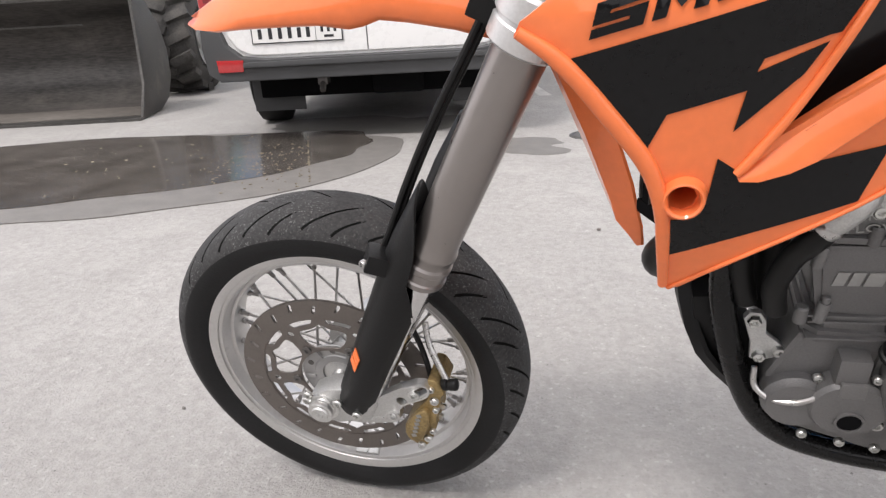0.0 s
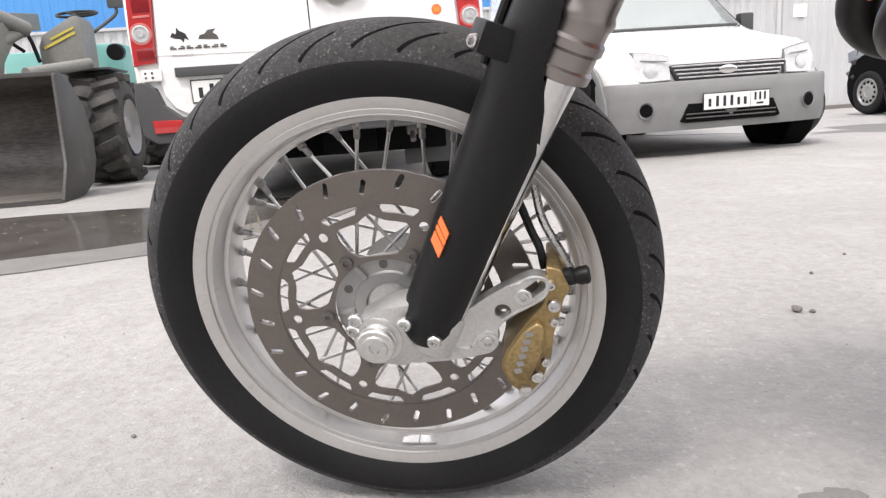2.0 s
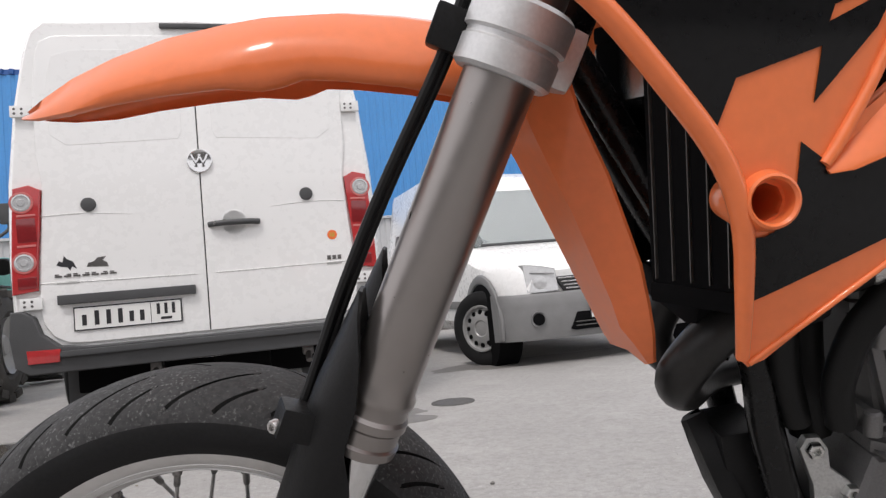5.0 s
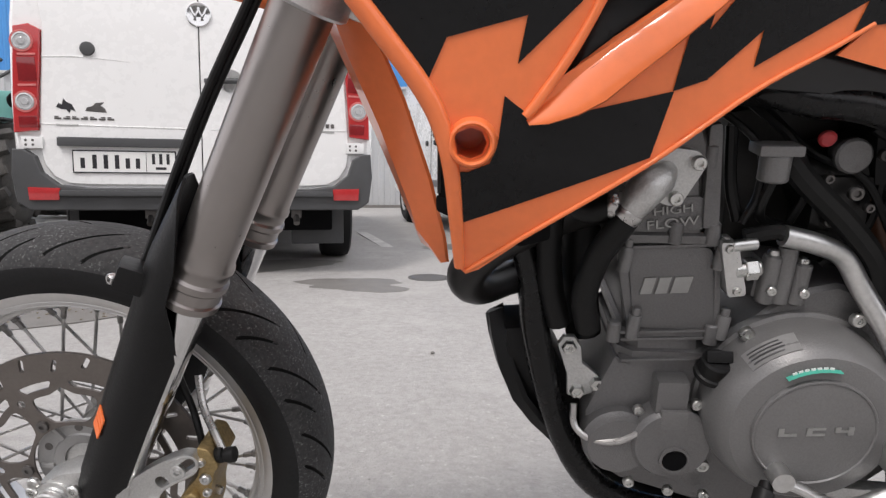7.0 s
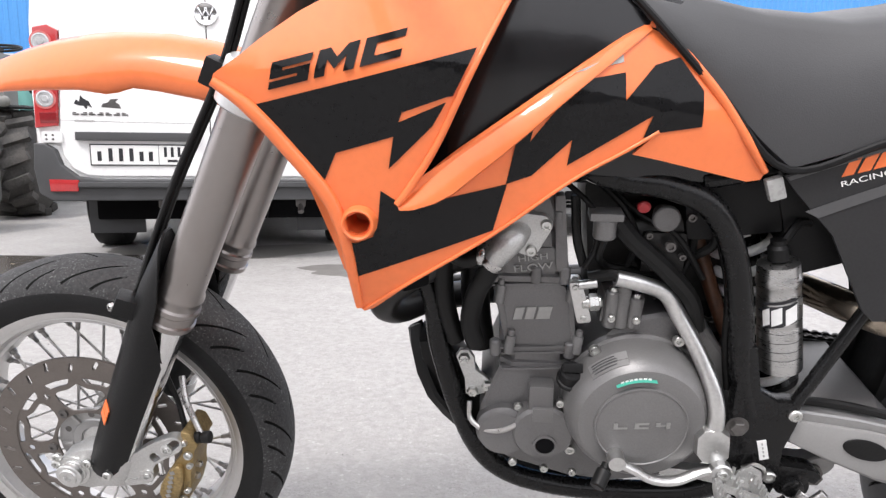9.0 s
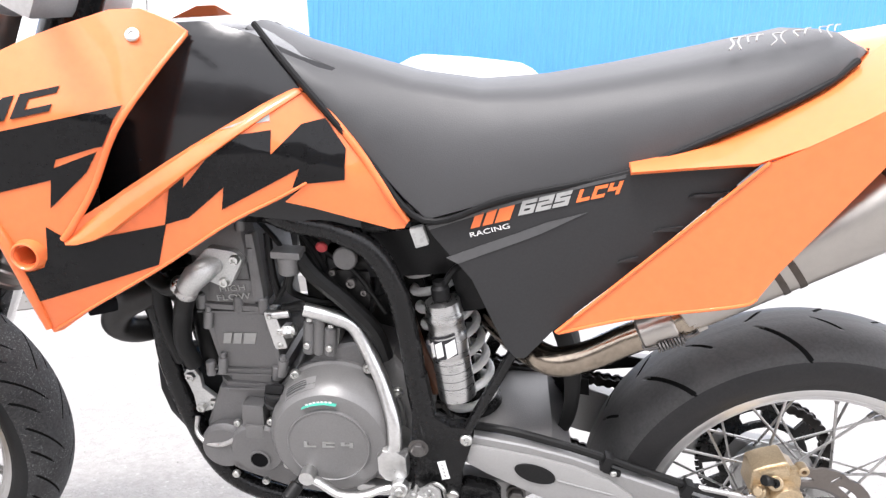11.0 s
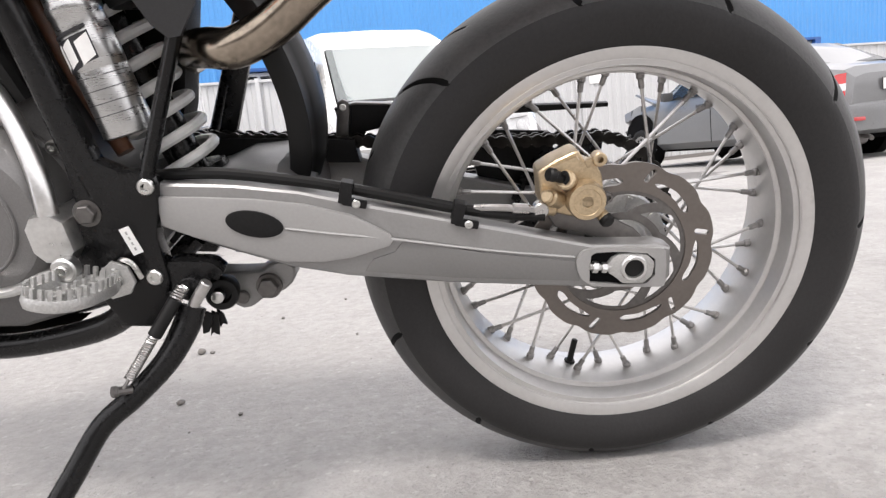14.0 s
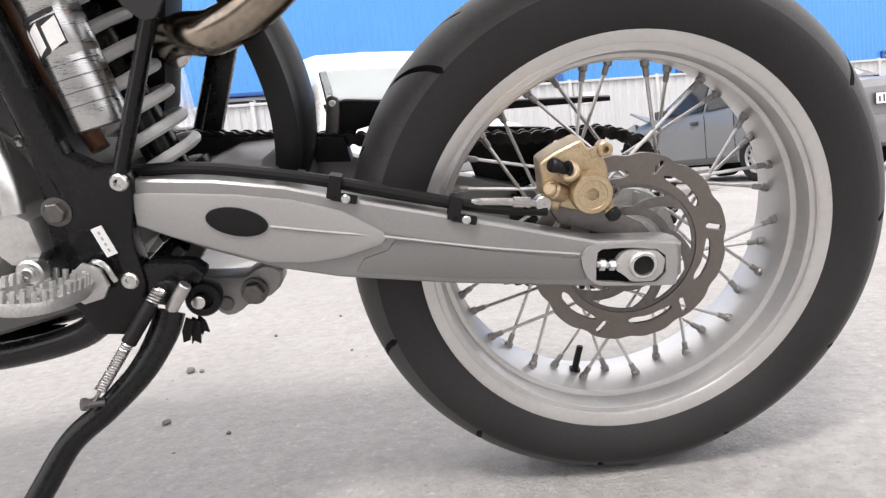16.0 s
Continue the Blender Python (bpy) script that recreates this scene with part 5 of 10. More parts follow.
        part("decal", bm, m, sh)
    return sh


left_shroud = shroud(bike, "orange plastic tank shroud with black graphics")
block_letters("SMC", 0.3985, 0.8630, 0.0395, 0.0060, 0.0245, 13.0, 0.24, shroud_y, 0.0016, BLACK_DEC, left_shroud)
bm = bmesh.new()
bolt(bm, (0.598, shroud_y(0.598, 0.972) - 0.001, 0.972), (0.1, -1, 0.55), 0.0085, 0.003)
part("shroud_screw", bm, BOLT, left_shroud)
# the right-hand shroud, a mirror image
bm = bmesh.new()
panel(bm, SHROUD, lambda x, z: shroud_y(x, z), 0.004, 0.03)
for pts, radii in (([(0.345, 0.872), (0.378, 0.846), (0.415, 0.800), (0.447, 0.754), (0.461, 0.712), (0.466, 0.660), (0.469, 0.614)], [0.005, 0.0075, 0.008, 0.008, 0.007, 0.006, 0.0045]),):
    tube(bm, [(x, shroud_y(x, z) - 0.001, z) for x, z in pts], 0.01, 12, 6, radii=radii)
for v in bm.verts:
    v.co.y = -v.co.y
part("shroud", bm, ORANGE, bike, "orange plastic tank shroud seen from its inner side", 40)
# central orange wing that leads air to the radiator
bm = bmesh.new()
edge_l = [(0.322, 0.010, 0.800), (0.345, 0.000, 0.752), (0.378, -0.002, 0.672), (0.414, -0.008, 0.584), (0.420, -0.014, 0.572), (0.432, -0.030, 0.570), (0.443, -0.046, 0.561)]
edge_r = [(0.372, -0.092, 0.850), (0.388, -0.085, 0.790), (0.410, -0.080, 0.737), (0.434, -0.076, 0.660), (0.441, -0.070, 0.625), (0.447, -0.060, 0.595), (0.450, -0.050, 0.563)]
rings = []
for p, q in zip(edge_l, edge_r):
    p, q = Vector(p), Vector(q)
    mid_p = p.lerp(q, 0.55) + Vector((-0.012, -0.012, 0)) * min(1.0, (q - p).length / 0.06)
    off = Vector((0.003, 0.002, 0))
    rings.append([p, p.lerp(mid_p, 0.5), mid_p, mid_p.lerp(q, 0.5), q, q + off, mid_p + off, p + off])
loft(bm, rings)
part("radiator_wing", bm, ORANGE, bike, "orange plastic radiator wing", 30)

# ---- tank, radiators, seat ----
bm = bmesh.new()
rings = []
for x, z0, z1, h0, h1 in ((0.46, 0.80, 0.93, 0.07, 0.06), (0.52, 0.74, 0.965, 0.105, 0.085), (0.58, 0.735, 0.985, 0.125, 0.098), (0.66, 0.735, 0.992, 0.124, 0.100), (0.72, 0.735, 0.980, 0.118, 0.098), (0.78, 0.730, 0.955, 0.113, 0.094), (0.86, 0.725, 0.93, 0.108, 0.085), (0.93, 0.74, 0.86, 0.10, 0.08), (0.945, 0.76, 0.83, 0.09, 0.07)):
    prof = [(-h0 * 0.72, z0), (-h0, z0 + 0.02), (-h0, z0 + 0.55 * (z1 - z0)), (-h1, z0 + 0.88 * (z1 - z0)), (-h1 * 0.8, z1 - 0.004), (-h1 * 0.4, z1)]
    prof += [(-y, z) for y, z in reversed(prof)]
    rings.append([(x, y, z) for y, z in prof])
loft(bm, rings)
part("fuel_tank", bm, BLACK_GLOSS, bike, "glossy black plastic fuel tank", 24)
for sg in (-1, 1):
    bm = bmesh.new()
    core = pose(0.494, 0.120 * sg, 0.752, 0, 0, -37.6 * sg)
    turn = core.to_3x3().to_4x4()
    box(bm, core.translation, (0.034, 0.128, 0.215), turn, 0.006)
    rad = part("radiator", bm, DARK_IN, bike, "black aluminium radiator")
    for i in range(8):
        bm = bmesh.new()
        box(bm, core @ Vector((-0.0180, -0.056 + 0.0160 * i, 0)), (0.005, 0.0009, 0.205), turn, 0)
        part("louvre", bm, NIPPLE, rad)
    for zz in (-0.115, 0.115):
        bm = bmesh.new()
        box(bm, core @ Vector((0, 0, zz)), (0.036, 0.130, 0.018), turn, 0.006)
        part("radiator_tank", bm, DARK_IN, rad)
# Added black panel and lip; they fill the dark gap between the radiators.
bm = bmesh.new()
box(bm, (0.520, 0.050, 0.742), (0.016, 0.230, 0.28), None, 0.004)
shield = part("radiator_gap_fill", bm, DARK_IN, bike, "added black panel that fills the dark gap between the radiators")
bm = bmesh.new()
box(bm, (0.505, 0.020, 0.606), (0.045, 0.18, 0.030), pose(0, 0, 0, 0, 12, 0), 0.006)
part("gap_fill_lip", bm, DARK_IN, shield)

bm = bmesh.new()
rings = []
for x in [0.708, 0.716, 0.735, 0.766, 0.80, 0.833, 0.87, 0.914, 0.945, 0.97, 1.0, 1.045, 1.086, 1.13, 1.171, 1.23, 1.289, 1.34, 1.386, 1.412, 1.428, 1.436]:
    top = lerp(x, [0.705, 0.72, 0.766, 0.833, 0.914, 1.0, 1.086, 1.161, 1.282, 1.386, 1.42, 1.437], [0.988, 0.980, 0.963, 0.946, 0.927, 0.919, 0.928, 0.943, 0.972, 0.999, 0.999, 0.982])
    low = lerp(x, [0.705, 0.721, 0.786, 0.865, 0.941, 1.043, 1.171, 1.289, 1.37, 1.415, 1.437], [0.978, 0.972, 0.915, 0.838, 0.762, 0.800, 0.838, 0.896, 0.940, 0.970, 0.981])
    wl_ = lerp(x, [0.70, 0.78, 0.95, 1.10, 1.30, 1.40, 1.437], [0.060, 0.100, 0.128, 0.138, 0.137, 0.125, 0.080])
    wt = lerp(x, [0.70, 0.78, 0.95, 1.10, 1.30, 1.40, 1.437], [0.050, 0.072, 0.086, 0.105, 0.109, 0.098, 0.064])
    h = top - low
    prof = [(-wl_ * 0.9, low - 0.004), (-wl_, low + 0.004), (-wl_ * 0.99, low + 0.25 * h), (-(wl_ * 0.6 + wt * 0.4), low + 0.6 * h), (-wt, top - min(0.016, 0.25 * h)), (-wt * 0.86, top - 0.005), (-wt * 0.6, top), (0, top + 0.002)]
    prof += [(-y, z) for y, z in reversed(prof[:-1])]
    rings.append([(x, y, z) for y, z in prof])
loft(bm, rings)
seat = part("seat", bm, SEAT, bike, "long dark grey vinyl seat", 50)
bm = bmesh.new()
tube(bm, [(x, -lerp(x, [0.70, 0.78, 0.95, 1.10, 1.30, 1.40, 1.437], [0.060, 0.100, 0.128, 0.138, 0.137, 0.125, 0.080]) - 0.001, z + 0.003) for x, z in ((0.722, 0.984), (0.786, 0.920), (0.865, 0.838), (0.941, 0.763), (1.043, 0.800), (1.171, 0.838), (1.289, 0.896), (1.37, 0.940), (1.412, 0.970))], 0.0042, 8)
part("piping", bm, BLACK_PL, seat)
random.seed(5)
for i in range(11):
    bm = bmesh.new()
    x = 1.275 + 0.0115 * i + random.uniform(-0.003, 0.003)
    z = lerp(x, [1.282, 1.386, 1.42], [0.991, 1.009, 1.006]) - 0.006
    k = random.uniform(-0.006, 0.010)
    a, b = random.choice(((0, 3), (1, 3), (0, 2), (0, 3)))
    tube(bm, [(x, -0.106, z - 0.006), (x + k, -0.099, z + 0.000), (x + 0.003 + k * 0.4, -0.088, z + 0.005), (x + 0.012 + k, -0.082, z + 0.0065)][a:b + 1], random.uniform(0.0007, 0.0013), 5, 4)
    part("printed_mark", bm, GREY_DEC, seat, "worn pale printed mark")


# ---- side panel and tail ----
def side_y(x, z):
    return lerp(x, [0.93, 1.0, 1.06, 1.13, 1.20, 1.32, 1.50], [-0.119, -0.126, -0.135, -0.141, -0.150, -0.170, -0.172])


def tail_y(x, z):
    return lerp(x, [1.08, 1.13, 1.32, 1.45, 1.70], [-0.150, -0.156, -0.191, -0.193, -0.110]) + max(0.0, z - 0.93) * 0.35


bm = bmesh.new()
panel(bm, [(0.942, 0.757), (0.955, 0.741), (1.004, 0.690), (1.052, 0.600), (1.066, 0.587), (1.078, 0.588), (1.110, 0.632), (1.20, 0.730), (1.316, 0.872), (1.20, 0.855), (1.174, 0.845), (1.060, 0.806)], side_y, 0.005, 0.03)
side = part("side_panel", bm, SIDE_PL, bike, "matt black plastic side panel with lettering")
bm = bmesh.new()
panel(bm, [(0.970, 0.717), (1.090, 0.776), (1.136, 0.793), (1.086, 0.762), (0.985, 0.710)], side_y, 0.0004, 0.03, 0.0012)
part("decal", bm, DKGREY_DEC, side)
bm = bmesh.new()
panel(bm, [(0.945, 0.756), (1.060, 0.803), (1.174, 0.842), (1.174, 0.838), (1.060, 0.799), (0.948, 0.752)], side_y, 0.0004, 0.03, 0.0012)
part("decal", bm, DKGREY_DEC, side)
for dx, w in ((0.0, 0.011), (0.0145, 0.012), (0.029, 0.018)):
    bm = bmesh.new()
    panel(bm, [(0.999 + dx, 0.7585 + dx * 0.36), (0.999 + dx + w, 0.7585 + (dx + w) * 0.36), (1.004 + dx + w, 0.778 + (dx + w) * 0.36), (1.004 + dx, 0.778 + dx * 0.36)], side_y, 0.0004, 0.03, 0.0012)
    part("badge", bm, ORANGE_DEC, side)
lettering("lettering", "RACING", 0.0065, facing(0.999, -0.1300, 0.7480, 20, -7), WHITE_DEC, side, 0.0002, 0.0, 1.55)
block_letters("625", 1.0555, 0.7815, 0.0185, 0.0022, 0.0175, 18.0, 0.25, side_y, 0.0014, GREY_DEC, side)
block_letters("LC4", 1.1215, 0.8035, 0.0150, 0.0022, 0.0150, 18.0, 0.25, side_y, 0.0014, ORANGE_DEC, side)
for x0, zz, w in ((1.243, 0.823, 0.040), (1.212, 0.778, 0.030), (1.177, 0.735, 0.022)):
    bm = bmesh.new()
    panel(bm, [(x0, zz), (x0 + w, zz + 0.004), (x0 + w, zz + 0.010), (x0 + 0.006, zz + 0.004)], side_y, 0.004, 0.03, 0.005)
    part("panel_rib", bm, SIDE_PL, side)

bm = bmesh.new()
panel(bm, [(1.314, 0.8725), (1.345, 0.8910), (1.395, 0.9210), (1.445, 0.9510), (1.490, 0.9775), (1.484, 0.9660), (1.411, 0.8520),
           (1.345, 0.750), (1.328, 0.716), (1.308, 0.704), (1.200, 0.672), (1.114, 0.636), (1.111, 0.637), (1.20, 0.738)], tail_y, 0.005, 0.03)
tail = part("tail_panel", bm, ORANGE, bike, "orange plastic tail side panel")
# upper cowl sloping from the seat's edge out to the crease
rows = []
for (xs, ys, zs), (xc, zc) in (((1.178, -0.138, 0.8535), (1.176, 0.8490)), ((1.250, -0.137, 0.8760), (1.235, 0.8600)), ((1.290, -0.136, 0.8950), (1.300, 0.8710)), ((1.330, -0.133, 0.9170), (1.345, 0.8915)), ((1.370, -0.130, 0.9390), (1.395, 0.9215)),
                               ((1.415, -0.118, 0.9690), (1.445, 0.9515)), ((1.450, -0.090, 0.9900), (1.488, 0.9770))):
    rows.append((Vector((xs, ys + 0.012, zs)), Vector((xc, tail_y(xc, zc) - 0.0005, zc))))
bm = bmesh.new()
loft(bm, [[a, a.lerp(b, 0.5) + Vector((0, 0, 0.003)), b, b + Vector((0, 0.004, -0.004)), a.lerp(b, 0.5) - Vector((0, 0, 0.002)), a - Vector((0, 0, 0.005))] for a, b in rows])
part("tail_cowl", bm, ORANGE, tail, "", 50)
for pts, r in (([(1.113, 0.638), (1.20, 0.740), (1.312, 0.873)], 0.0024), ([(1.115, 0.637), (1.20, 0.672), (1.308, 0.705), (1.328, 0.717)], 0.0022)):
    bm = bmesh.new()
    tube(bm, [(x, tail_y(x, z), z) for x, z in pts], r, 8)
    part("rolled_edge", bm, ORANGE, tail)
# tail unit: mudguard, lamp, plate holder, indicator
bm = bmesh.new()
rings = []
for x, z, w in ((1.40, 0.965, 0.10), (1.50, 0.985, 0.10), (1.60, 1.010, 0.085), (1.70, 1.035, 0.07), (1.76, 1.045, 0.055)):
    rings.append([(x, -w, z - 0.010), (x, -w, z), (x, -w * 0.6, z + 0.018), (x, w * 0.6, z + 0.018), (x, w, z), (x, w, z - 0.010), (x, w * 0.5, z - 0.018), (x, -w * 0.5, z - 0.018)])
loft(bm, rings)
part("rear_mudguard", bm, ORANGE, bike, "orange rear mudguard")
bm = bmesh.new()
plate(bm, [(1.66, 1.010), (1.735, 1.060), (1.785, 1.062), (1.765, 1.015), (1.715, 0.985)], -0.055, 0.055, 0.010)
part("tail_lamp", bm, RED_LENS, bike, "red tail lamp")
bm = bmesh.new()
plate(bm, [(1.56, 0.965), (1.66, 1.008), (1.73, 0.985), (1.75, 0.935), (1.70, 0.915), (1.64, 0.93)], -0.075, 0.075, 0.008)
part("lamp_bracket", bm, BLACK_PL, bike)
bm = bmesh.new()
plate(bm, [(1.640, 0.930), (1.690, 0.868), (1.788, 0.764), (1.810, 0.727), (1.822, 0.732), (1.802, 0.790), (1.735, 0.912), (1.700, 0.945)], -0.088, 0.025, 0.004)
holder = part("plate_holder", bm, BLACK_PL, bike, "black plastic number plate holder")
bm = bmesh.new()
box(bm, (1.737, -0.061, 0.852), (0.005, 0.245, 0.180), pose(0, 0, 0, 0, -28, 0), 0.001)
part("number_plate", bm, BLACK_PL, holder)
for i in range(3):
    bm = bmesh.new()
    box(bm, (1.705 + 0.034 * i, -0.091, 0.868 - 0.038 * i), (0.012, 0.008, 0.028), pose(0, 0, 0, 0, -38, 0), 0.002)
    part("rib", bm, BLACK_PL, holder)
for sg in (-1, 1):
    bm = bmesh.new()
    lathe(bm, (1.652, 0.20 * sg, 0.930), (0.93, 0.05 * sg, -0.33), [(0, 0.008), (0.006, 0.017), (0.030, 0.0245), (0.058, 0.0255)], 20)
    ind = part("indicator", bm, BLACK_PL, bike, "black indicator with an orange lens")
    bm = bmesh.new()
    lathe(bm, (1.652 + 0.052, 0.203 * sg, 0.930 - 0.0184), (0.93, 0.05 * sg, -0.33), [(0, 0.0250), (0.005, 0.0235), (0.009, 0.017)], 20)
    part("lens", bm, ORANGE_DEC, ind)
    bm = bmesh.new()
    cyl(bm, (1.690, 0.03 * sg, 0.925), (1.668, 0.19 * sg, 0.914), 0.008, 10)
    part("stalk", bm, BLACK_PL, ind)

# ---- exhaust ----
SA = Vector((0.768, -0.08, 0.640)).normalized()
S0 = Vector((1.484, -0.160, 0.845))


def half_s(d):
    """Half height of the flaring silencer at d along its axis."""
    return 0.0502 + 0.092 * d


bm = bmesh.new()
n = 40
rings = []
for d, ra, rb in [(d, half_s(d) - e, half_s(d) * 0.85 - e) for d, e in ((-0.285, 0.004), (-0.283, 0.0), (-0.18, 0.0), (-0.09, 0.0), (0.0, 0.0), (0.132, 0.0))]:
    nrm = Vector((-SA.z, 0, SA.x))
    rings.append([S0 + SA * d + nrm * math.cos(2 * math.pi * i / n) * ra + Vector((0, math.sin(2 * math.pi * i / n) * rb, 0)) for i in range(n)])
loft(bm, rings)
sil = part("silencer", bm, TITAN, bike, "oval titanium silencer")
bm = bmesh.new()
rings = []
for d, ra, rb in ((0.130, 0.0640, 0.0550), (0.150, 0.0648, 0.0556), (0.152, 0.0625, 0.0540), (0.182, 0.0605, 0.052), (0.205, 0.055, 0.047), (0.218, 0.040, 0.035), (0.220, 0.026, 0.024), (0.19, 0.024, 0.022)):
    rings.append([S0 + SA * d + nrm * math.cos(2 * math.pi * i / n) * ra + Vector((0, math.sin(2 * math.pi * i / n) * rb, 0)) for i in range(n)])
loft(bm, rings)
part("end_cap", bm, TITAN, sil)
for d0, d1 in ((-0.174, -0.166), (-0.155, -0.147), (-0.026, -0.016), (-0.002, 0.008)):
    bm = bmesh.new()
    rings = []
    for d, e in ((d0, 0.0), (d0, 0.0012), (d1, 0.0012), (d1, 0.0)):
        rings.append([S0 + SA * d + nrm * math.cos(2 * math.pi * i / n) * (half_s(d) + e) + Vector((0, math.sin(2 * math.pi * i / n) * (half_s(d) * 0.85 + e), 0)) for i in range(n)])
    loft(bm, rings)
    part("band", bm, BAND, sil, "brown clamp band")
def sil_y(x, z):
    """Near face of the silencer."""
    d = (x - S0.x) * SA.x + (z - S0.z) * SA.z
    k = (-(x - S0.x) * SA.z + (z - S0.z) * SA.x) / half_s(d)
    return S0.y + SA.y * d - 0.85 * half_s(d) * math.sqrt(max(0.05, 1 - k * k))


def flat_bit(name, outline, proud, material, parent, label=""):
    """A stuck-on piece; outline along and across the sticker's long side."""
    bm = bmesh.new()
    c, q = math.cos(radians(123)), math.sin(radians(123))
    panel(bm, [(1.533 + u * c + v * q, 0.917 + u * q - v * c) for u, v in outline], sil_y, 0.0005, 0.006, proud)
    return part(name, bm, material, parent, label)


stk = flat_bit("sticker", [(-0.029, -0.021), (0.029, -0.021), (0.029, 0.021), (-0.029, 0.021)], 0.0008, BLACK_DEC, sil, "black sticker with a red mark and a yellow line of print")
flat_bit("red_mark", [(-0.014, -0.018), (-0.006, -0.018), (0.002, -0.006), (0.008, -0.018), (0.025, -0.018), (0.025, -0.010), (0.014, -0.002), (0.025, 0.008), (0.025, 0.017), (0.010, 0.010), (-0.014, 0.010), (-0.014, 0.004), (-0.002, 0.000)], 0.0016, RED_PAINT, stk)
for i in range(6):
    flat_bit("print_bar", [(-0.0265, -0.017 + 0.0058 * i), (-0.0195, -0.017 + 0.0058 * i), (-0.0195, -0.0128 + 0.0058 * i), (-0.0265, -0.0128 + 0.0058 * i)], 0.0016, YELLOW, stk)
for i in range(4):
    bm = bmesh.new()
    a = radians(-90 + 40 * (i - 1.5))
    lathe(bm, S0 + SA * 0.141 + nrm * math.cos(a) * 0.064 + Vector((0, math.sin(a) * 0.0552, 0)), nrm * math.cos(a) + Vector((0, math.sin(a), 0)), [(0, 0.005), (0.002, 0.0045), (0.003, 0.002)], 10)
    part("rivet", bm, BOLT, sil)
bm = bmesh.new()
tube(bm, [(1.02, 0.06, 0.560), (1.05, -0.02, 0.570), (1.085, -0.085, 0.573), (1.120, -0.112, 0.572), (1.160, -0.120, 0.588), (1.205, -0.126, 0.619), (1.260, -0.135, 0.654), (1.285, -0.140, 0.676)], 0.0205, 18, 8)
pipe = part("exhaust_pipe", bm, PIPE, bike, "tarnished steel exhaust link pipe")
bm = bmesh.new()
cyl(bm, (1.222, -0.128, 0.630), (1.262, -0.133, 0.654), 0.0245, 20, 0.003)
part("pipe_joint", bm, TITAN, pipe)
bm = bmesh.new()
P0, P1 = Vector((1.226, -0.156, 0.6215)), Vector((1.282, -0.154, 0.6480))
sa, su, sv = basis(P1 - P0)
coil = [P0.lerp(P1, 0.22 + 0.56 * i / 79) + (su * math.cos(i * 0.716) + sv * math.sin(i * 0.716)) * 0.0056 for i in range(80)]
tube(bm, coil, 0.0017, 5, 1)
tube(bm, [P0 + Vector((-0.004, 0.012, 0.006)), P0 + Vector((-0.002, 0.004, 0.001)), P0.lerp(P1, 0.24)], 0.0020, 6)
tube(bm, [P1 + Vector((0.006, 0.012, 0.008)), P1 + Vector((0.004, 0.003, 0.002)), P0.lerp(P1, 0.76)], 0.0020, 6)
part("pipe_spring", bm, NIPPLE, pipe, "dark coiled exhaust spring")
bm = bmesh.new()
box(bm, (1.288, -0.146, 0.658), (0.012, 0.014, 0.010), pose(0, 0, 0, 0, -30, 0), 0.002)
part("spring_lug", bm, TITAN, pipe)
for pts in ([(0.63, 0.04, 0.635), (0.565, 0.06, 0.620), (0.512, 0.085, 0.585), (0.495, 0.100, 0.540), (0.515, 0.105, 0.508), (0.56, 0.105, 0.500), (0.70, 0.135, 0.505), (0.90, 0.135, 0.525), (1.02, 0.06, 0.560)],
            [(0.63, -0.04, 0.635), (0.562, -0.055, 0.618), (0.500, -0.066, 0.590), (0.472, -0.055, 0.552), (0.486, -0.022, 0.524), (0.53, 0.040, 0.512), (0.62, 0.10, 0.500), (0.80, 0.135, 0.510)]):
    bm = bmesh.new()
    tube(bm, pts, 0.021, 16)
    part("exhaust_header", bm, HEADER, bike, "dark sooty exhaust header")

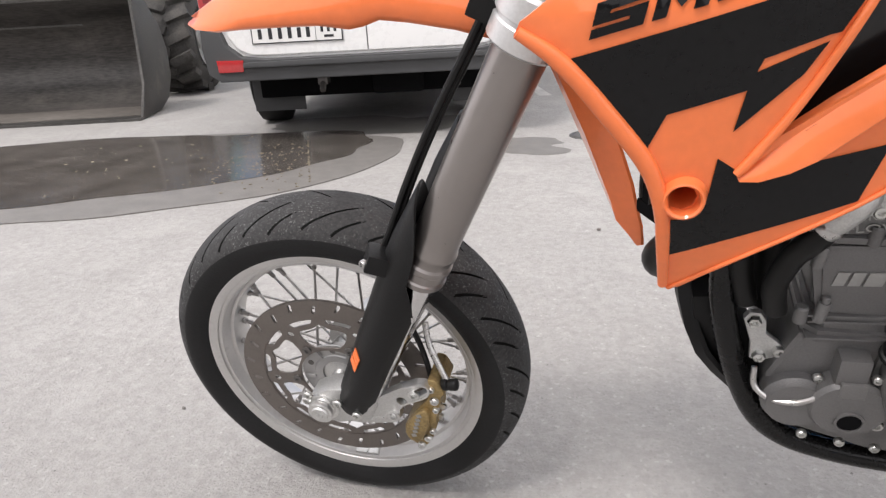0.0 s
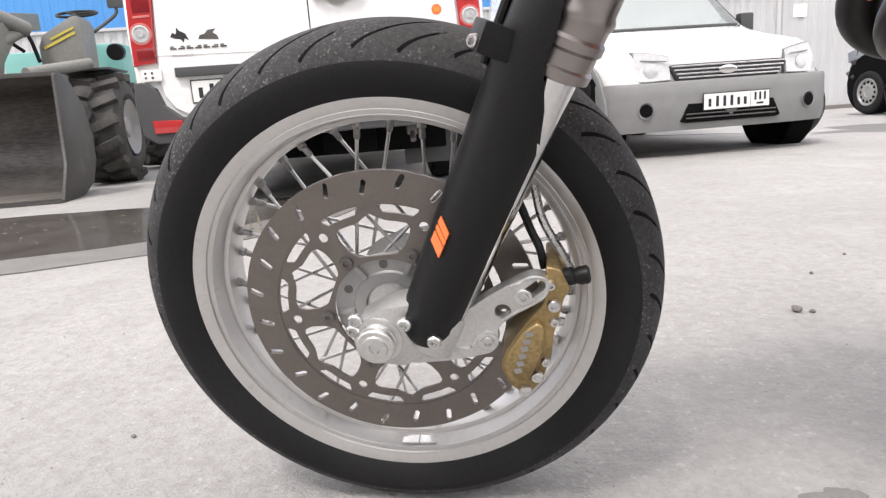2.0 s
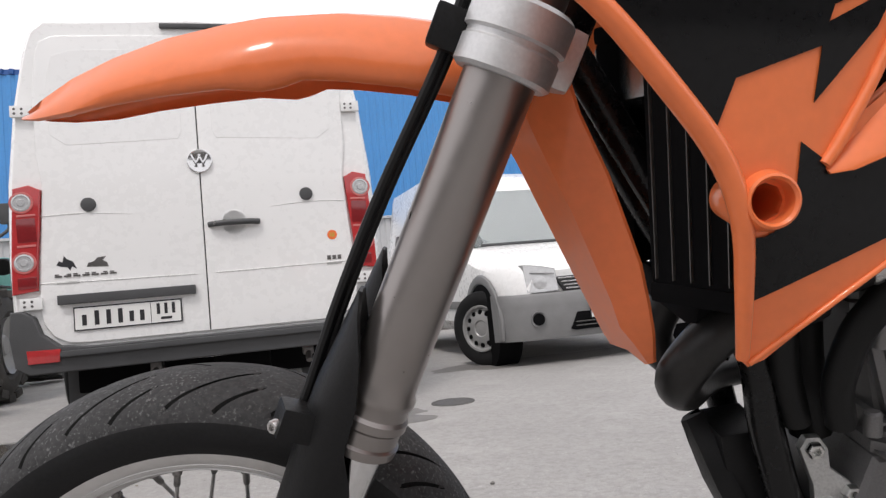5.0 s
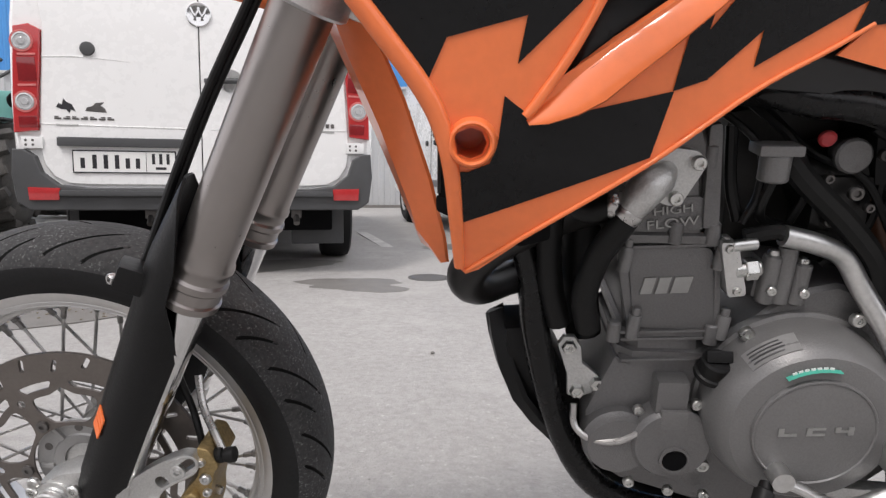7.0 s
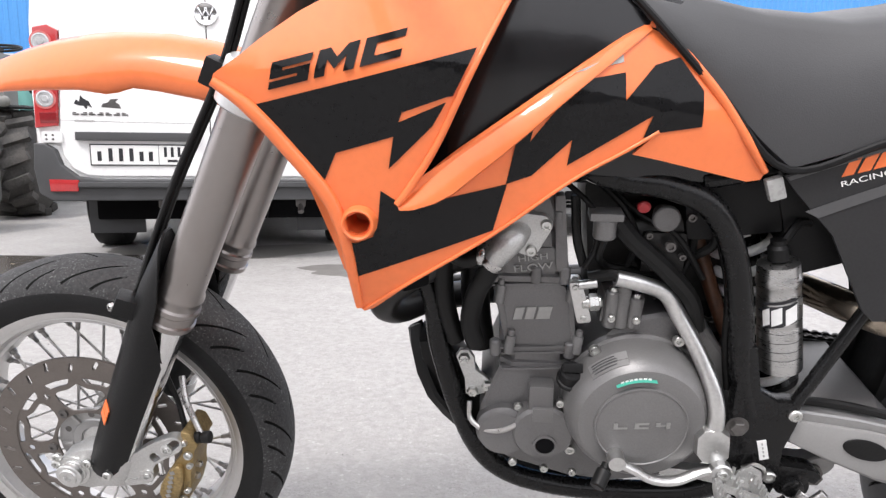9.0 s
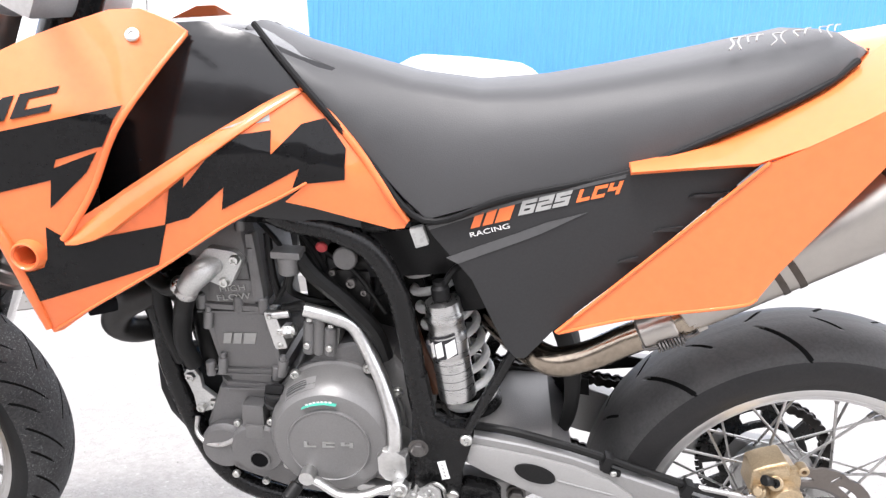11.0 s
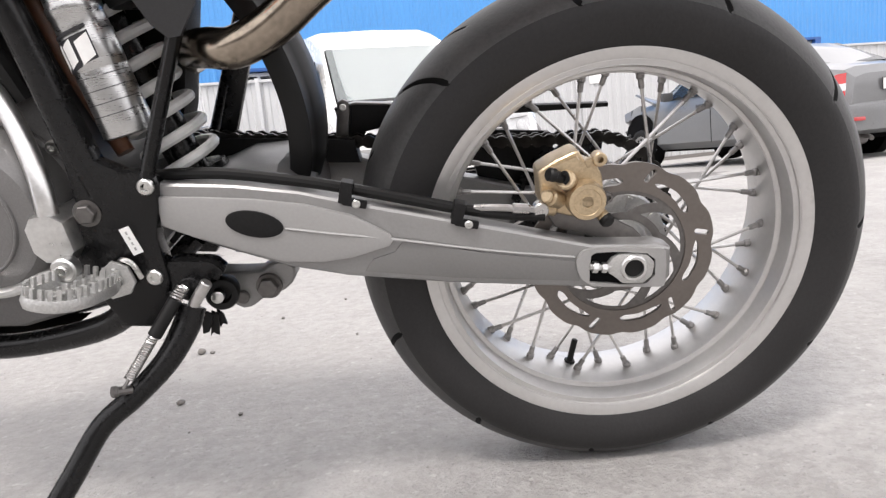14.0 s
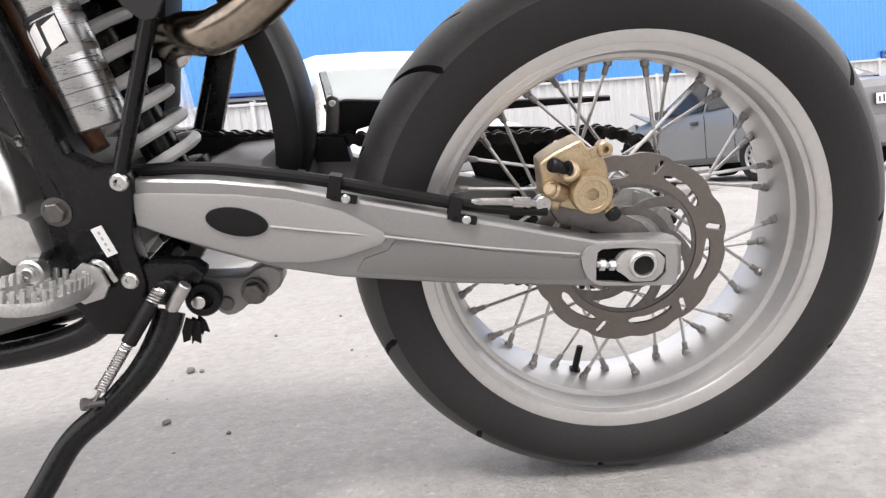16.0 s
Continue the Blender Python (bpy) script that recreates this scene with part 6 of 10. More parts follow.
# ---- frame ----
for sg in (-1, 1):
    bm = bmesh.new()
    tube(bm, [(0.40, 0.02 * sg, 0.84), (0.47, 0.035 * sg, 0.70), (0.535, 0.05 * sg, 0.575), (0.548, 0.055 * sg, 0.49), (0.572, 0.055 * sg, 0.395), (0.605, 0.055 * sg, 0.315), (0.65, 0.055 * sg, 0.272), (0.72, 0.055 * sg, 0.252), (0.80, 0.06 * sg, 0.252), (0.90, 0.08 * sg, 0.275), (0.955, 0.10 * sg, 0.315)], 0.0155, 14)
    part("cradle_tube", bm, BLACK_FR, bike, "black painted frame tube")
    bm = bmesh.new()
    tube(bm, [(0.44, 0.03 * sg, 0.93), (0.60, 0.07 * sg, 0.83), (0.74, 0.095 * sg, 0.752), (0.82, 0.105 * sg, 0.738), (0.872, 0.11 * sg, 0.715), (0.905, 0.112 * sg, 0.660), (0.925, 0.114 * sg, 0.580), (0.938, 0.114 * sg, 0.500), (0.955, 0.115 * sg, 0.440)], 0.0152, 14)
    part("main_tube", bm, BLACK_FR, bike, "black painted frame tube")
    bm = bmesh.new()
    tube(bm, [(0.86, 0.10 * sg, 0.745), (1.0, 0.10 * sg, 0.775), (1.2, 0.10 * sg, 0.84), (1.45, 0.09 * sg, 0.93)], 0.012, 10)
    part("subframe_rail", bm, BLACK_FR, bike)
    bm = bmesh.new()
    plate(bm, [(0.926, 0.545), (0.948, 0.540), (0.962, 0.478), (0.985, 0.464), (1.006, 0.464), (1.017, 0.448), (1.013, 0.425), (1.004, 0.390), (1.006, 0.342), (1.000, 0.318), (0.977, 0.288), (0.945, 0.292), (0.922, 0.340), (0.915, 0.375), (0.930, 0.425), (0.930, 0.480)], (-0.128 if sg < 0 else 0.103), (-0.103 if sg < 0 else 0.128), 0.005)
    part("frame_plate", bm, BLACK_FR, bike, "black painted swingarm pivot plate")
    bm = bmesh.new()
    tube(bm, [(1.086, 0.113 * sg, 0.640), (1.065, 0.116 * sg, 0.588), (1.003, 0.121 * sg, 0.447)], 0.0105, 12, 3, 0.7)
    part("subframe_strut", bm, BLACK_FR, bike)
bolts("frame_bolt", [(1.007, -0.128, 0.447), (0.992, -0.127, 0.348)], (0, -1, 0), bike, 0.0088, 0.006)
bm = bmesh.new()
lathe(bm, (0.940, -0.127, 0.425), (0, -1, 0), [(0, 0.0145), (0.002, 0.0145)], 24)
lathe(bm, (0.940, -0.129, 0.425), (0, -1, 0), [(0, 0.0105), (0.006, 0.0105), (0.007, 0.009)], 6)
part("pivot_bolt", bm, NIPPLE, bike, "dark swingarm pivot bolt")
bm = bmesh.new()
box(bm, (0.9772, -0.1290, 0.391), (0.0115, 0.0010, 0.031), pose(0, 0, 0, 0, -16, 0), 0)
part("label", bm, WHITE_DEC, bike, "small white paper label")
for i in range(4):
    bm = bmesh.new()
    box(bm, (0.9772 + 0.0017 * (i - 1.5), -0.1297, 0.391 - 0.006 * (i - 1.5)), (0.002, 0.0004, 0.0035), pose(0, 0, 0, 0, -16, 0), 0)
    part("label_print", bm, GREY_DEC, bike)
# guard in front of the cradle
bm = bmesh.new()
rings = []
for x, y, z, w in ((0.504, 0.016, 0.482, 0.006), (0.508, 0.006, 0.462, 0.022), (0.518, -0.002, 0.428, 0.034), (0.534, -0.004, 0.392, 0.040), (0.556, -0.002, 0.362, 0.042), (0.580, 0.0, 0.338, 0.045), (0.602, 0.0, 0.300, 0.048), (0.645, 0.0, 0.262, 0.050), (0.72, 0.0, 0.238, 0.050), (0.80, 0.0, 0.236, 0.050)):
    rings.append([(x + 0.006, y - w, z), (x - 0.006, y - w * 0.8, z - 0.006), (x - 0.010, y, z - 0.009), (x - 0.006, y + w * 0.8, z - 0.006), (x + 0.006, y + w, z), (x + 0.011, y + w * 0.95, z + 0.003), (x - 0.002, y, z - 0.003), (x + 0.011, y - w * 0.95, z + 0.003)])
loft(bm, rings)
part("skid_plate", bm, BLACK_PL, bike, "black plastic engine guard")
bm = bmesh.new()
plate(bm, [(0.516, 0.476), (0.560, 0.480), (0.600, 0.400), (0.640, 0.310), (0.600, 0.312), (0.560, 0.362), (0.536, 0.396), (0.522, 0.430)], -0.030, 0.036, 0.004)
part("guard_web", bm, BLACK_PL, bike)
# ---- engine ----
bm = bmesh.new()
plate(bm, [(0.606, 0.400), (0.608, 0.352), (0.626, 0.328), (0.650, 0.312), (0.735, 0.286), (0.80, 0.280), (0.905, 0.300), (0.945, 0.340), (0.950, 0.420), (0.930, 0.500), (0.895, 0.545), (0.845, 0.560), (0.795, 0.548), (0.770, 0.520), (0.740, 0.480), (0.690, 0.470), (0.632, 0.468)], -0.078, 0.10, 0.012, 3)
engine = part("engine", bm, ENGINE, bike, "grey painted single-cylinder engine case")
bm = bmesh.new()
rings = []
for z, x0, x1, y0 in ((0.462, 0.634, 0.737, 0.080), (0.480, 0.634, 0.737, 0.082), (0.482, 0.640, 0.728, 0.078), (0.494, 0.639, 0.727, 0.078), (0.496, 0.634, 0.733, 0.083), (0.506, 0.633, 0.732, 0.083), (0.508, 0.638, 0.724, 0.079), (0.560, 0.630, 0.720, 0.079), (0.590, 0.626, 0.716, 0.079), (0.602, 0.624, 0.714, 0.079)):
    c = 0.014
    rings.append([(x0, -y0 + c, z), (x0 + c, -y0, z), (x1 - c, -y0, z), (x1, -y0 + c, z), (x1, y0 - c, z), (x1 - c, y0, z), (x0 + c, y0, z), (x0, y0 - c, z)])
loft(bm, rings)
part("cylinder", bm, ENGINE, engine, "", 25)
bm = bmesh.new()
rings = []
for z, x0, x1, y0 in ((0.602, 0.612, 0.722, 0.086), (0.610, 0.611, 0.721, 0.087), (0.612, 0.614, 0.714, 0.082), (0.680, 0.606, 0.704, 0.082), (0.684, 0.600, 0.708, 0.088), (0.700, 0.598, 0.706, 0.088), (0.735, 0.600, 0.696, 0.075), (0.748, 0.610, 0.690, 0.06)):
    c = 0.014
    rings.append([(x0, -y0 + c, z), (x0 + c, -y0, z), (x1 - c, -y0, z), (x1, -y0 + c, z), (x1, y0 - c, z), (x1 - c, y0, z), (x0 + c, y0, z), (x0, y0 - c, z)])
loft(bm, rings)
head = part("cylinder_head", bm, ENGINE, engine, "", 25)
lettering("lettering", "HIGH", 0.0085, facing(0.652, -0.0868, 0.6300, 8), RAISED, head, 0.0008, 0.0, 1.35)
lettering("lettering", "FLOW", 0.0095, facing(0.647, -0.0868, 0.6155, 8), RAISED, head, 0.0008, 0.0, 1.35)
# raised maker's badge, drawn as plain slanted bars
for k, (dx, w) in enumerate(((0.0, 0.012), (0.0150, 0.012), (0.030, 0.018))):
    bm = bmesh.new()
    plate(bm, [(0.648 + dx, 0.546 + dx * 0.06), (0.648 + dx + w, 0.546 + (dx + w) * 0.06), (0.6515 + dx + w, 0.564 + (dx + w) * 0.06), (0.6515 + dx, 0.564 + dx * 0.06)], -0.0848, -0.078, 0.0008)
    part("badge", bm, RAISED, engine)
for p in ((0.626, 0.505), (0.725, 0.505), (0.622, 0.614), (0.712, 0.614), (0.700, 0.690), (0.688, 0.735), (0.676, 0.614)):
    bm = bmesh.new()
    lathe(bm, (p[0], -0.083, p[1] - 0.012), (0, 0, 1), [(0, 0.0075), (0.020, 0.0075), (0.022, 0.0055)], 12)
    part("stud_boss", bm, ENGINE, engine)
# coolant elbow on the head
bm = bmesh.new()
plate(bm, rounded([(0.646, 0.701), (0.684, 0.697), (0.694, 0.684), (0.674, 0.645), (0.662, 0.643), (0.619, 0.661), (0.622, 0.674)], 3, 0.2), -0.100, -0.080, 0.003)
elbow = part("coolant_elbow", bm, CAST, engine, "bare cast aluminium coolant elbow")
bm = bmesh.new()
tube(bm, [(0.657, -0.096, 0.676), (0.647, -0.111, 0.673), (0.636, -0.119, 0.666), (0.627, -0.121, 0.654), (0.621, -0.119, 0.643)], 0.0155, 18, 6, radii=[0.011, 0.0160, 0.0172, 0.0155, 0.0132])
tube(bm, [(0.634, -0.120, 0.656), (0.618, -0.116, 0.650), (0.610, -0.112, 0.648)], 0.011, 14, 4)
part("elbow_bulb", bm, CAST, elbow)
for p, w, r in (((0.613, -0.114, 0.649), (-1, 0.2, -0.1), 0.0125), ((0.623, -0.1200, 0.646), (-0.55, 0.1, -0.83), 0.0140)):
    bm = bmesh.new()
    lathe(bm, p, w, [(0, r), (0.002, r + 0.0012), (0.008, r + 0.0012), (0.010, r)], 18)
    part("hose_clip", bm, STEEL, elbow)
bolts("elbow_bolt", [(0.684, -0.100, 0.686), (0.629, -0.100, 0.664), (0.667, -0.100, 0.652)], (0, -1, 0), elbow, 0.0070, 0.007)
# The thick second tube is added to fill the gap beside the cylinder.
for pts, r in (([(0.620, -0.119, 0.638), (0.611, -0.112, 0.618), (0.600, -0.100, 0.590), (0.592, -0.090, 0.545), (0.600, -0.080, 0.505)], 0.0130),
               ([(0.604, -0.020, 0.640), (0.596, -0.020, 0.590), (0.598, -0.020, 0.530), (0.606, -0.020, 0.470)], 0.0200),
               ([(0.606, -0.111, 0.647), (0.588, -0.105, 0.640), (0.566, -0.098, 0.648), (0.545, -0.090, 0.668)], 0.0120),
               ([(0.560, -0.070, 0.650), (0.556, -0.070, 0.600), (0.560, -0.066, 0.550), (0.572, -0.060, 0.500)], 0.0130)):
    bm = bmesh.new()
    tube(bm, pts, r, 12)
    part("coolant_hose", bm, HOSE, bike)
# intake-side block with sensor
bm = bmesh.new()
plate(bm, rounded([(0.716, 0.608), (0.733, 0.608), (0.749, 0.553), (0.730, 0.550)], 2, 0.15), -0.098, -0.070, 0.002)
inlet = part("inlet_block", bm, ALU, engine, "bare aluminium inlet block")
bm = bmesh.new()
cyl(bm, (0.734, -0.092, 0.577), (0.760, -0.092, 0.581), 0.0082, 14, 0.002)
cyl(bm, (0.744, -0.092, 0.5786), (0.756, -0.092, 0.5804), 0.0112, 6, 0.001)
part("sensor", bm, BOLT, inlet)
bm = bmesh.new()
cyl(bm, (0.728, -0.094, 0.603), (0.752, -0.092, 0.606), 0.0062, 12, 0.001)
part("inlet_stub", bm, ALU, inlet)
bolts("block_bolt", [(0.725, -0.098, 0.602), (0.738, -0.098, 0.558)], (0, -1, 0), engine, 0.0045, 0.004)
# ribs, joint lines and pads cast into cylinder and head
for outline, y0 in (([(0.632, 0.597), (0.716, 0.598), (0.729, 0.507), (0.646, 0.507)], -0.0825), ([(0.717, 0.592), (0.723, 0.592), (0.734, 0.508), (0.727, 0.508)], -0.0835), ([(0.621, 0.590), (0.632, 0.590), (0.650, 0.508), (0.640, 0.508)], -0.0805),
                    ([(0.636, 0.612), (0.704, 0.616), (0.700, 0.650), (0.634, 0.646)], -0.0850), ([(0.700, 0.618), (0.716, 0.620), (0.706, 0.720), (0.694, 0.718)], -0.0885)):
    bm = bmesh.new()
    plate(bm, rounded(outline, 2, 0.12), y0, -0.070, 0.002)
    part("cast_rib", bm, ENGINE, engine)
for z0, x0, x1 in ((0.4975, 0.634, 0.738), (0.5055, 0.632, 0.737), (0.5985, 0.615, 0.724), (0.4730, 0.636, 0.742)):
    bm = bmesh.new()
    box(bm, ((x0 + x1) / 2, -0.073, z0), (x1 - x0, 0.026, 0.0030), pose(0, 0, 0, 0, -3, 0), 0.001)
    part("joint_line", bm, ENGINE, engine)
for x, z in ((0.629, 0.590), (0.722, 0.594), (0.644, 0.516), (0.733, 0.518)):
    bm = bmesh.new()
    lathe(bm, (x, -0.085, z - 0.018), (0.10, 0, 1), [(0, 0.0070), (0.024, 0.0070), (0.026, 0.0060), (0.026, 0.0045), (0.033, 0.0045), (0.034, 0.0035)], 12)
    part("stud_nut", bm, ENGINE_LT, engine)
# clutch cover with its round cap
bm = bmesh.new()
lathe(bm, (0.8155, -0.072, 0.4300), (0, -1, 0), [(0, 0.1005), (0.012, 0.1005), (0.014, 0.0965), (0.036, 0.0950), (0.052, 0.0905), (0.063, 0.0845), (0.068, 0.0795), (0.070, 0.0720), (0.070, 0.001)], 72)
cover = part("clutch_cover", bm, ENGINE_LT, engine, "smooth grey clutch cover", 30)
bm = bmesh.new()
lathe(bm, (0.8150, -0.138, 0.4285), (0, -1, 0), [(0, 0.0600), (0.0055, 0.0598), (0.0075, 0.0588), (0.0080, 0.0575), (0.0066, 0.0562), (0.0070, 0.0545), (0.0078, 0.001)], 72)
cap = part("cover_cap", bm, ENGINE_LT, cover, "", 30)
block_letters("LC4", 0.7800, 0.4255, 0.0175, 0.0090, 0.0088, 4.0, 0.0, lambda x, z: -0.1458, 0.0012, RAISED, cap, 0.0012)
bm = bmesh.new()
tube(bm, [(0.8155 + math.cos(radians(a)) * 0.0690, -0.1426, 0.4300 + math.sin(radians(a)) * 0.0690) for a in (122, 112, 102, 92, 80)], 0.0058, 6, 3, 0.1)
part("sticker", bm, GREEN_DEC, cover, "green maker's sticker")
for i in range(7):
    a = radians(115 - 4.6 * i)
    bm = bmesh.new()
    box(bm, (0.8155 + math.cos(a) * 0.0690, -0.1434, 0.4300 + math.sin(a) * 0.0690), (0.0055, 0.0006, 0.0040), Matrix.Rotation(-a, 4, "Y"), 0)
    part("sticker_mark", bm, WHITE_DEC, cover)
def on_rim(bm, a0, a1, d0, d1, lift):
    """A thin sheet on the sloping rim of the cover, between two angles."""
    rings = []
    for i in range(9):
        a = radians(a0 + (a1 - a0) * i / 8)
        ring = []
        for d, up in ((d0, lift), (d1, lift), (d1, lift - 0.0008), (d0, lift - 0.0008)):
            r = lerp(d, [0.036, 0.052, 0.063, 0.068], [0.0950, 0.0905, 0.0845, 0.0795]) + up
            ring.append((0.8155 + math.cos(a) * r, -0.072 - d - up * 0.4, 0.4300 + math.sin(a) * r))
        rings.append(ring)
    loft(bm, rings)


bm = bmesh.new()
on_rim(bm, 137, 104, 0.040, 0.060, 0.0010)
part("warning_label", bm, SWING, cover, "grey printed warning label")
for d in (0.0435, 0.0475, 0.0515, 0.0555):
    bm = bmesh.new()
    on_rim(bm, 134, 112 + 300 * abs(d - 0.05), d, d + 0.0010, 0.0016)
    part("label_print", bm, DKGREY_DEC, cover)
bolts("cover_bolt", [(0.756, -0.092, 0.510), (0.862, -0.090, 0.528), (0.905, -0.088, 0.490), (0.735, -0.086, 0.345), (0.900, -0.086, 0.368)], (0, -1, 0), engine, 0.0078, 0.007)
# starter and pump housings
bm = bmesh.new()
lathe(bm, (0.640, -0.070, 0.373), (0, -1, 0), [(0, 0.038), (0.020, 0.038), (0.024, 0.035), (0.030, 0.033), (0.031, 0.001)], 36)
part("housing", bm, ENGINE, engine, "", 30)
bm = bmesh.new()
lathe(bm, (0.695, -0.070, 0.380), (0, -1, 0), [(0, 0.044), (0.030, 0.043), (0.036, 0.039), (0.037, 0.001)], 36)
box(bm, (0.690, -0.082, 0.430), (0.034, 0.040, 0.050), None, 0.006)
part("housing", bm, ENGINE, engine, "", 30)
bm = bmesh.new()
box(bm, (0.693, -0.104, 0.412), (0.028, 0.006, 0.022), None, 0.002)
part("machined_face", bm, ENGINE_LT, engine)
bm = bmesh.new()
lathe(bm, (0.698, -0.106, 0.364), (0, -1, 0), [(0, 0.0165), (0.004, 0.0165), (0.004, 0.0135), (-0.003, 0.013)], 24)
plug = part("inspection_plug", bm, ENGINE, engine)
bm = bmesh.new()
cyl(bm, (0.698, -0.1050, 0.364), (0.698, -0.1085, 0.364), 0.0130, 20)
part("plug_glass", bm, DARK_IN, plug)
bolts("case_bolt", [(0.607, -0.082, 0.376), (0.655, -0.096, 0.326), (0.700, -0.092, 0.314), (0.740, -0.090, 0.308), (0.716, -0.096, 0.428), (0.660, -0.085, 0.412), (0.795, -0.086, 0.332)], (0, -1, 0), engine, 0.0062, 0.006)
bm = bmesh.new()
lathe(bm, (0.727, -0.096, 0.464), (0.05, -0.40, 0.92), [(0, 0.0185), (0.006, 0.0185), (0.007, 0.0160), (0.022, 0.0155), (0.024, 0.0130)], 22)
box(bm, (0.728, -0.107, 0.490), (0.026, 0.007, 0.012), pose(0, 0, 0, -24, 0, 0), 0.002)
part("oil_cap", bm, BLACK_PL, engine, "black oil filler cap")
bm = bmesh.new()
box(bm, (0.790, -0.050, 0.560), (0.055, 0.05, 0.044), pose(0, 0, 0, 0, 6, 0), 0.008)
for dx, h in ((-0.014, 0.590), (0.016, 0.582), (0.0, 0.600)):
    cyl(bm, (0.788 + dx, -0.078, 0.538), (0.790 + dx, -0.078, h), 0.0095, 14, 0.002)
part("actuator", bm, ENGINE_LT, engine)
bolts("actuator_bolt", [(0.776, -0.078, 0.590), (0.806, -0.078, 0.582), (0.790, -0.078, 0.600)], (0, 0, 1), engine, 0.0058, 0.005)
bolts("actuator_screw", [(0.774, -0.090, 0.556), (0.806, -0.090, 0.554)], (0, -1, 0), engine, 0.0050, 0.004)
bm = bmesh.new()
tube(bm, [(0.742, -0.085, 0.610), (0.770, -0.088, 0.617), (0.779, -0.093, 0.614)], 0.008, 10)
part("hose_stub", bm, HOSE, bike)
bm = bmesh.new()
tube(bm, [(0.774, -0.094, 0.615), (0.806, -0.092, 0.607), (0.838, -0.086, 0.592), (0.858, -0.090, 0.563), (0.884, -0.108, 0.520), (0.903, -0.130, 0.475), (0.908, -0.140, 0.440), (0.903, -0.138, 0.405)], 0.0105, 14, 6)
part("oil_pipe", bm, ALU, bike, "bare aluminium oil pipe bent round the clutch cover")
bm = bmesh.new()
plate(bm, [(0.884, 0.420), (0.892, 0.432), (0.912, 0.434), (0.926, 0.424), (0.929, 0.392), (0.918, 0.378), (0.896, 0.382), (0.886, 0.394)], -0.152, -0.085, 0.007)
part("pipe_block", bm, ALU, bike, "bare aluminium pipe block")
# mounting bracket and thin silver line
bm = bmesh.new()
plate(bm, [(0.572, 0.476), (0.578, 0.486), (0.590, 0.486), (0.598, 0.474), (0.600, 0.455), (0.618, 0.440), (0.626, 0.428), (0.616, 0.418), (0.596, 0.410), (0.586, 0.414), (0.584, 0.440)], -0.066, -0.056, 0.003)
part("engine_bracket", bm, CAST, bike, "cast engine mounting bracket")
bolts("bracket_bolt", [(0.584, -0.066, 0.475), (0.596, -0.066, 0.421), (0.617, -0.066, 0.431)], (0, -1, 0), bike, 0.0082, 0.007, hexed=True)
bm = bmesh.new()
tube(bm, [(0.592, -0.076, 0.410), (0.594, -0.086, 0.388), (0.612, -0.096, 0.378), (0.640, -0.102, 0.382), (0.668, -0.100, 0.398), (0.678, -0.098, 0.402)], 0.0038, 8)
part("oil_line", bm, STEEL, bike)
# carburettor side: hoses, cables, throttle body
bm = bmesh.new()
cyl(bm, (0.80, -0.03, 0.655), (0.875, -0.03, 0.675), 0.034, 20, 0.004)
box(bm, (0.835, -0.045, 0.640), (0.055, 0.05, 0.055), None, 0.006)
part("carburettor", bm, HEADER, bike, "dark carburettor")
bm = bmesh.new()
cyl(bm, (0.830, -0.075, 0.690), (0.830, -0.085, 0.690), 0.017, 18, 0.002)
cyl(bm, (0.830, -0.055, 0.690), (0.830, -0.075, 0.690), 0.011, 14)
part("carburettor_wheel", bm, ENGINE, bike)
bm = bmesh.new()
cyl(bm, (0.800, -0.085, 0.708), (0.800, -0.092, 0.706), 0.008, 14, 0.002)
part("red_knob", bm, RED_PAINT, bike, "small red plastic knob")
bm = bmesh.new()
box(bm, (0.755, -0.092, 0.698), (0.040, 0.030, 0.010), None, 0.003)
cyl(bm, (0.755, -0.094, 0.668), (0.755, -0.094, 0.694), 0.014, 14, 0.002)
part("tap", bm, ENGINE_LT, bike, "grey metal fuel tap")
for pts, r in (([(0.768, -0.085, 0.690), (0.79, -0.09, 0.665), (0.835, -0.088, 0.625), (0.87, -0.085, 0.585), (0.885, -0.08, 0.54)], 0.012), ([(0.757, -0.09, 0.668), (0.752, -0.085, 0.640), (0.765, -0.07, 0.622), (0.80, -0.06, 0.612), (0.84, -0.04, 0.60)], 0.005),
               ([(0.72, -0.07, 0.715), (0.725, -0.075, 0.66), (0.735, -0.08, 0.625)], 0.006), ([(0.85, -0.07, 0.715), (0.885, -0.072, 0.690), (0.895, -0.07, 0.655), (0.87, -0.06, 0.630)], 0.006), ([(0.80, -0.05, 0.60), (0.84, -0.06, 0.585), (0.87, -0.07, 0.56)], 0.004)):
    bm = bmesh.new()
    tube(bm, pts, r, 9)
    part("hose", bm, HOSE, bike)
bm = bmesh.new()
tube(bm, [(0.872, -0.015, 0.690), (0.895, -0.02, 0.625), (0.925, -0.035, 0.545), (0.960, -0.05, 0.470)], 0.010, 12)
part("brown_pipe", bm, BROWN, bike, "brown pipe between the carburettor and the shock")
bm = bmesh.new()
box(bm, (0.93, 0.0, 0.715), (0.16, 0.15, 0.10), pose(0, 0, 0, 0, -8, 0), 0.02)
box(bm, (1.06, 0.0, 0.720), (0.20, 0.16, 0.16), pose(0, 0, 0, 0, -18, 0), 0.02)
part("airbox", bm, BLACK_PL, bike, "black plastic airbox behind the side panel")
bm = bmesh.new()
box(bm, (0.935, -0.118, 0.742), (0.018, 0.012, 0.026), pose(0, 0, 0, 0, -20, 0), 0.002)
part("connector", bm, GREY_DEC, bike)
# Dark box added behind the carburettor so no bright ground shows through.
bm = bmesh.new()
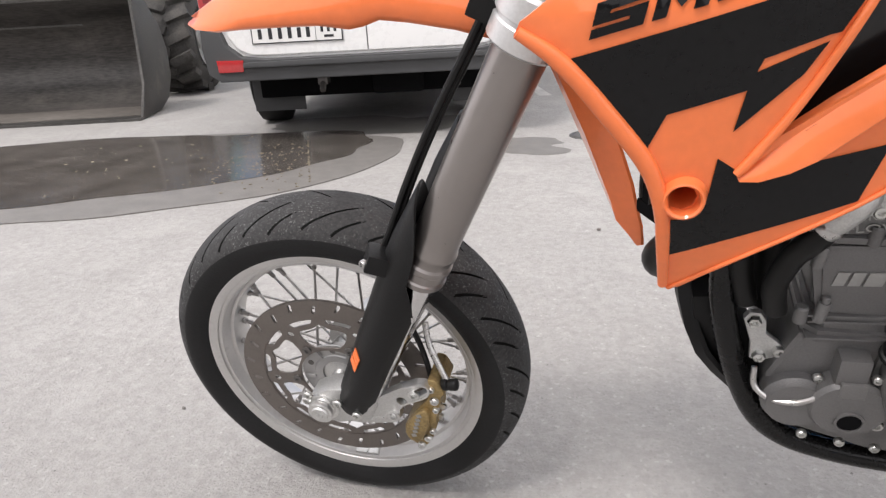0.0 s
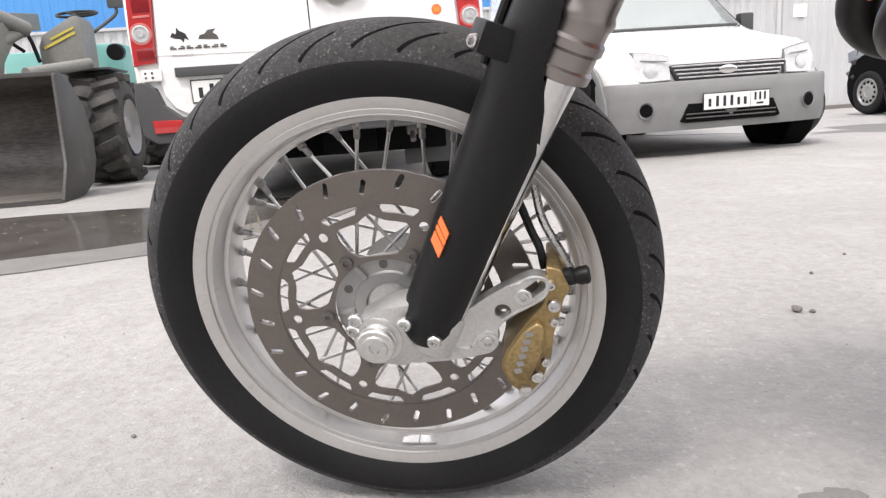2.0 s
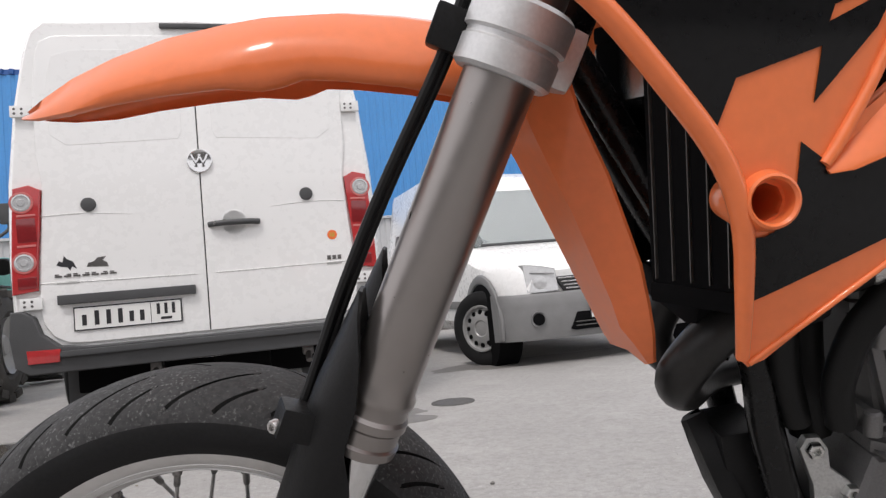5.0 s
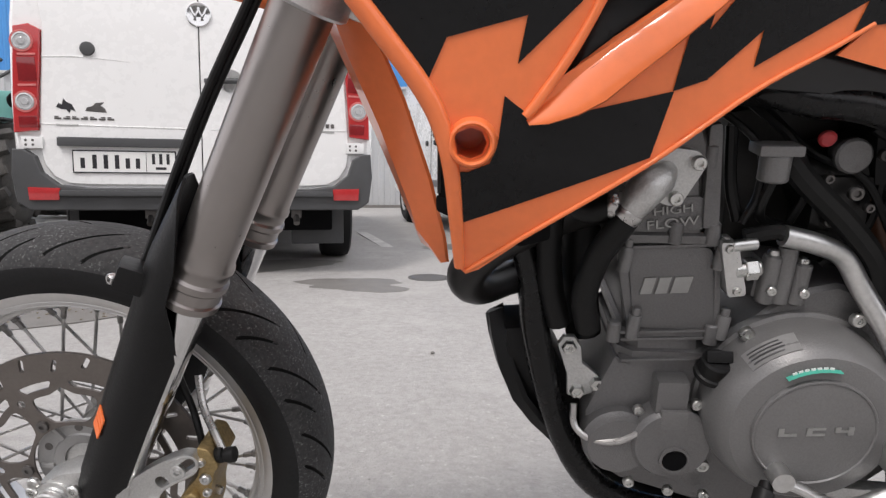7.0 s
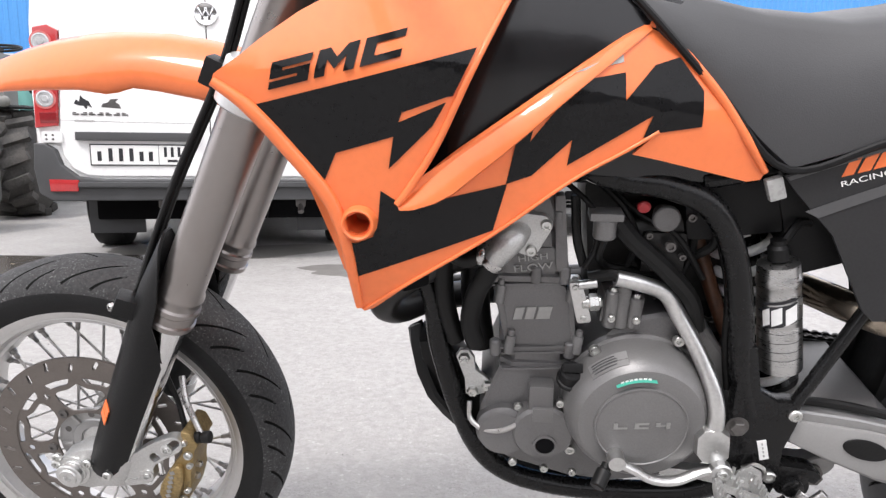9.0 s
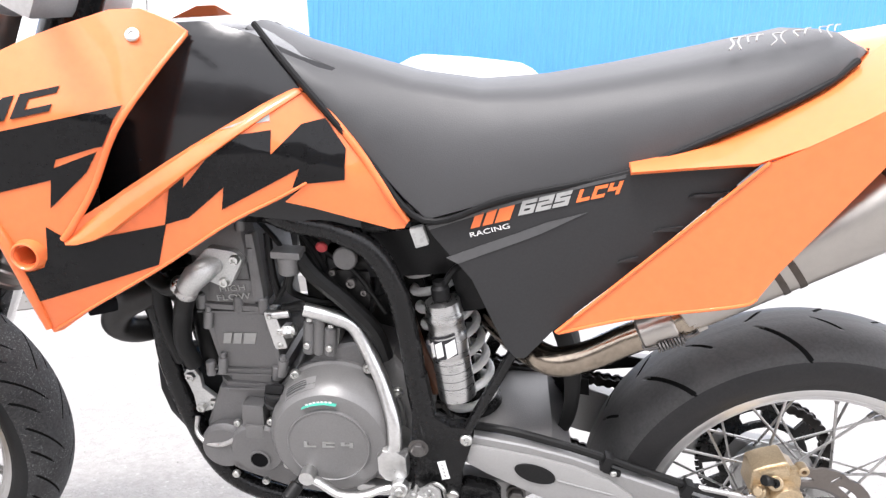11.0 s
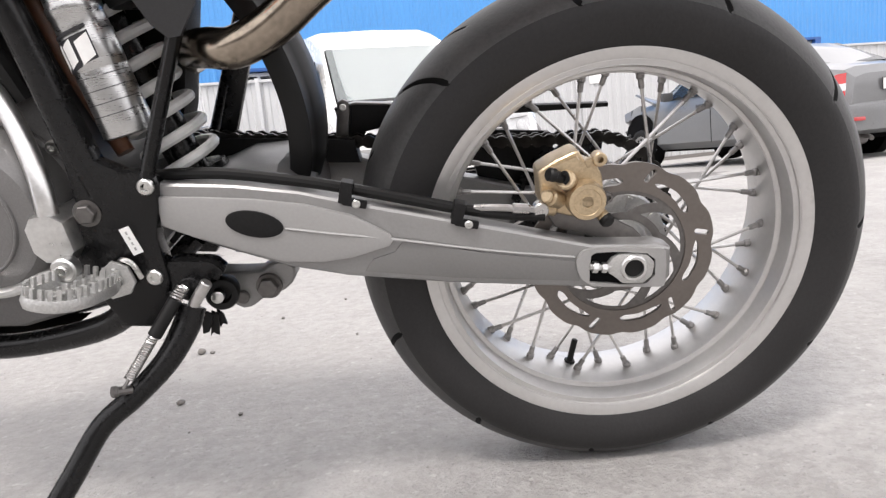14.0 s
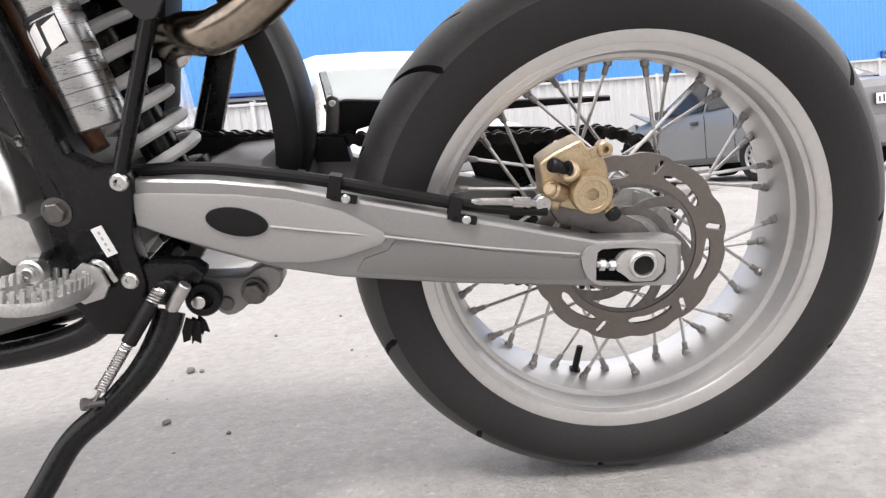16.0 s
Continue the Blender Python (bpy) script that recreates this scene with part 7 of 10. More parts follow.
box(bm, (0.845, 0.045, 0.632), (0.20, 0.10, 0.20), pose(0, 0, 0, 0, -6, 0), 0.02)
part("intake_gap_fill", bm, HEADER, bike, "dark box added to close the gaps behind the carburettor")
# Black box added behind the shock spring to keep its gaps dark.
bm = bmesh.new()
box(bm, (0.985, 0.055, 0.610), (0.10, 0.06, 0.23), pose(0, 0, 0, 0, 14, 0), 0.015)
part("spring_gap_fill", bm, BLACK_PL, bike, "black box added to darken the gaps behind the shock spring")
for pts, r in (([(0.74, -0.05, 0.735), (0.78, -0.07, 0.700), (0.80, -0.068, 0.655), (0.79, -0.06, 0.610)], 0.0045), ([(0.75, -0.045, 0.735), (0.80, -0.062, 0.690), (0.845, -0.080, 0.668), (0.885, -0.078, 0.610)], 0.004),
               ([(0.86, -0.055, 0.72), (0.872, -0.062, 0.66), (0.862, -0.066, 0.61), (0.83, -0.062, 0.575)], 0.005), ([(0.70, -0.06, 0.735), (0.742, -0.082, 0.70), (0.748, -0.084, 0.655), (0.735, -0.09, 0.625)], 0.0038),
               ([(0.90, -0.075, 0.66), (0.915, -0.085, 0.60), (0.922, -0.09, 0.52), (0.932, -0.095, 0.46)], 0.005)):
    bm = bmesh.new()
    tube(bm, pts, r, 8)
    part("cable", bm, HOSE, bike)
for p, r in (((0.838, -0.082, 0.655), 0.0075), ((0.822, -0.075, 0.625), 0.006), ((0.855, -0.078, 0.640), 0.005), ((0.812, -0.079, 0.668), 0.005), ((0.862, -0.072, 0.690), 0.006)):
    bm = bmesh.new()
    bolt(bm, p, (0, -1, 0), r, 0.006)
    part("screw", bm, NIPPLE, bike)
# shock absorber
AX0, AX1 = Vector((0.942, -0.010, 0.665)), Vector((1.015, -0.010, 0.430))
ax, au, av = basis(AX1 - AX0)
bm = bmesh.new()
turns, steps = 8.6, 250
pts = []
for i in range(steps):
    s = i / (steps - 1)
    t = 2 * math.pi * turns * s
    pts.append(AX0.lerp(AX1, s) + au * math.cos(t) * 0.0385 + av * math.sin(t) * 0.0385)
tube(bm, pts, 0.0066, 9, 1)
part("shock_spring", bm, SPRING, bike, "white painted shock spring")
bm = bmesh.new()
cyl(bm, AX0, AX1, 0.021, 20)
lathe(bm, AX0 - ax * 0.02, ax, [(0, 0.030), (0.014, 0.042), (0.022, 0.042)], 24)
lathe(bm, AX1 - ax * 0.004, ax, [(0, 0.043), (0.008, 0.043), (0.020, 0.020)], 24)
part("shock_damper", bm, BLACK_FR, bike, "black shock absorber body")
R0, R1 = Vector((0.9640, -0.096, 0.645)), Vector((0.9915, -0.096, 0.497))
bm = bmesh.new()
rl = (R1 - R0).length
lathe(bm, R0, R1 - R0, [(0, 0.018), (0.002, 0.0240), (0.018, 0.0250), (0.020, 0.0262), (0.028, 0.0262), (0.030, 0.0252), (0.046, 0.0252), (0.048, 0.0262), (0.080, 0.0262), (0.081, 0.0258), (0.083, 0.0258), (0.084, 0.0262), (rl - 0.022, 0.0262), (rl - 0.020, 0.0266), (rl - 0.002, 0.0266), (rl, 0.022)], 36)
res = part("shock_reservoir", bm, CAN_ALU, bike, "brushed aluminium shock reservoir")
bm = bmesh.new()
lathe(bm, R0 + (R0 - R1).normalized() * 0.002, R0 - R1, [(0, 0.0125), (0.016, 0.0125), (0.020, 0.009), (0.026, 0.009)], 18)
part("reservoir_cap", bm, BLACK_PL, res)
bm = bmesh.new()
ra = (R1 - R0).normalized()
ru = Vector((0, -1, 0))
rv = ra.cross(ru)


def on_can(bm, s0, s1, a0, a1, lift, slant=0.0):
    """A thin skin on the can between two lengths and two angles."""
    rows = []
    for k in range(13):
        t = radians(a0 + (a1 - a0) * k / 12)
        d = ru * math.cos(t) + rv * math.sin(t)
        up = slant * (k / 12 - 0.5)
        rows.append([bm.verts.new(R0 + ra * (s + up) + d * (0.0262 + lift)) for s in (s0, s1)])
    for p, q in zip(rows, rows[1:]):
        bm.faces.new((p[0], q[0], q[1], p[1]))


SIDE_R = 1 if rv.x > 0 else -1
for nm, m_, bits in (("badge_rim", INK, ((0.049, 0.076, -62, 30, 0.0004), (0.054, 0.080, -66, -8, 0.0004))), ("badge", WHITE_DEC, ((0.051, 0.073, -4, 27, 0.0008), (0.0525, 0.0745, -38, -12, 0.0008), (0.055, 0.0775, -62, -42, 0.0008)))):
    bm = bmesh.new()
    for s0, s1, a0, a1, lf in bits:
        on_can(bm, s0, s1, min(a0 * SIDE_R, a1 * SIDE_R), max(a0 * SIDE_R, a1 * SIDE_R), lf, -0.006 * SIDE_R)
    part(nm, bm, m_, res, "white badge shape with a dark rim" if nm == "badge" else "")
bm = bmesh.new()
on_can(bm, 0.043, 0.0465, min(-60 * SIDE_R, 30 * SIDE_R), max(-60 * SIDE_R, 30 * SIDE_R), 0.0006, -0.006 * SIDE_R)
part("printed_line", bm, INK, res)
for s0 in (0.088, 0.101, 0.114, 0.126):
    bm = bmesh.new()
    on_can(bm, s0, s0 + 0.0009, -85, 85, 0.0004)
    part("ring_line", bm, DKGREY_DEC, res)
for i in range(5):
    bm = bmesh.new()
    on_can(bm, 0.088 + 0.0024 * i, 0.0887 + 0.0024 * i, min(-8 * SIDE_R, 24 * SIDE_R), max(-8 * SIDE_R, 24 * SIDE_R), 0.0006)
    part("printed_line", bm, GREY_DEC, res)
bm = bmesh.new()
tube(bm, [R0 + Vector((0, 0, 0.02)), R0 + Vector((0.02, 0.01, 0.045)), R0 + Vector((0.045, 0.03, 0.03)), (1.0, -0.03, 0.62)], 0.005, 8)
part("hose", bm, HOSE, bike)

# ---- swingarm ----
SWTOP = [(0.985, 0.452), (1.019, 0.446), (1.090, 0.437), (1.157, 0.423), (1.226, 0.401), (1.291, 0.382), (1.385, 0.354), (1.465, 0.330), (1.540, 0.323), (1.552, 0.318)]
SWLOW = [(1.552, 0.284), (1.543, 0.274), (1.451, 0.281), (1.306, 0.302), (1.197, 0.322), (1.136, 0.339), (1.068, 0.368), (1.012, 0.396), (0.985, 0.405)]
for sg in (-1, 1):
    bm = bmesh.new()
    plate(bm, SWTOP + SWLOW, -0.118, -0.086, 0.006, 3)
    if sg > 0:
        for v in bm.verts:
            v.co.y = -v.co.y
    arm = part("swingarm", bm, SWING, bike, "grey painted aluminium swingarm", 30)
    if sg > 0:
        continue
    bm = bmesh.new()
    plate(bm, [(1.010, 0.434), (1.060, 0.428), (1.110, 0.421), (1.162, 0.410), (1.210, 0.393), (1.247, 0.368), (1.250, 0.360), (1.245, 0.354), (1.205, 0.345), (1.172, 0.343), (1.130, 0.348), (1.086, 0.366), (1.040, 0.386), (1.010, 0.402)], -0.1235, -0.117, 0.003)
    leaf = part("arm_panel", bm, SWING_LT, arm, "lighter grey leaf-shaped cover")
    bm = bmesh.new()
    pts = []
    for i in range(28):
        t = 2 * math.pi * i / 28
        x, z = math.cos(t) * 0.0305, math.sin(t) * 0.0145
        a = radians(-16)
        pts.append((1.107 + x * math.cos(a) - z * math.sin(a), 0.3945 + x * math.sin(a) + z * math.cos(a)))
    plate(bm, pts, -0.1260, -0.1225, 0.0015)
    part("oval_plug", bm, BLACK_PL, leaf, "black oval rubber plug")
    bm = bmesh.new()
    tube(bm, [(1.138, -0.1238, 0.386), (1.19, -0.1238, 0.3745), (1.247, -0.1215, 0.3620), (1.35, -0.1185, 0.337), (1.445, -0.1185, 0.3185)], 0.0016, 6)
    part("seam", bm, SWING_LT, arm)
    # Darker plate on the flat arm: the recess's shade put into its grey.
    bm = bmesh.new()
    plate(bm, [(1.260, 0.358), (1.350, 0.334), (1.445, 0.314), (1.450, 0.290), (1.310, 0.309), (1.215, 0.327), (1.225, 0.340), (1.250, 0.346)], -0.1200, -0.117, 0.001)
    part("arm_recess_shade", bm, SWING_DK, arm)
    bm = bmesh.new()
    slot = [(1.4625, 0.3200), (1.4675, 0.3230), (1.4855, 0.3222), (1.4950, 0.3212), (1.5240, 0.3165), (1.5330, 0.3080), (1.5330, 0.2900), (1.5230, 0.2805), (1.4946, 0.2822), (1.4818, 0.2850), (1.4600, 0.2885), (1.4605, 0.3042)]
    pierced(bm, rounded([(1.5440, 0.3205), (1.5455, 0.3000), (1.5440, 0.2745), (1.5189, 0.2765), (1.4625, 0.2832), (1.4520, 0.2925), (1.4470, 0.3030), (1.4457, 0.3144), (1.4490, 0.3215), (1.4545, 0.3262), (1.4666, 0.3275), (1.5000, 0.3255)], 2, 0.15), [slot], -0.1230, -0.1175)
    plate_end = part("axle_plate", bm, SWING_LT, arm, "cast axle end plate with an open slot")
    # Black sheet on the solid arm: the slot's shade as a colour.
    bm = bmesh.new()
    plate(bm, slot, -0.1190, -0.1170)
    part("axle_slot_shade", bm, DARK_IN, plate_end)
    bm = bmesh.new()
    plate(bm, rounded([(1.4853, 0.3159), (1.4949, 0.3195), (1.5235, 0.3158), (1.5315, 0.3060), (1.5290, 0.2910), (1.5189, 0.2825), (1.4960, 0.2845), (1.4880, 0.2930), (1.4800, 0.2990), (1.4800, 0.3090)], 2, 0.2), -0.1262, -0.1180, 0.0012)
    part("chain_adjuster", bm, CAST, plate_end)
    bm = bmesh.new()
    lathe(bm, (1.5078, -0.1255, 0.3027), (0, -1, 0), [(0, 0.0150), (0.003, 0.0150), (0.005, 0.0135), (0.005, 0.0108), (0.001, 0.0104)], 26)
    part("axle_end", bm, ALU, plate_end)
    # Black disc painted as the shade inside the hollow axle.
    bm = bmesh.new()
    cyl(bm, (1.5078, -0.1260, 0.3027), (1.5078, -0.1272, 0.3027), 0.0106, 20)
    part("axle_hollow_shade", bm, HOSE, plate_end)
    bm = bmesh.new()
    cyl(bm, (1.4605, -0.1240, 0.3078), (1.4830, -0.1240, 0.3040), 0.0036, 10)
    cyl(bm, (1.4635, -0.1240, 0.3073), (1.4690, -0.1240, 0.3064), 0.0066, 6)
    cyl(bm, (1.4735, -0.1240, 0.3057), (1.4790, -0.1240, 0.3048), 0.0060, 6)
    part("adjuster_screw", bm, ALU, plate_end)
bm = bmesh.new()
cyl(bm, (1.508, -0.12, 0.302), (1.508, 0.12, 0.302), 0.011, 16)
part("rear_axle", bm, STEEL, bike)
bm = bmesh.new()
rings = []
for x, z0, z1 in ((0.985, 0.405, 0.425), (1.04, 0.395, 0.432), (1.075, 0.385, 0.444), (1.13, 0.380, 0.444), (1.16, 0.375, 0.415)):
    rings.append([(x, -0.092, z0), (x, -0.092, z1 - 0.01), (x, -0.07, z1), (x, 0.07, z1), (x, 0.092, z1 - 0.01), (x, 0.092, z0)])
loft(bm, rings)
part("swingarm_bridge", bm, ENGINE, bike, "grey cast swingarm bridge")
# brake hose on the arm with its clips
bm = bmesh.new()
tube(bm, [(1.008, -0.100, 0.452), (1.075, -0.104, 0.448), (1.150, -0.108, 0.434), (1.206, -0.110, 0.420), (1.270, -0.110, 0.401), (1.322, -0.109, 0.385), (1.375, -0.110, 0.373), (1.415, -0.112, 0.368)], 0.0062, 10)
part("brake_hose", bm, HOSE, bike)
bm = bmesh.new()
tube(bm, [(1.340, -0.110, 0.3835), (1.3550, -0.113, 0.3835), (1.3830, -0.114, 0.3800), (1.4040, -0.114, 0.3766)], 0.0040, 10)
cyl(bm, (1.3800, -0.114, 0.3804), (1.3990, -0.114, 0.3775), 0.0058, 10, 0.001)
lathe(bm, (1.4110, -0.104, 0.3752), (0, -1, 0), [(0, 0.0085), (0.012, 0.0085), (0.013, 0.0075)], 16)
part("hose_end", bm, STEEL, bike)
for x, z in ((1.206, 0.415), (1.322, 0.380)):
    bm = bmesh.new()
    box(bm, (x, -0.113, z + 0.002), (0.013, 0.018, 0.024), pose(0, 0, 0, 0, 16, 0), 0.002)
    box(bm, (x + 0.008, -0.118, z - 0.010), (0.026, 0.008, 0.008), pose(0, 0, 0, 0, 16, 0), 0.002)
    clip = part("hose_clip", bm, BLACK_PL, bike)
    bm = bmesh.new()
    bolt(bm, (x + 0.010, -0.122, z - 0.010), (0, -1, 0), 0.0045, 0.003)
    part("clip_screw", bm, BOLT, clip)
# rear caliper
bm = bmesh.new()
plate(bm, rounded([(1.4110, 0.4150), (1.4290, 0.4250), (1.4548, 0.4346), (1.4620, 0.4217), (1.4745, 0.4160), (1.4800, 0.4050), (1.4815, 0.3900), (1.4770, 0.3700), (1.4636, 0.3590), (1.4448, 0.3610), (1.4300, 0.3660), (1.4126, 0.3770), (1.4125, 0.3960)], 2, 0.2), -0.1040, -0.0620, 0.005, 3)
rcal = part("rear_caliper", bm, GOLD, bike, "clean gold rear brake caliper")
bm = bmesh.new()
lathe(bm, (1.4598, -0.102, 0.3812), (0, -1, 0), [(0, 0.0215), (0.016, 0.0212), (0.0200, 0.0196), (0.0206, 0.0150), (0.0198, 0.0145), (0.0200, 0.001)], 36)
cap_ = part("piston_cap", bm, GOLD, rcal)
bm = bmesh.new()
lathe(bm, (1.4598, -0.1220, 0.3812), (0, -1, 0), [(0, 0.0080), (0.0008, 0.0080), (0.0008, 0.0062), (0, 0.0060)], 24)
part("cap_mark", bm, GOLD, cap_)
bm = bmesh.new()
plate(bm, rounded([(1.4180, 0.4150), (1.4330, 0.4235), (1.4520, 0.4300), (1.4580, 0.4180), (1.4460, 0.4070), (1.4300, 0.4050)], 2, 0.2), -0.1130, -0.1030, 0.003)
part("bridge", bm, GOLD, rcal)
for p, q, r in (((1.4440, -0.102, 0.3990), (1.4370, -0.119, 0.4080), 0.0108), ((1.4340, -0.102, 0.3800), (1.4200, -0.114, 0.3890), 0.0095), ((1.4220, -0.110, 0.3880), (1.4160, -0.119, 0.3915), 0.0072), ((1.4700, -0.096, 0.3720), (1.4800, -0.116, 0.3590), 0.0068), ((1.4150, -0.100, 0.3745), (1.4300, -0.100, 0.3700), 0.0085)):
    bm = bmesh.new()
    cyl(bm, p, q, r, 16, 0.002)
    part("cast_boss", bm, GOLD, rcal)
bm = bmesh.new()
lathe(bm, (1.4770, -0.094, 0.4225), (0, -1, 0), [(0, 0.0078), (0.014, 0.0078), (0.015, 0.0066), (0.015, 0.0036), (0.006, 0.0034)], 16)
box(bm, (1.4690, -0.100, 0.4200), (0.014, 0.010, 0.009), pose(0, 0, 0, 0, -20, 0), 0.002)
part("pin_ear", bm, GOLD, rcal)
bm = bmesh.new()
cyl(bm, (1.4365, -0.116, 0.4085), (1.4200, -0.1245, 0.4165), 0.0060, 12, 0.002)
cyl(bm, (1.4262, -0.1215, 0.4136), (1.4180, -0.1255, 0.4176), 0.0074, 12, 0.002)
part("bleed_cap", bm, HOSE, rcal, "black rubber bleed cap")
bm = bmesh.new()
tube(bm, [(1.4330, -0.121, 0.4150), (1.4370, -0.124, 0.4165), (1.4390, -0.124, 0.4100), (1.4360, -0.122, 0.4045)], 0.0022, 8)
part("cap_strap", bm, HOSE, rcal)
bm = bmesh.new()
cyl(bm, (1.4800, -0.112, 0.3590), (1.4830, -0.120, 0.3550), 0.0080, 12, 0.002)
part("slide_boot", bm, HOSE, rcal)
bm = bmesh.new()
bolt(bm, (1.4875, -0.094, 0.3765), (0, -1, 0), 0.0062, 0.006)
part("hanger_bolt", bm, NIPPLE, bike)
bm = bmesh.new()
plate(bm, [(1.446, 0.360), (1.476, 0.356), (1.500, 0.346), (1.520, 0.334), (1.530, 0.322), (1.505, 0.318), (1.470, 0.330), (1.430, 0.345), (1.420, 0.365)], -0.090, -0.082, 0.003)
part("caliper_hanger", bm, NIPPLE, bike, "dark caliper hanger")
# chain run and guides
bm = bmesh.new()


def chain_links(line, pitch=0.0159):
    """Side plates with two round ends and a roller between, along a line of points."""
    seg = [0.0]
    for a, b in zip(line, line[1:]):
        seg.append(seg[-1] + (b - a).length)

    def at(d):
        return Vector((lerp(d, seg, [p.x for p in line]), lerp(d, seg, [p.y for p in line]), lerp(d, seg, [p.z for p in line])))
    for i in range(int(seg[-1] / pitch)):
        a, b = at(i * pitch), at((i + 1) * pitch)
        wide = 0.0095 if i % 2 else 0.0070
        for sg in (-1, 1):
            o = Vector((0, sg * wide, 0))
            for p in (a, b):
                cyl(bm, p + o - Vector((0, 0.001, 0)), p + o + Vector((0, 0.001, 0)), 0.0087, 10)
            m = a.lerp(b, 0.5) + o
            box(bm, m, (pitch, 0.002, 0.0118), Matrix.Rotation(math.atan2(-(b - a).z, (b - a).x), 4, "Y"))
        cyl(bm, a - Vector((0, 0.0105, 0)), a + Vector((0, 0.0105, 0)), 0.0050, 8)


top_run = curve_points([(0.95, 0.085, 0.462), (1.010, 0.085, 0.455), (1.106, 0.085, 0.444), (1.218, 0.085, 0.430), (1.40, 0.085, 0.4115), (1.48, 0.085, 0.4075)], 8)
top_run += [Vector((1.508 + math.cos(radians(a)) * 0.105, 0.085, 0.302 + math.sin(radians(a)) * 0.105)) for a in range(92, -80, -8)]
chain_links(top_run)
chain_links(curve_points([(0.95, 0.085, 0.360), (1.10, 0.085, 0.330), (1.30, 0.085, 0.245), (1.47, 0.085, 0.205)], 8))
tagged(part("chain", bm, CHAIN_PL, bike, "oily black drive chain"), kind="stuff")
bm = bmesh.new()
plate(bm, [(1.176, 0.475), (1.205, 0.478), (1.300, 0.466), (1.420, 0.455), (1.540, 0.447), (1.540, 0.441), (1.400, 0.445), (1.290, 0.452), (1.215, 0.440), (1.200, 0.420), (1.186, 0.420)], 0.095, 0.112, 0.003)
guard = part("chain_guard", bm, BLACK_PL, bike, "black plastic chain guard")
bm = bmesh.new()
plate(bm, [(1.180, 0.4765), (1.205, 0.4800), (1.300, 0.4680), (1.300, 0.4655), (1.205, 0.4775), (1.180, 0.4740)], 0.0945, 0.1130, 0.0008)
part("guard_strip", bm, SWING, guard)
bm = bmesh.new()
plate(bm, [(0.985, 0.458), (1.10, 0.448), (1.20, 0.436), (1.205, 0.404), (1.10, 0.414), (0.985, 0.425)], 0.070, 0.100, 0.004)
part("chain_slider", bm, BLACK_PL, bike, "black plastic chain slider")
bm = bmesh.new()
plate(bm, [(1.183, 0.484), (1.190, 0.487), (1.197, 0.483), (1.198, 0.470), (1.188, 0.420), (1.182, 0.415), (1.174, 0.417), (1.172, 0.426)], 0.084, 0.094, 0.002)
part("guard_bracket", bm, NIPPLE, bike)
bolts("bracket_bolt", [(1.190, 0.084, 0.477), (1.180, 0.084, 0.425)], (0, -1, 0), bike, 0.0045, 0.004)
bm = bmesh.new()
plate(bm, [(1.34, 0.43), (1.46, 0.415), (1.47, 0.36), (1.43, 0.34), (1.36, 0.36)], 0.105, 0.112, 0.003)
part("chain_fin", bm, BLACK_PL, bike)
# inner mudguard ahead of the rear tyre
bm = bmesh.new()
rings = []
for x, w, z in curve_points([(1.105, 0.058, 0.630), (1.128, 0.060, 0.590), (1.146, 0.062, 0.540), (1.154, 0.062, 0.490), (1.151, 0.060, 0.440), (1.140, 0.056, 0.405)], 6):
    row = [(x - 0.010, -w, z), (x + 0.004, -w * 1.01, z + 0.002), (x + 0.014, -w * 0.86, z + 0.003), (x + 0.006, -w * 0.45, z + 0.003), (x + 0.014, -w * 0.20, z + 0.005), (x + 0.022, 0, z + 0.006), (x + 0.018, w * 0.96, z + 0.004), (x - 0.006, w, z), (x + 0.012, w * 0.9, z), (x + 0.012, 0, z), (x + 0.000, -w * 0.5, z), (x + 0.008, -w * 0.86, z)]
    rings.append(row)
loft(bm, rings)
part("inner_mudguard", bm, HOSE, bike, "black plastic inner mudguard", 50)
bm = bmesh.new()
plate(bm, [(1.052, 0.566), (1.090, 0.574), (1.064, 0.508), (1.043, 0.455), (1.020, 0.458), (1.044, 0.517), (1.036, 0.526)], 0.095, 0.108, 0.002)
part("subframe_strut", bm, BLACK_FR, bike)

# ---- controls and stand ----
bm = bmesh.new()
tube(bm, [(0.780, -0.150, 0.380), (0.806, -0.158, 0.374), (0.832, -0.162, 0.362), (0.862, -0.160, 0.360), (0.892, -0.154, 0.370), (0.920, -0.147, 0.374)], 0.0075, 10, 6, 0.7)
lathe(bm, (0.918, -0.150, 0.377), (0, -1, 0), [(0, 0.013), (0.012, 0.013), (0.014, 0.011)], 20)
lathe(bm, (0.786, -0.140, 0.384), (0, -1, 0), [(0, 0.011), (0.024, 0.011)], 16)
lever = part("gear_lever", bm, ALU, bike, "bare aluminium gear lever")
bm = bmesh.new()
lathe(bm, (0.776, -0.152, 0.374), (-0.45, -0.72, -0.52), [(0, 0.0070), (0.008, 0.0075), (0.010, 0.0100), (0.032, 0.0100), (0.034, 0.0080)], 16)
part("lever_rubber", bm, HOSE, lever)
bm = bmesh.new()
bolt(bm, (0.918, -0.164, 0.377), (0, -1, 0), 0.0065, 0.004)
part("lever_bolt", bm, BOLT, lever)
bm = bmesh.new()
plate(bm, [(0.850, 0.342), (0.852, 0.354), (0.880, 0.352), (0.925, 0.350), (0.950, 0.338), (0.945, 0.326), (0.900, 0.336), (0.862, 0.336)], -0.128, -0.110, 0.003)
part("peg_bracket", bm, CAST, bike, "cast footrest bracket")
PEG = Matrix.Translation((0.945, -0.128, 0.352)) @ Matrix.Rotation(radians(-10), 4, "X") @ Matrix.Rotation(radians(-10), 4, "Z") @ Matrix.Rotation(radians(12), 4, "Y")
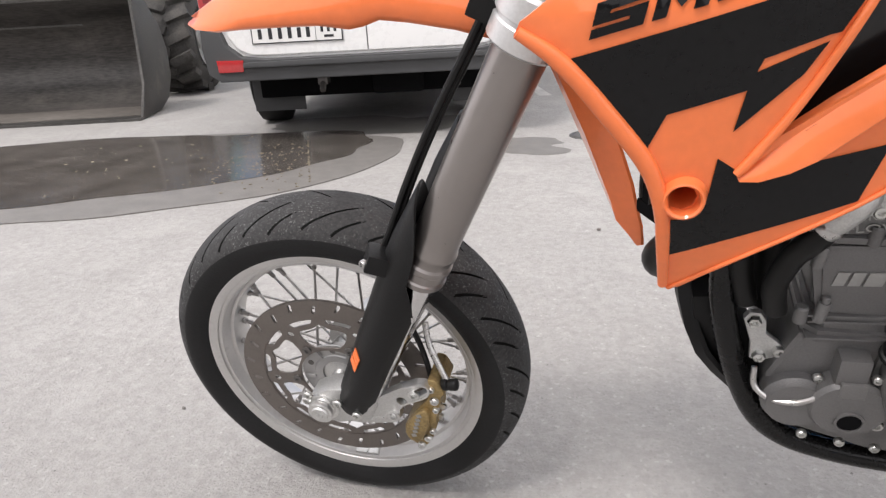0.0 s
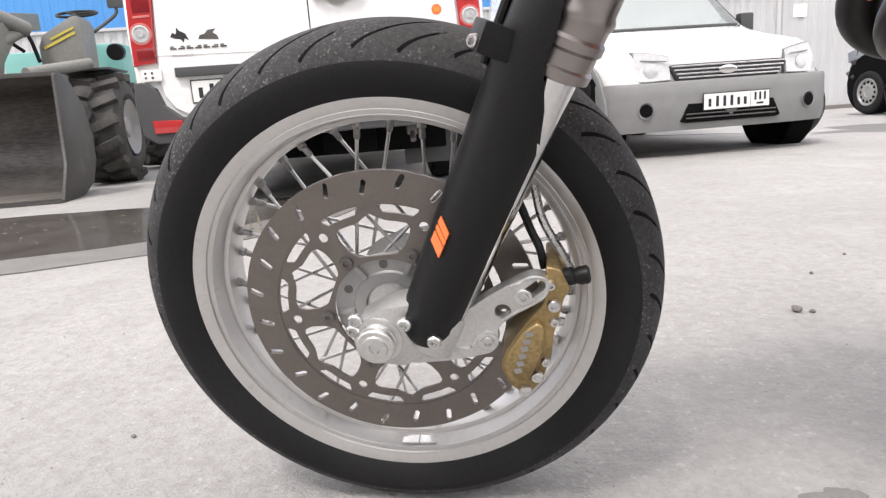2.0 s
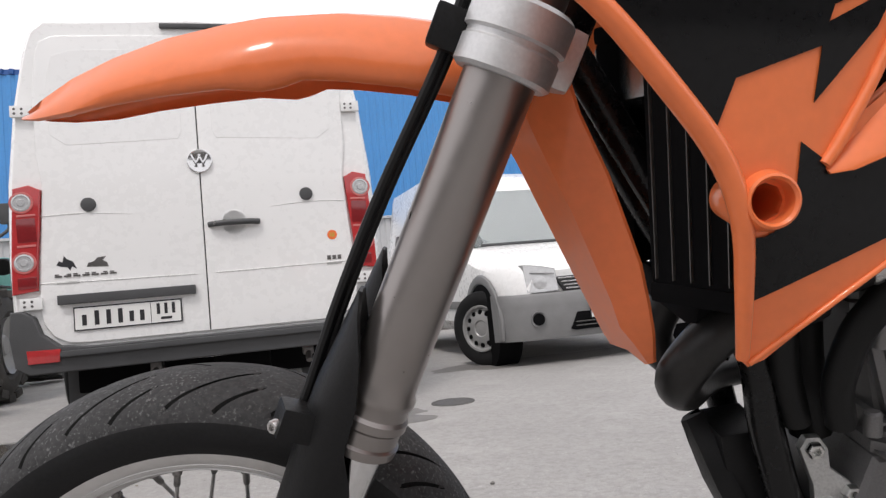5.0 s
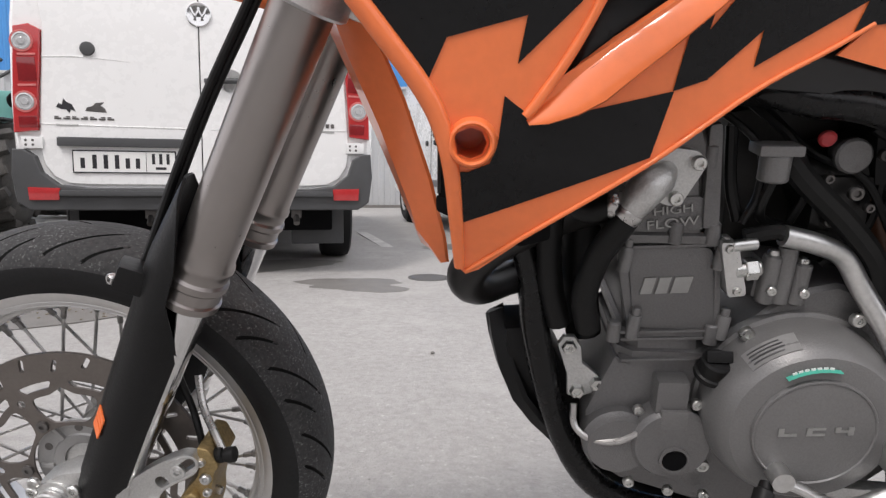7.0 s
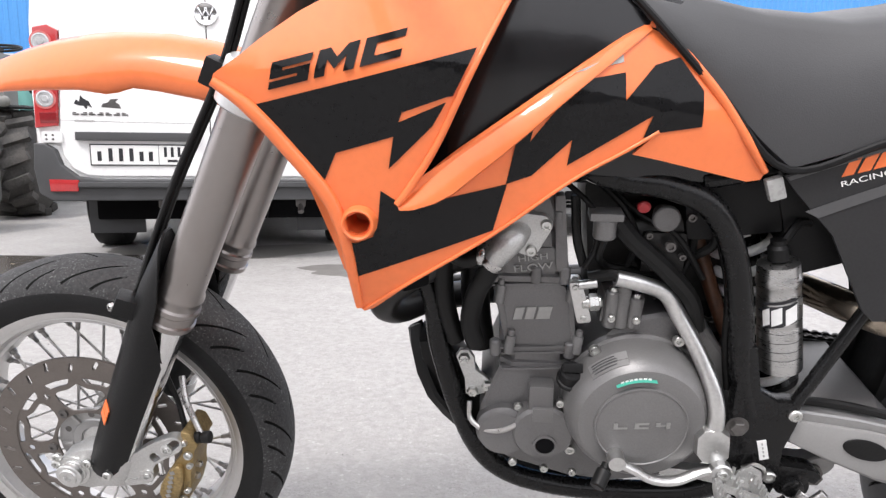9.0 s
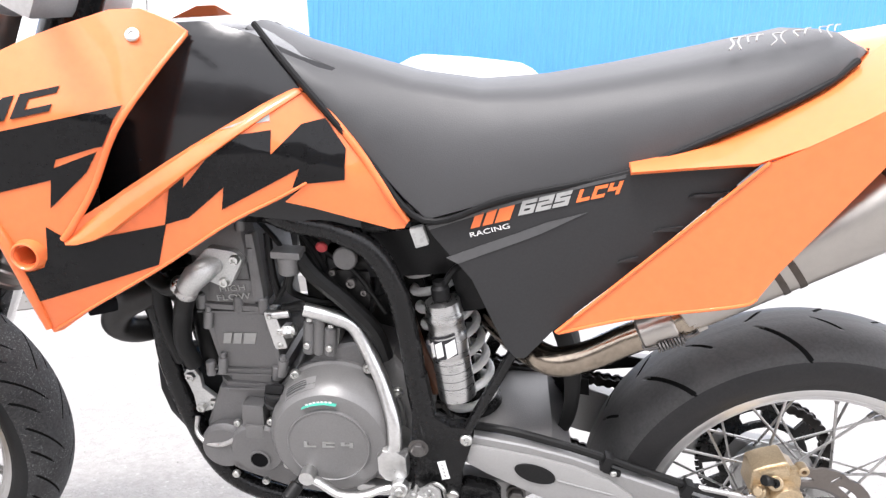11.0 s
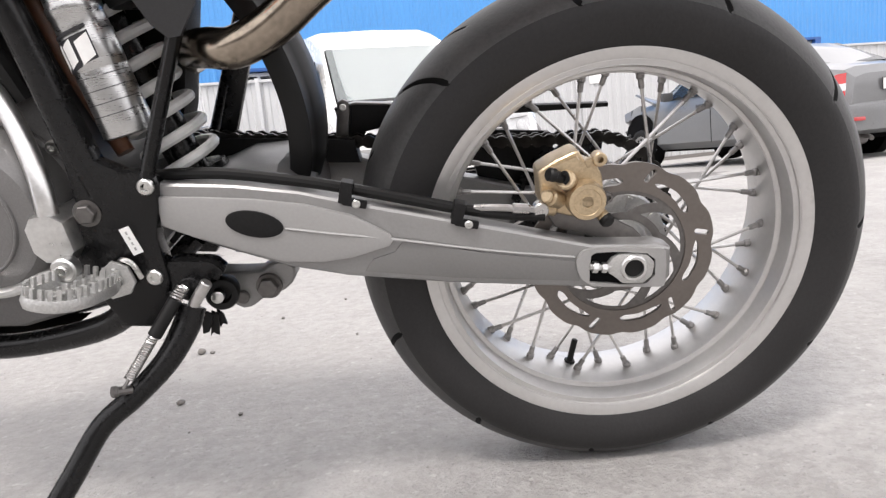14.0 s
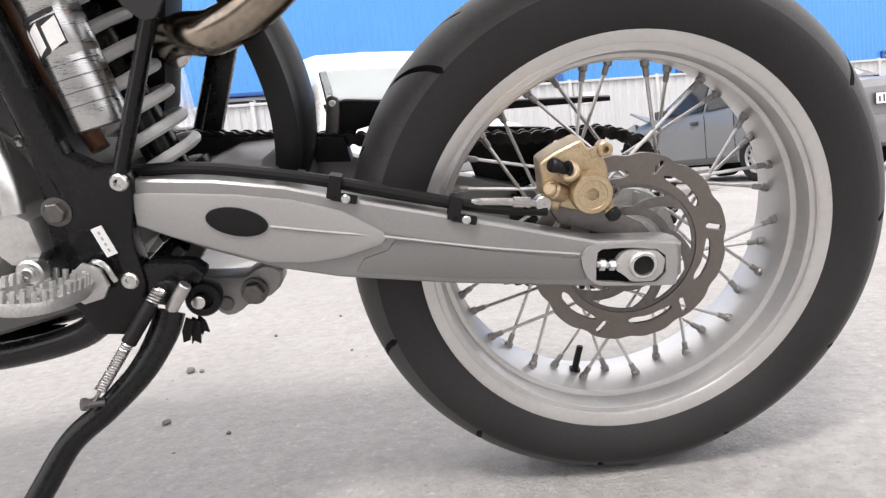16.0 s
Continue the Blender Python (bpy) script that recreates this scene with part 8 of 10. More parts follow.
peg_bm = bmesh.new()
outline = [(0.020, -0.018), (0.027, -0.036), (0.029, -0.060), (0.028, -0.082), (0.021, -0.098), (0.009, -0.106), (-0.009, -0.106), (-0.021, -0.098), (-0.028, -0.082), (-0.029, -0.060), (-0.027, -0.036), (-0.020, -0.018)]
tube(peg_bm, [(x, y, 0.0) for x, y in outline + outline[:1]], 0.0034, 6, 2, 2.0)
for (xa, ya), (xb, yb) in zip(outline, outline[1:] + outline[:1]):
    n_t = max(1, round(math.hypot(xb - xa, yb - ya) / 0.009))
    for k in range(n_t):
        u = (k + 0.5) / n_t
        box(peg_bm, (xa + (xb - xa) * u, ya + (yb - ya) * u, 0.0105), (0.0042, 0.0042, 0.011), Matrix.Rotation(math.atan2(yb - ya, xb - xa), 4, "Z"), 0.0008)
for y in (-0.046, -0.074):
    box(peg_bm, (0, y, -0.002), (0.052, 0.0035, 0.010), None, 0.001)
box(peg_bm, (0, -0.060, -0.002), (0.0035, 0.085, 0.010), None, 0.001)
for i in range(6):
    box(peg_bm, (-0.0, -0.030 - 0.012 * i, 0.0065), (0.0035, 0.0045, 0.008), None, 0.0008)
box(peg_bm, (0, -0.010, -0.004), (0.022, 0.030, 0.014), None, 0.003)
peg_bm.transform(PEG)
clevis = bmesh.new()
plate(clevis, [(0.938, 0.344), (0.944, 0.366), (0.958, 0.376), (0.974, 0.368), (0.978, 0.350), (0.970, 0.338), (0.950, 0.334)], -0.146, -0.141, 0.001)
plate(clevis, [(0.944, 0.346), (0.948, 0.362), (0.960, 0.368), (0.972, 0.360), (0.974, 0.348), (0.966, 0.340), (0.952, 0.338)], -0.120, -0.115, 0.001)
part("peg_clevis", clevis, CAST, bike, "bare metal footrest clevis")
for p in ((0.962, -0.147, 0.356), (0.946, -0.147, 0.346)):
    pin = bmesh.new()
    bolt(pin, p, (0, -1, 0), 0.0048, 0.005)
    part("clevis_pin", pin, BOLT, bike)
peg = part("footrest", peg_bm, CAST, bike, "serrated bare aluminium footrest")
bm = bmesh.new()
tube(bm, [(0.955, -0.130, 0.362), (0.966, -0.138, 0.374), (0.978, -0.142, 0.370), (0.982, -0.138, 0.352)], 0.0028, 8)
part("return_spring", bm, BOLT, peg)
bm = bmesh.new()
tube(bm, [(1.030, -0.145, 0.3175), (1.022, -0.155, 0.298), (1.002, -0.174, 0.270), (0.969, -0.193, 0.243), (0.935, -0.209, 0.220), (0.907, -0.236, 0.182), (0.860, -0.284, 0.118), (0.818, -0.330, 0.066)], 0.0115, 14, 6, radii=[0.015, 0.0145, 0.013, 0.0120, 0.0115, 0.0115, 0.0115, 0.011])
stand = part("side_stand", bm, BLACK_FR, bike, "black side stand folded down")
bm = bmesh.new()
box(bm, (0.815, -0.335, 0.066), (0.055, 0.040, 0.008), pose(0, 0, 0, -LEAN, 0, 40), 0.002)
part("stand_foot", bm, BLACK_FR, stand)
bm = bmesh.new()
plate(bm, rounded([(0.995, 0.352), (1.008, 0.363), (1.052, 0.357), (1.063, 0.345), (1.055, 0.334), (1.046, 0.338), (1.034, 0.314), (1.010, 0.316), (1.000, 0.330)], 2, 0.2), -0.124, -0.098, 0.004)
lathe(bm, (1.026, -0.100, 0.330), (0, -1, 0), [(0, 0.014), (0.030, 0.014), (0.032, 0.011)], 20)
part("stand_bracket", bm, BLACK_FR, stand)
bm = bmesh.new()
cyl(bm, (1.0540, -0.152, 0.3455), (1.0340, -0.152, 0.3205), 0.0064, 14, 0.001)
part("stand_pin", bm, STEEL, stand)
bm = bmesh.new()
A0, A1 = Vector((1.030, -0.150, 0.345)), Vector((0.962, -0.208, 0.254))
sa, su, sv = basis(A1 - A0)
for s0, s1, r, loops in ((0.02, 0.16, 0.0058, 6), (0.46, 0.86, 0.0046, 20)):
    pts = []
    for i in range(loops * 10):
        s = s0 + (s1 - s0) * i / (loops * 10 - 1)
        t = 2 * math.pi * loops * i / (loops * 10 - 1)
        pts.append(A0.lerp(A1, s) + su * math.cos(t) * r + sv * math.sin(t) * r)
    tube(bm, pts, 0.0012, 5, 1)
    if s0 < 0.1:
        part("spring_end", bm, STEEL, stand)
        bm = bmesh.new()
tube(bm, [A0.lerp(A1, 0.80), A0.lerp(A1, 0.97), A1 + Vector((0.004, 0.006, 0))], 0.0018, 6)
spring = part("stand_spring", bm, STEEL, stand, "bare steel stand spring")
bm = bmesh.new()
cyl(bm, A0.lerp(A1, 0.14), A0.lerp(A1, 0.48), 0.0072, 12, 0.001)
part("spring_sleeve", bm, HOSE, spring)
bm = bmesh.new()
lathe(bm, A1 + Vector((0.008, 0.010, 0)), (-0.6, -0.6, 0.3), [(0, 0.0045), (0.014, 0.0045), (0.015, 0.0062), (0.019, 0.0058)], 10)
part("spring_hook", bm, NIPPLE, stand)
# shock linkage under the arm
bm = bmesh.new()
plate(bm, [(1.000, 0.318), (1.030, 0.316), (1.060, 0.313), (1.080, 0.312), (1.092, 0.319), (1.103, 0.322), (1.114, 0.319), (1.122, 0.311), (1.121, 0.300), (1.115, 0.291), (1.106, 0.284), (1.094, 0.279), (1.078, 0.276), (1.068, 0.269), (1.060, 0.265), (1.050, 0.264), (1.042, 0.269), (1.038, 0.279), (1.036, 0.292), (1.020, 0.298), (1.000, 0.300)], -0.048, -0.018, 0.006, 3)
link = part("shock_linkage", bm, SWING, bike, "cast shock linkage")
bm = bmesh.new()
lathe(bm, (1.088, -0.048, 0.293), (0, -1, 0), [(0, 0.0155), (0.006, 0.0155)], 24)
lathe(bm, (1.088, -0.054, 0.293), (0, -1, 0), [(0, 0.0125), (0.009, 0.0125), (0.010, 0.011)], 6)
part("linkage_bolt", bm, NIPPLE, link)
bm = bmesh.new()
lathe(bm, (1.053, -0.048, 0.281), (0, -1, 0), [(0, 0.0085), (0.004, 0.0085), (0.005, 0.0075)], 18)
part("linkage_pin", bm, NIPPLE, link)
for i in range(5):
    bm = bmesh.new()
    tube(bm, [(1.010 + 0.022 * i, 0.0, 0.388), (1.020 + 0.022 * i, -0.01, 0.372), (1.012 + 0.024 * i, -0.02, 0.352)], 0.006, 8)
    part("wiring", bm, HOSE, bike)
bm = bmesh.new()
lathe(bm, (1.0430, -0.078, 0.3055), (0.2, -1, 0.1), [(0, 0.0185), (0.020, 0.0190), (0.023, 0.0170), (0.023, 0.0105), (0.012, 0.0095), (0.012, 0.001)], 24)
part("stand_switch", bm, HOSE, stand, "black rubber stand bush")
bm = bmesh.new()
lathe(bm, (1.0415, -0.096, 0.3060), (0.2, -1, 0.1), [(0, 0.0075), (0.010, 0.0070), (0.011, 0.0055)], 14)
part("bush_bolt", bm, BOLT, stand)
for outline, y0 in (([(1.0250, 0.2900), (1.0330, 0.2850), (1.0240, 0.2640), (1.0165, 0.2620), (1.0180, 0.2760)], -0.101), ([(1.0300, 0.2880), (1.0380, 0.2830), (1.0330, 0.2570), (1.0270, 0.2610), (1.0230, 0.2565)], -0.097), ([(1.0350, 0.2880), (1.0410, 0.2800), (1.0430, 0.2670), (1.0380, 0.2690), (1.0350, 0.2640), (1.0320, 0.2750)], -0.092)):
    bm = bmesh.new()
    plate(bm, outline, y0 - 0.002, y0 + 0.002, 0.0005)
    part("rubber_rag", bm, HOSE, stand, "torn black rubber strip")
# handlebar and brake reservoir
bm = bmesh.new()
tube(bm, [(0.60, -0.40, 1.16), (0.53, -0.28, 1.155), (0.47, -0.16, 1.12), (0.455, -0.08, 1.10), (0.455, 0.08, 1.10), (0.47, 0.16, 1.12), (0.53, 0.28, 1.155), (0.60, 0.40, 1.16)], 0.0125, 12)
part("handlebar", bm, BLACK_FR, bike, "black handlebar")
bm = bmesh.new()
for y in (-0.05, 0.05):
    box(bm, (0.455, y, 1.07), (0.045, 0.035, 0.075), pose(0, 0, 0, 0, 20, 0), 0.005)
part("bar_clamp", bm, FORK_LT, bike)
# ---- vehicles round the yard ----
def road_wheel(parent, x, y, z, r, w, rim_r, face, holes=10, rim_mat=None, name="wheel"):
    """A steel wheel with its tyre; face: -1 or 1, the side of x that it shows."""
    bm = bmesh.new()
    s = -face
    lathe(bm, (x + face * w * 0.5, y, z), (s, 0, 0), [(0.090, rim_r), (0.012, rim_r), (0.0, rim_r - 0.004), (0.004, rim_r - 0.02), (0.022, rim_r - 0.030), (0.025, rim_r * 0.76), (0.015, rim_r * 0.66), (0.012, rim_r * 0.36), (0.020, rim_r * 0.32), (0.016, 0.001)], 40)
    wheel = part(name, bm, rim_mat or STEEL_WH, parent)
    bm = bmesh.new()
    a = w * 0.5
    prof = [(-a * 0.86, rim_r), (-a, rim_r + (r - rim_r) * 0.35), (-a * 0.98, rim_r + (r - rim_r) * 0.7), (-a * 0.84, r - 0.008), (-a * 0.5, r), (a * 0.5, r), (a * 0.84, r - 0.008), (a * 0.98, rim_r + (r - rim_r) * 0.7), (a, rim_r + (r - rim_r) * 0.35), (a * 0.86, rim_r)]
    rings = []
    for i in range(56):
        t = 2 * math.pi * i / 56
        rings.append([Vector((x + p, y + math.cos(t) * q, z + math.sin(t) * q)) for p, q in prof])
    skin(bm, rings, closed=True)
    part("tyre", bm, RUBBER, wheel)
    # Black discs on the uncut rim stand for the shade in its holes.
    for i in range(holes):
        t = 2 * math.pi * i / holes
        bm = bmesh.new()
        q = rim_r * 0.70
        cyl(bm, (x + face * (w * 0.5 - 0.026), y + math.cos(t) * q, z + math.sin(t) * q), (x + face * (w * 0.5 - 0.0145), y + math.cos(t) * q, z + math.sin(t) * q), rim_r * 0.105, 10)
        part("rim_hole", bm, DARK_IN, wheel)
    return wheel


def number_plate(parent, x, y, z, w=0.52, h=0.112, turn=0.0):
    """White plate whose signs are plain bars; it faces -y."""
    m = Matrix.Translation((x, y, z)) @ Matrix.Rotation(radians(turn), 4, "Z")
    bm = bmesh.new()
    box(bm, (0, 0, 0), (w + 0.014, 0.006, h + 0.014), None, 0.002)
    bm.transform(m)
    pl_ = part("number_plate", bm, INK, parent, "white number plate with plain dark bars")
    bm = bmesh.new()
    box(bm, (0, -0.004, 0), (w, 0.004, h), None, 0.0)
    bm.transform(m)
    part("plate_face", bm, PLATE_W, pl_)
    for k, (cx, bw, bh, dz) in enumerate(((-0.215, 0.036, 0.056, -0.008), (-0.155, 0.036, 0.076, 0), (-0.098, 0.036, 0.076, 0), (-0.041, 0.036, 0.076, 0), (0.014, 0.036, 0.056, -0.008), (0.066, 0.036, 0.056, -0.008), (0.148, 0.026, 0.058, 0.018), (0.186, 0.026, 0.058, 0.018), (0.224, 0.026, 0.058, 0.018), (0.110, 0.004, 0.110, 0), (0.186, 0.09, 0.014, -0.034))):
        bm = bmesh.new()
        box(bm, (cx * w / 0.52, -0.0066, dz * h / 0.112), (bw * w / 0.52 * 0.62, 0.0012, bh * h / 0.112), None, 0.0)
        bm.transform(m)
        part("plate_bar", bm, INK, pl_)
    return pl_


# ---- tall white delivery van, seen from behind ----
VZ = ground_z(-1.2, 3.6)
van = tagged(empty("delivery_van", pose(-1.168, 2.82, VZ, 0, 0, 17.5)), "tall white panel van seen from its closed rear doors", "van")
bm = bmesh.new()
rings = []
SEC = [(0.0, 0.40), (0.925, 0.42), (0.968, 0.62), (0.978, 1.00), (0.965, 1.40), (0.925, 1.80), (0.870, 2.10), (0.835, 2.22), (0.770, 2.285), (0.60, 2.315), (0.0, 2.33)]
for y, sx, sz in ((0.0, 0.965, -0.035), (0.015, 0.985, -0.015), (0.05, 1.0, 0.0), (1.5, 1.0, 0.02), (3.6, 1.0, 0.02), (4.1, 0.99, -0.10), (4.55, 0.95, -0.80), (5.2, 0.90, -1.15), (5.35, 0.80, -1.40)):
    top = 2.33 + sz
    ring = [(x * sx, min(z, top - (0.02 if x > 0.5 else 0)) if sz > -0.1 else 0.40 + (z - 0.40) * (top - 0.40) / 1.93) for x, z in SEC]
    ring = [(x, y, z) for x, z in ring] + [(-x, y, z) for x, z in reversed(ring[1:-1])]
    rings.append(ring)
loft(bm, rings)
part("body", bm, WHITE_VAN, van, "", 30)
DOOR = [(0.003, 0.545), (0.60, 0.545), (0.70, 0.552), (0.770, 0.590), (0.815, 0.660), (0.830, 0.760), (0.822, 0.86), (0.800, 1.20), (0.790, 1.40), (0.812, 1.55), (0.812, 1.90), (0.790, 2.10), (0.765, 2.17), (0.70, 2.20), (0.003, 2.21)]
for sg in (-1, 1):
    bm = bmesh.new()
    plate(bm, [(x * sg, z) for x, z in DOOR], -0.016, 0.02, 0.007, 3)
    door = part("rear_door", bm, WHITE_VAN, van, "", 30)
    bm = bmesh.new()
    plate(bm, [(x * sg, z) for x, z in ((0.10, 1.62), (0.66, 1.60), (0.74, 1.66), (0.745, 1.95), (0.71, 2.09), (0.62, 2.12), (0.12, 2.13), (0.08, 2.09), (0.08, 1.66))], -0.0175, -0.012, 0.001, 1)
    part("pressed_panel", bm, WHITE_VAN, door, "", 30)
    bm = bmesh.new()
    tube(bm, [(sg * 0.05, -0.0165, 0.862), (sg * 0.45, -0.0165, 0.866), (sg * 0.82, -0.0165, 0.872)], 0.0035, 8, 4, 0.6)
    tube(bm, [(sg * 0.36, -0.0150, 1.215), (sg * 0.60, -0.0165, 1.232), (sg * 0.80, -0.0165, 1.225)], 0.0030, 8, 4, 0.6)
    part("pressed_line", bm, WHITE_VAN, door)
    for z in (1.785, 0.770):
        bm = bmesh.new()
        box(bm, (sg * 0.865, -0.020, z), (0.105, 0.022, 0.062), None, 0.006)
        hinge = part("hinge", bm, WHITE_VAN2, van)
        for dx in (-0.03, 0.005):
            bm = bmesh.new()
            cyl(bm, (sg * 0.865 + dx, -0.032, z + 0.012), (sg * 0.865 + dx, -0.030, z + 0.012), 0.007, 10)
            cyl(bm, (sg * 0.865 + dx, -0.032, z - 0.012), (sg * 0.865 + dx, -0.030, z - 0.012), 0.007, 10)
            part("hinge_screw", bm, NIPPLE, hinge)
    bm = bmesh.new()
    plate(bm, [(x * sg, z) for x, z in ((0.795, 1.365), (0.850, 1.392), (0.925, 1.375), (0.936, 1.20), (0.946, 1.0), (0.950, 0.82), (0.832, 0.835), (0.822, 1.0), (0.806, 1.20))], -0.030, 0.05, 0.010, 3)
    lamp = part("tail_lamp", bm, RED_LENS, van, "tall red tail lamp with two clear round lenses", 30)
    for z, m in ((1.300, LENS_CLR), (0.985, LENS_CLR)):
        bm = bmesh.new()
        lathe(bm, (sg * 0.886, -0.028, z), (0, -1, 0), [(0, 0.047), (0.006, 0.046), (0.009, 0.038), (0.005, 0.034), (0.005, 0.020), (0.010, 0.016), (0.010, 0.001)], 28)
        part("lens", bm, m, lamp)
        bm = bmesh.new()
        ring_lathe(bm, [(-0.0005, 0.0455), (-0.0050, 0.0470), (-0.0050, 0.0560), (-0.0005, 0.0580)], 32)
        bm.transform(Matrix.Translation((sg * 0.886, -0.0290, z)))
        part("lens_ring", bm, RED_PALE, lamp)
    for z, h, m in ((1.155, 0.125, RED_DARK), (0.880, 0.060, RED_DARK), (1.232, 0.012, RED_PALE), (1.072, 0.012, RED_PALE)):
        bm = bmesh.new()
        box(bm, (sg * (0.868 + (1.16 - z) * 0.028), -0.0300, z), (0.088, 0.006, h), pose(0, 0, 0, 0, sg * 2.5, 0), 0.002)
        part("lens_section", bm, m, lamp)
    bm = bmesh.new()
    plate(bm, [(x * sg, z) for x, z in ((0.735, 0.462), (0.880, 0.462), (0.885, 0.532), (0.730, 0.528))], -0.075, -0.055, 0.004)
    part("reflector", bm, RED_LENS, van, "red bumper reflector")
    bm = bmesh.new()
    box(bm, (sg * 0.66, 0.42, 0.30), (0.34, 0.020, 0.30), None, 0.006)
    part("mud_flap", bm, BUMPER, van)
    road_wheel(van, sg * 0.80, 0.92, 0.338, 0.338, 0.22, 0.20, sg)
    bm = bmesh.new()
    lathe(bm, (sg * 0.572, -0.016, 1.276), (0, -1, 0), [(0, 0.038), (0.012, 0.036), (0.014, 0.030), (0.014, 0.001)], 24)
    part("lock_cap", bm, BUMPER, van, "dark round lock cap")
bm = bmesh.new()
box(bm, (0, 0.004, 1.38), (0.012, 0.012, 1.66), None, 0.0)
part("door_gap", bm, DARK_IN, van)
bm = bmesh.new()
plate(bm, [(-0.955, 0.735), (-0.905, 0.735), (-0.850, 0.700), (-0.820, 0.610), (-0.740, 0.545), (-0.60, 0.528), (0.60, 0.528), (0.740, 0.545), (0.820, 0.610), (0.850, 0.700), (0.905, 0.735), (0.955, 0.735), (0.965, 0.60), (0.945, 0.45), (0.88, 0.405), (-0.88, 0.405), (-0.945, 0.45), (-0.965, 0.60)], -0.060, 0.06, 0.012, 3)
bump = part("bumper", bm, BUMPER, van, "dark grey plastic bumper", 30)
bm = bmesh.new()
box(bm, (0, -0.075, 0.500), (1.46, 0.030, 0.030), None, 0.008)
part("bumper_step", bm, BUMPER, bump)
bm = bmesh.new()
box(bm, (-0.40, -0.030, 0.778), (0.68, 0.034, 0.050), None, 0.008)
part("plate_lamp_bar", bm, BUMPER, van)
number_plate(van, -0.406, -0.022, 0.672)
bm = bmesh.new()
lathe(bm, (0.004, -0.016, 1.488), (0, -1, 0), [(0, 0.068), (0.010, 0.067), (0.014, 0.062), (0.012, 0.056), (0.010, 0.001)], 40)
badge = part("emblem", bm, CHROME_TR, van, "round chrome emblem")
bm = bmesh.new()
lathe(bm, (0.004, -0.0245, 1.488), (0, -1, 0), [(0, 0.054), (0.002, 0.053), (0.002, 0.001)], 36)
part("emblem_field", bm, BUMPER, badge)
for a, dx, dz in ((22, -0.026, 0.006), (-22, -0.008, 0.006), (22, 0.012, 0.006), (-22, 0.030, 0.006)):
    bm = bmesh.new()
    box(bm, (0.002 + dx, -0.028, 1.484 + dz), (0.010, 0.004, 0.076), pose(0, 0, 0, 0, -a, 0), 0.002)
    part("emblem_bar", bm, CHROME_TR, badge)
bm = bmesh.new()
lathe(bm, (0.165, -0.016, 1.135), (0, -1, 0), [(0, 0.074), (0.001, 0.070), (-0.004, 0.045), (-0.006, 0.001)], 32)
part("handle_dish", bm, WHITE_VAN2, van)
bm = bmesh.new()
tube(bm, [(0.030, -0.024, 1.128), (0.080, -0.042, 1.131), (0.165, -0.046, 1.133), (0.250, -0.042, 1.133), (0.300, -0.024, 1.131)], 0.018, 12, 5, 0.9)
hnd = part("door_handle", bm, BUMPER, van, "dark plastic door handle")
bm = bmesh.new()
cyl(bm, (0.062, -0.052, 1.131), (0.062, -0.060, 1.131), 0.010, 12)
part("key_lock", bm, CHROME_TR, hnd)
# model name and maker's marks as plain shapes
for i in range(7):
    bm = bmesh.new()
    box(bm, (-0.735 + 0.044 * i, -0.0175, 0.902), (0.034, 0.006, 0.009), None, 0.001)
    box(bm, (-0.735 + 0.044 * i + (0.006 if i % 2 else -0.006), -0.0175, 0.912), (0.020, 0.006, 0.006), None, 0.001)
    part("name_bar", bm, NIPPLE, van)
for i in range(3):
    bm = bmesh.new()
    box(bm, (0.674 + 0.030 * i, -0.0175, 0.897), (0.020, 0.005, 0.024), None, 0.001)
    part("name_bar", bm, NIPPLE, van)
for x0, x1, z in ((-0.744, -0.635, 0.868), (0.66, 0.745, 0.862)):
    bm = bmesh.new()
    box(bm, ((x0 + x1) / 2, -0.0172, z), (x1 - x0, 0.004, 0.010), None, 0.0)
    part("name_bar", bm, GREY_DEC, van)
bm = bmesh.new()
plate(bm, [(-0.742, 0.962), (-0.728, 0.985), (-0.712, 0.975), (-0.704, 1.010), (-0.690, 0.992), (-0.662, 0.978), (-0.645, 0.940), (-0.668, 0.952), (-0.676, 0.930), (-0.690, 0.950), (-0.716, 0.952)], -0.0175, -0.0165, 0.0)
part("badge", bm, INK, van, "black sticker shape")
bm = bmesh.new()
plate(bm, [(-0.598, 0.945), (-0.588, 0.965), (-0.560, 0.972), (-0.545, 0.990), (-0.500, 0.995), (-0.520, 0.975), (-0.498, 0.962), (-0.490, 0.938)], -0.0175, -0.0165, 0.0)
part("badge", bm, NIPPLE, van, "grey sticker shape")
bm = bmesh.new()
cyl(bm, (0.702, -0.0165, 1.028), (0.702, -0.0180, 1.028), 0.028, 24)
stk = part("sticker", bm, ORANGE_DEC, van, "round orange sticker")
bm = bmesh.new()
for dx in (-0.010, 0.0, 0.010):
    box(bm, (0.702 + dx, -0.0185, 1.028), (0.005, 0.001, 0.024), None, 0)
part("sticker_mark", bm, YELLOW, stk)
bm = bmesh.new()
box(bm, (0.02, -0.012, 2.262), (0.36, 0.030, 0.026), None, 0.008)
part("brake_lamp", bm, BUMPER, van)
bm = bmesh.new()
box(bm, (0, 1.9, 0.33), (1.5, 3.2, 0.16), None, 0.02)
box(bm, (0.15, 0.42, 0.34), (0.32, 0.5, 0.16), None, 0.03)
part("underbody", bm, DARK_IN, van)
for x in (-0.30, 0.52):
    bm = bmesh.new()
    box(bm, (x, 0.10, 0.375), (0.06, 0.10, 0.05), None, 0.008)
    cyl(bm, (x, 0.06, 0.36), (x, 0.02, 0.32), 0.018, 12)
    part("tow_eye", bm, NIPPLE, van)
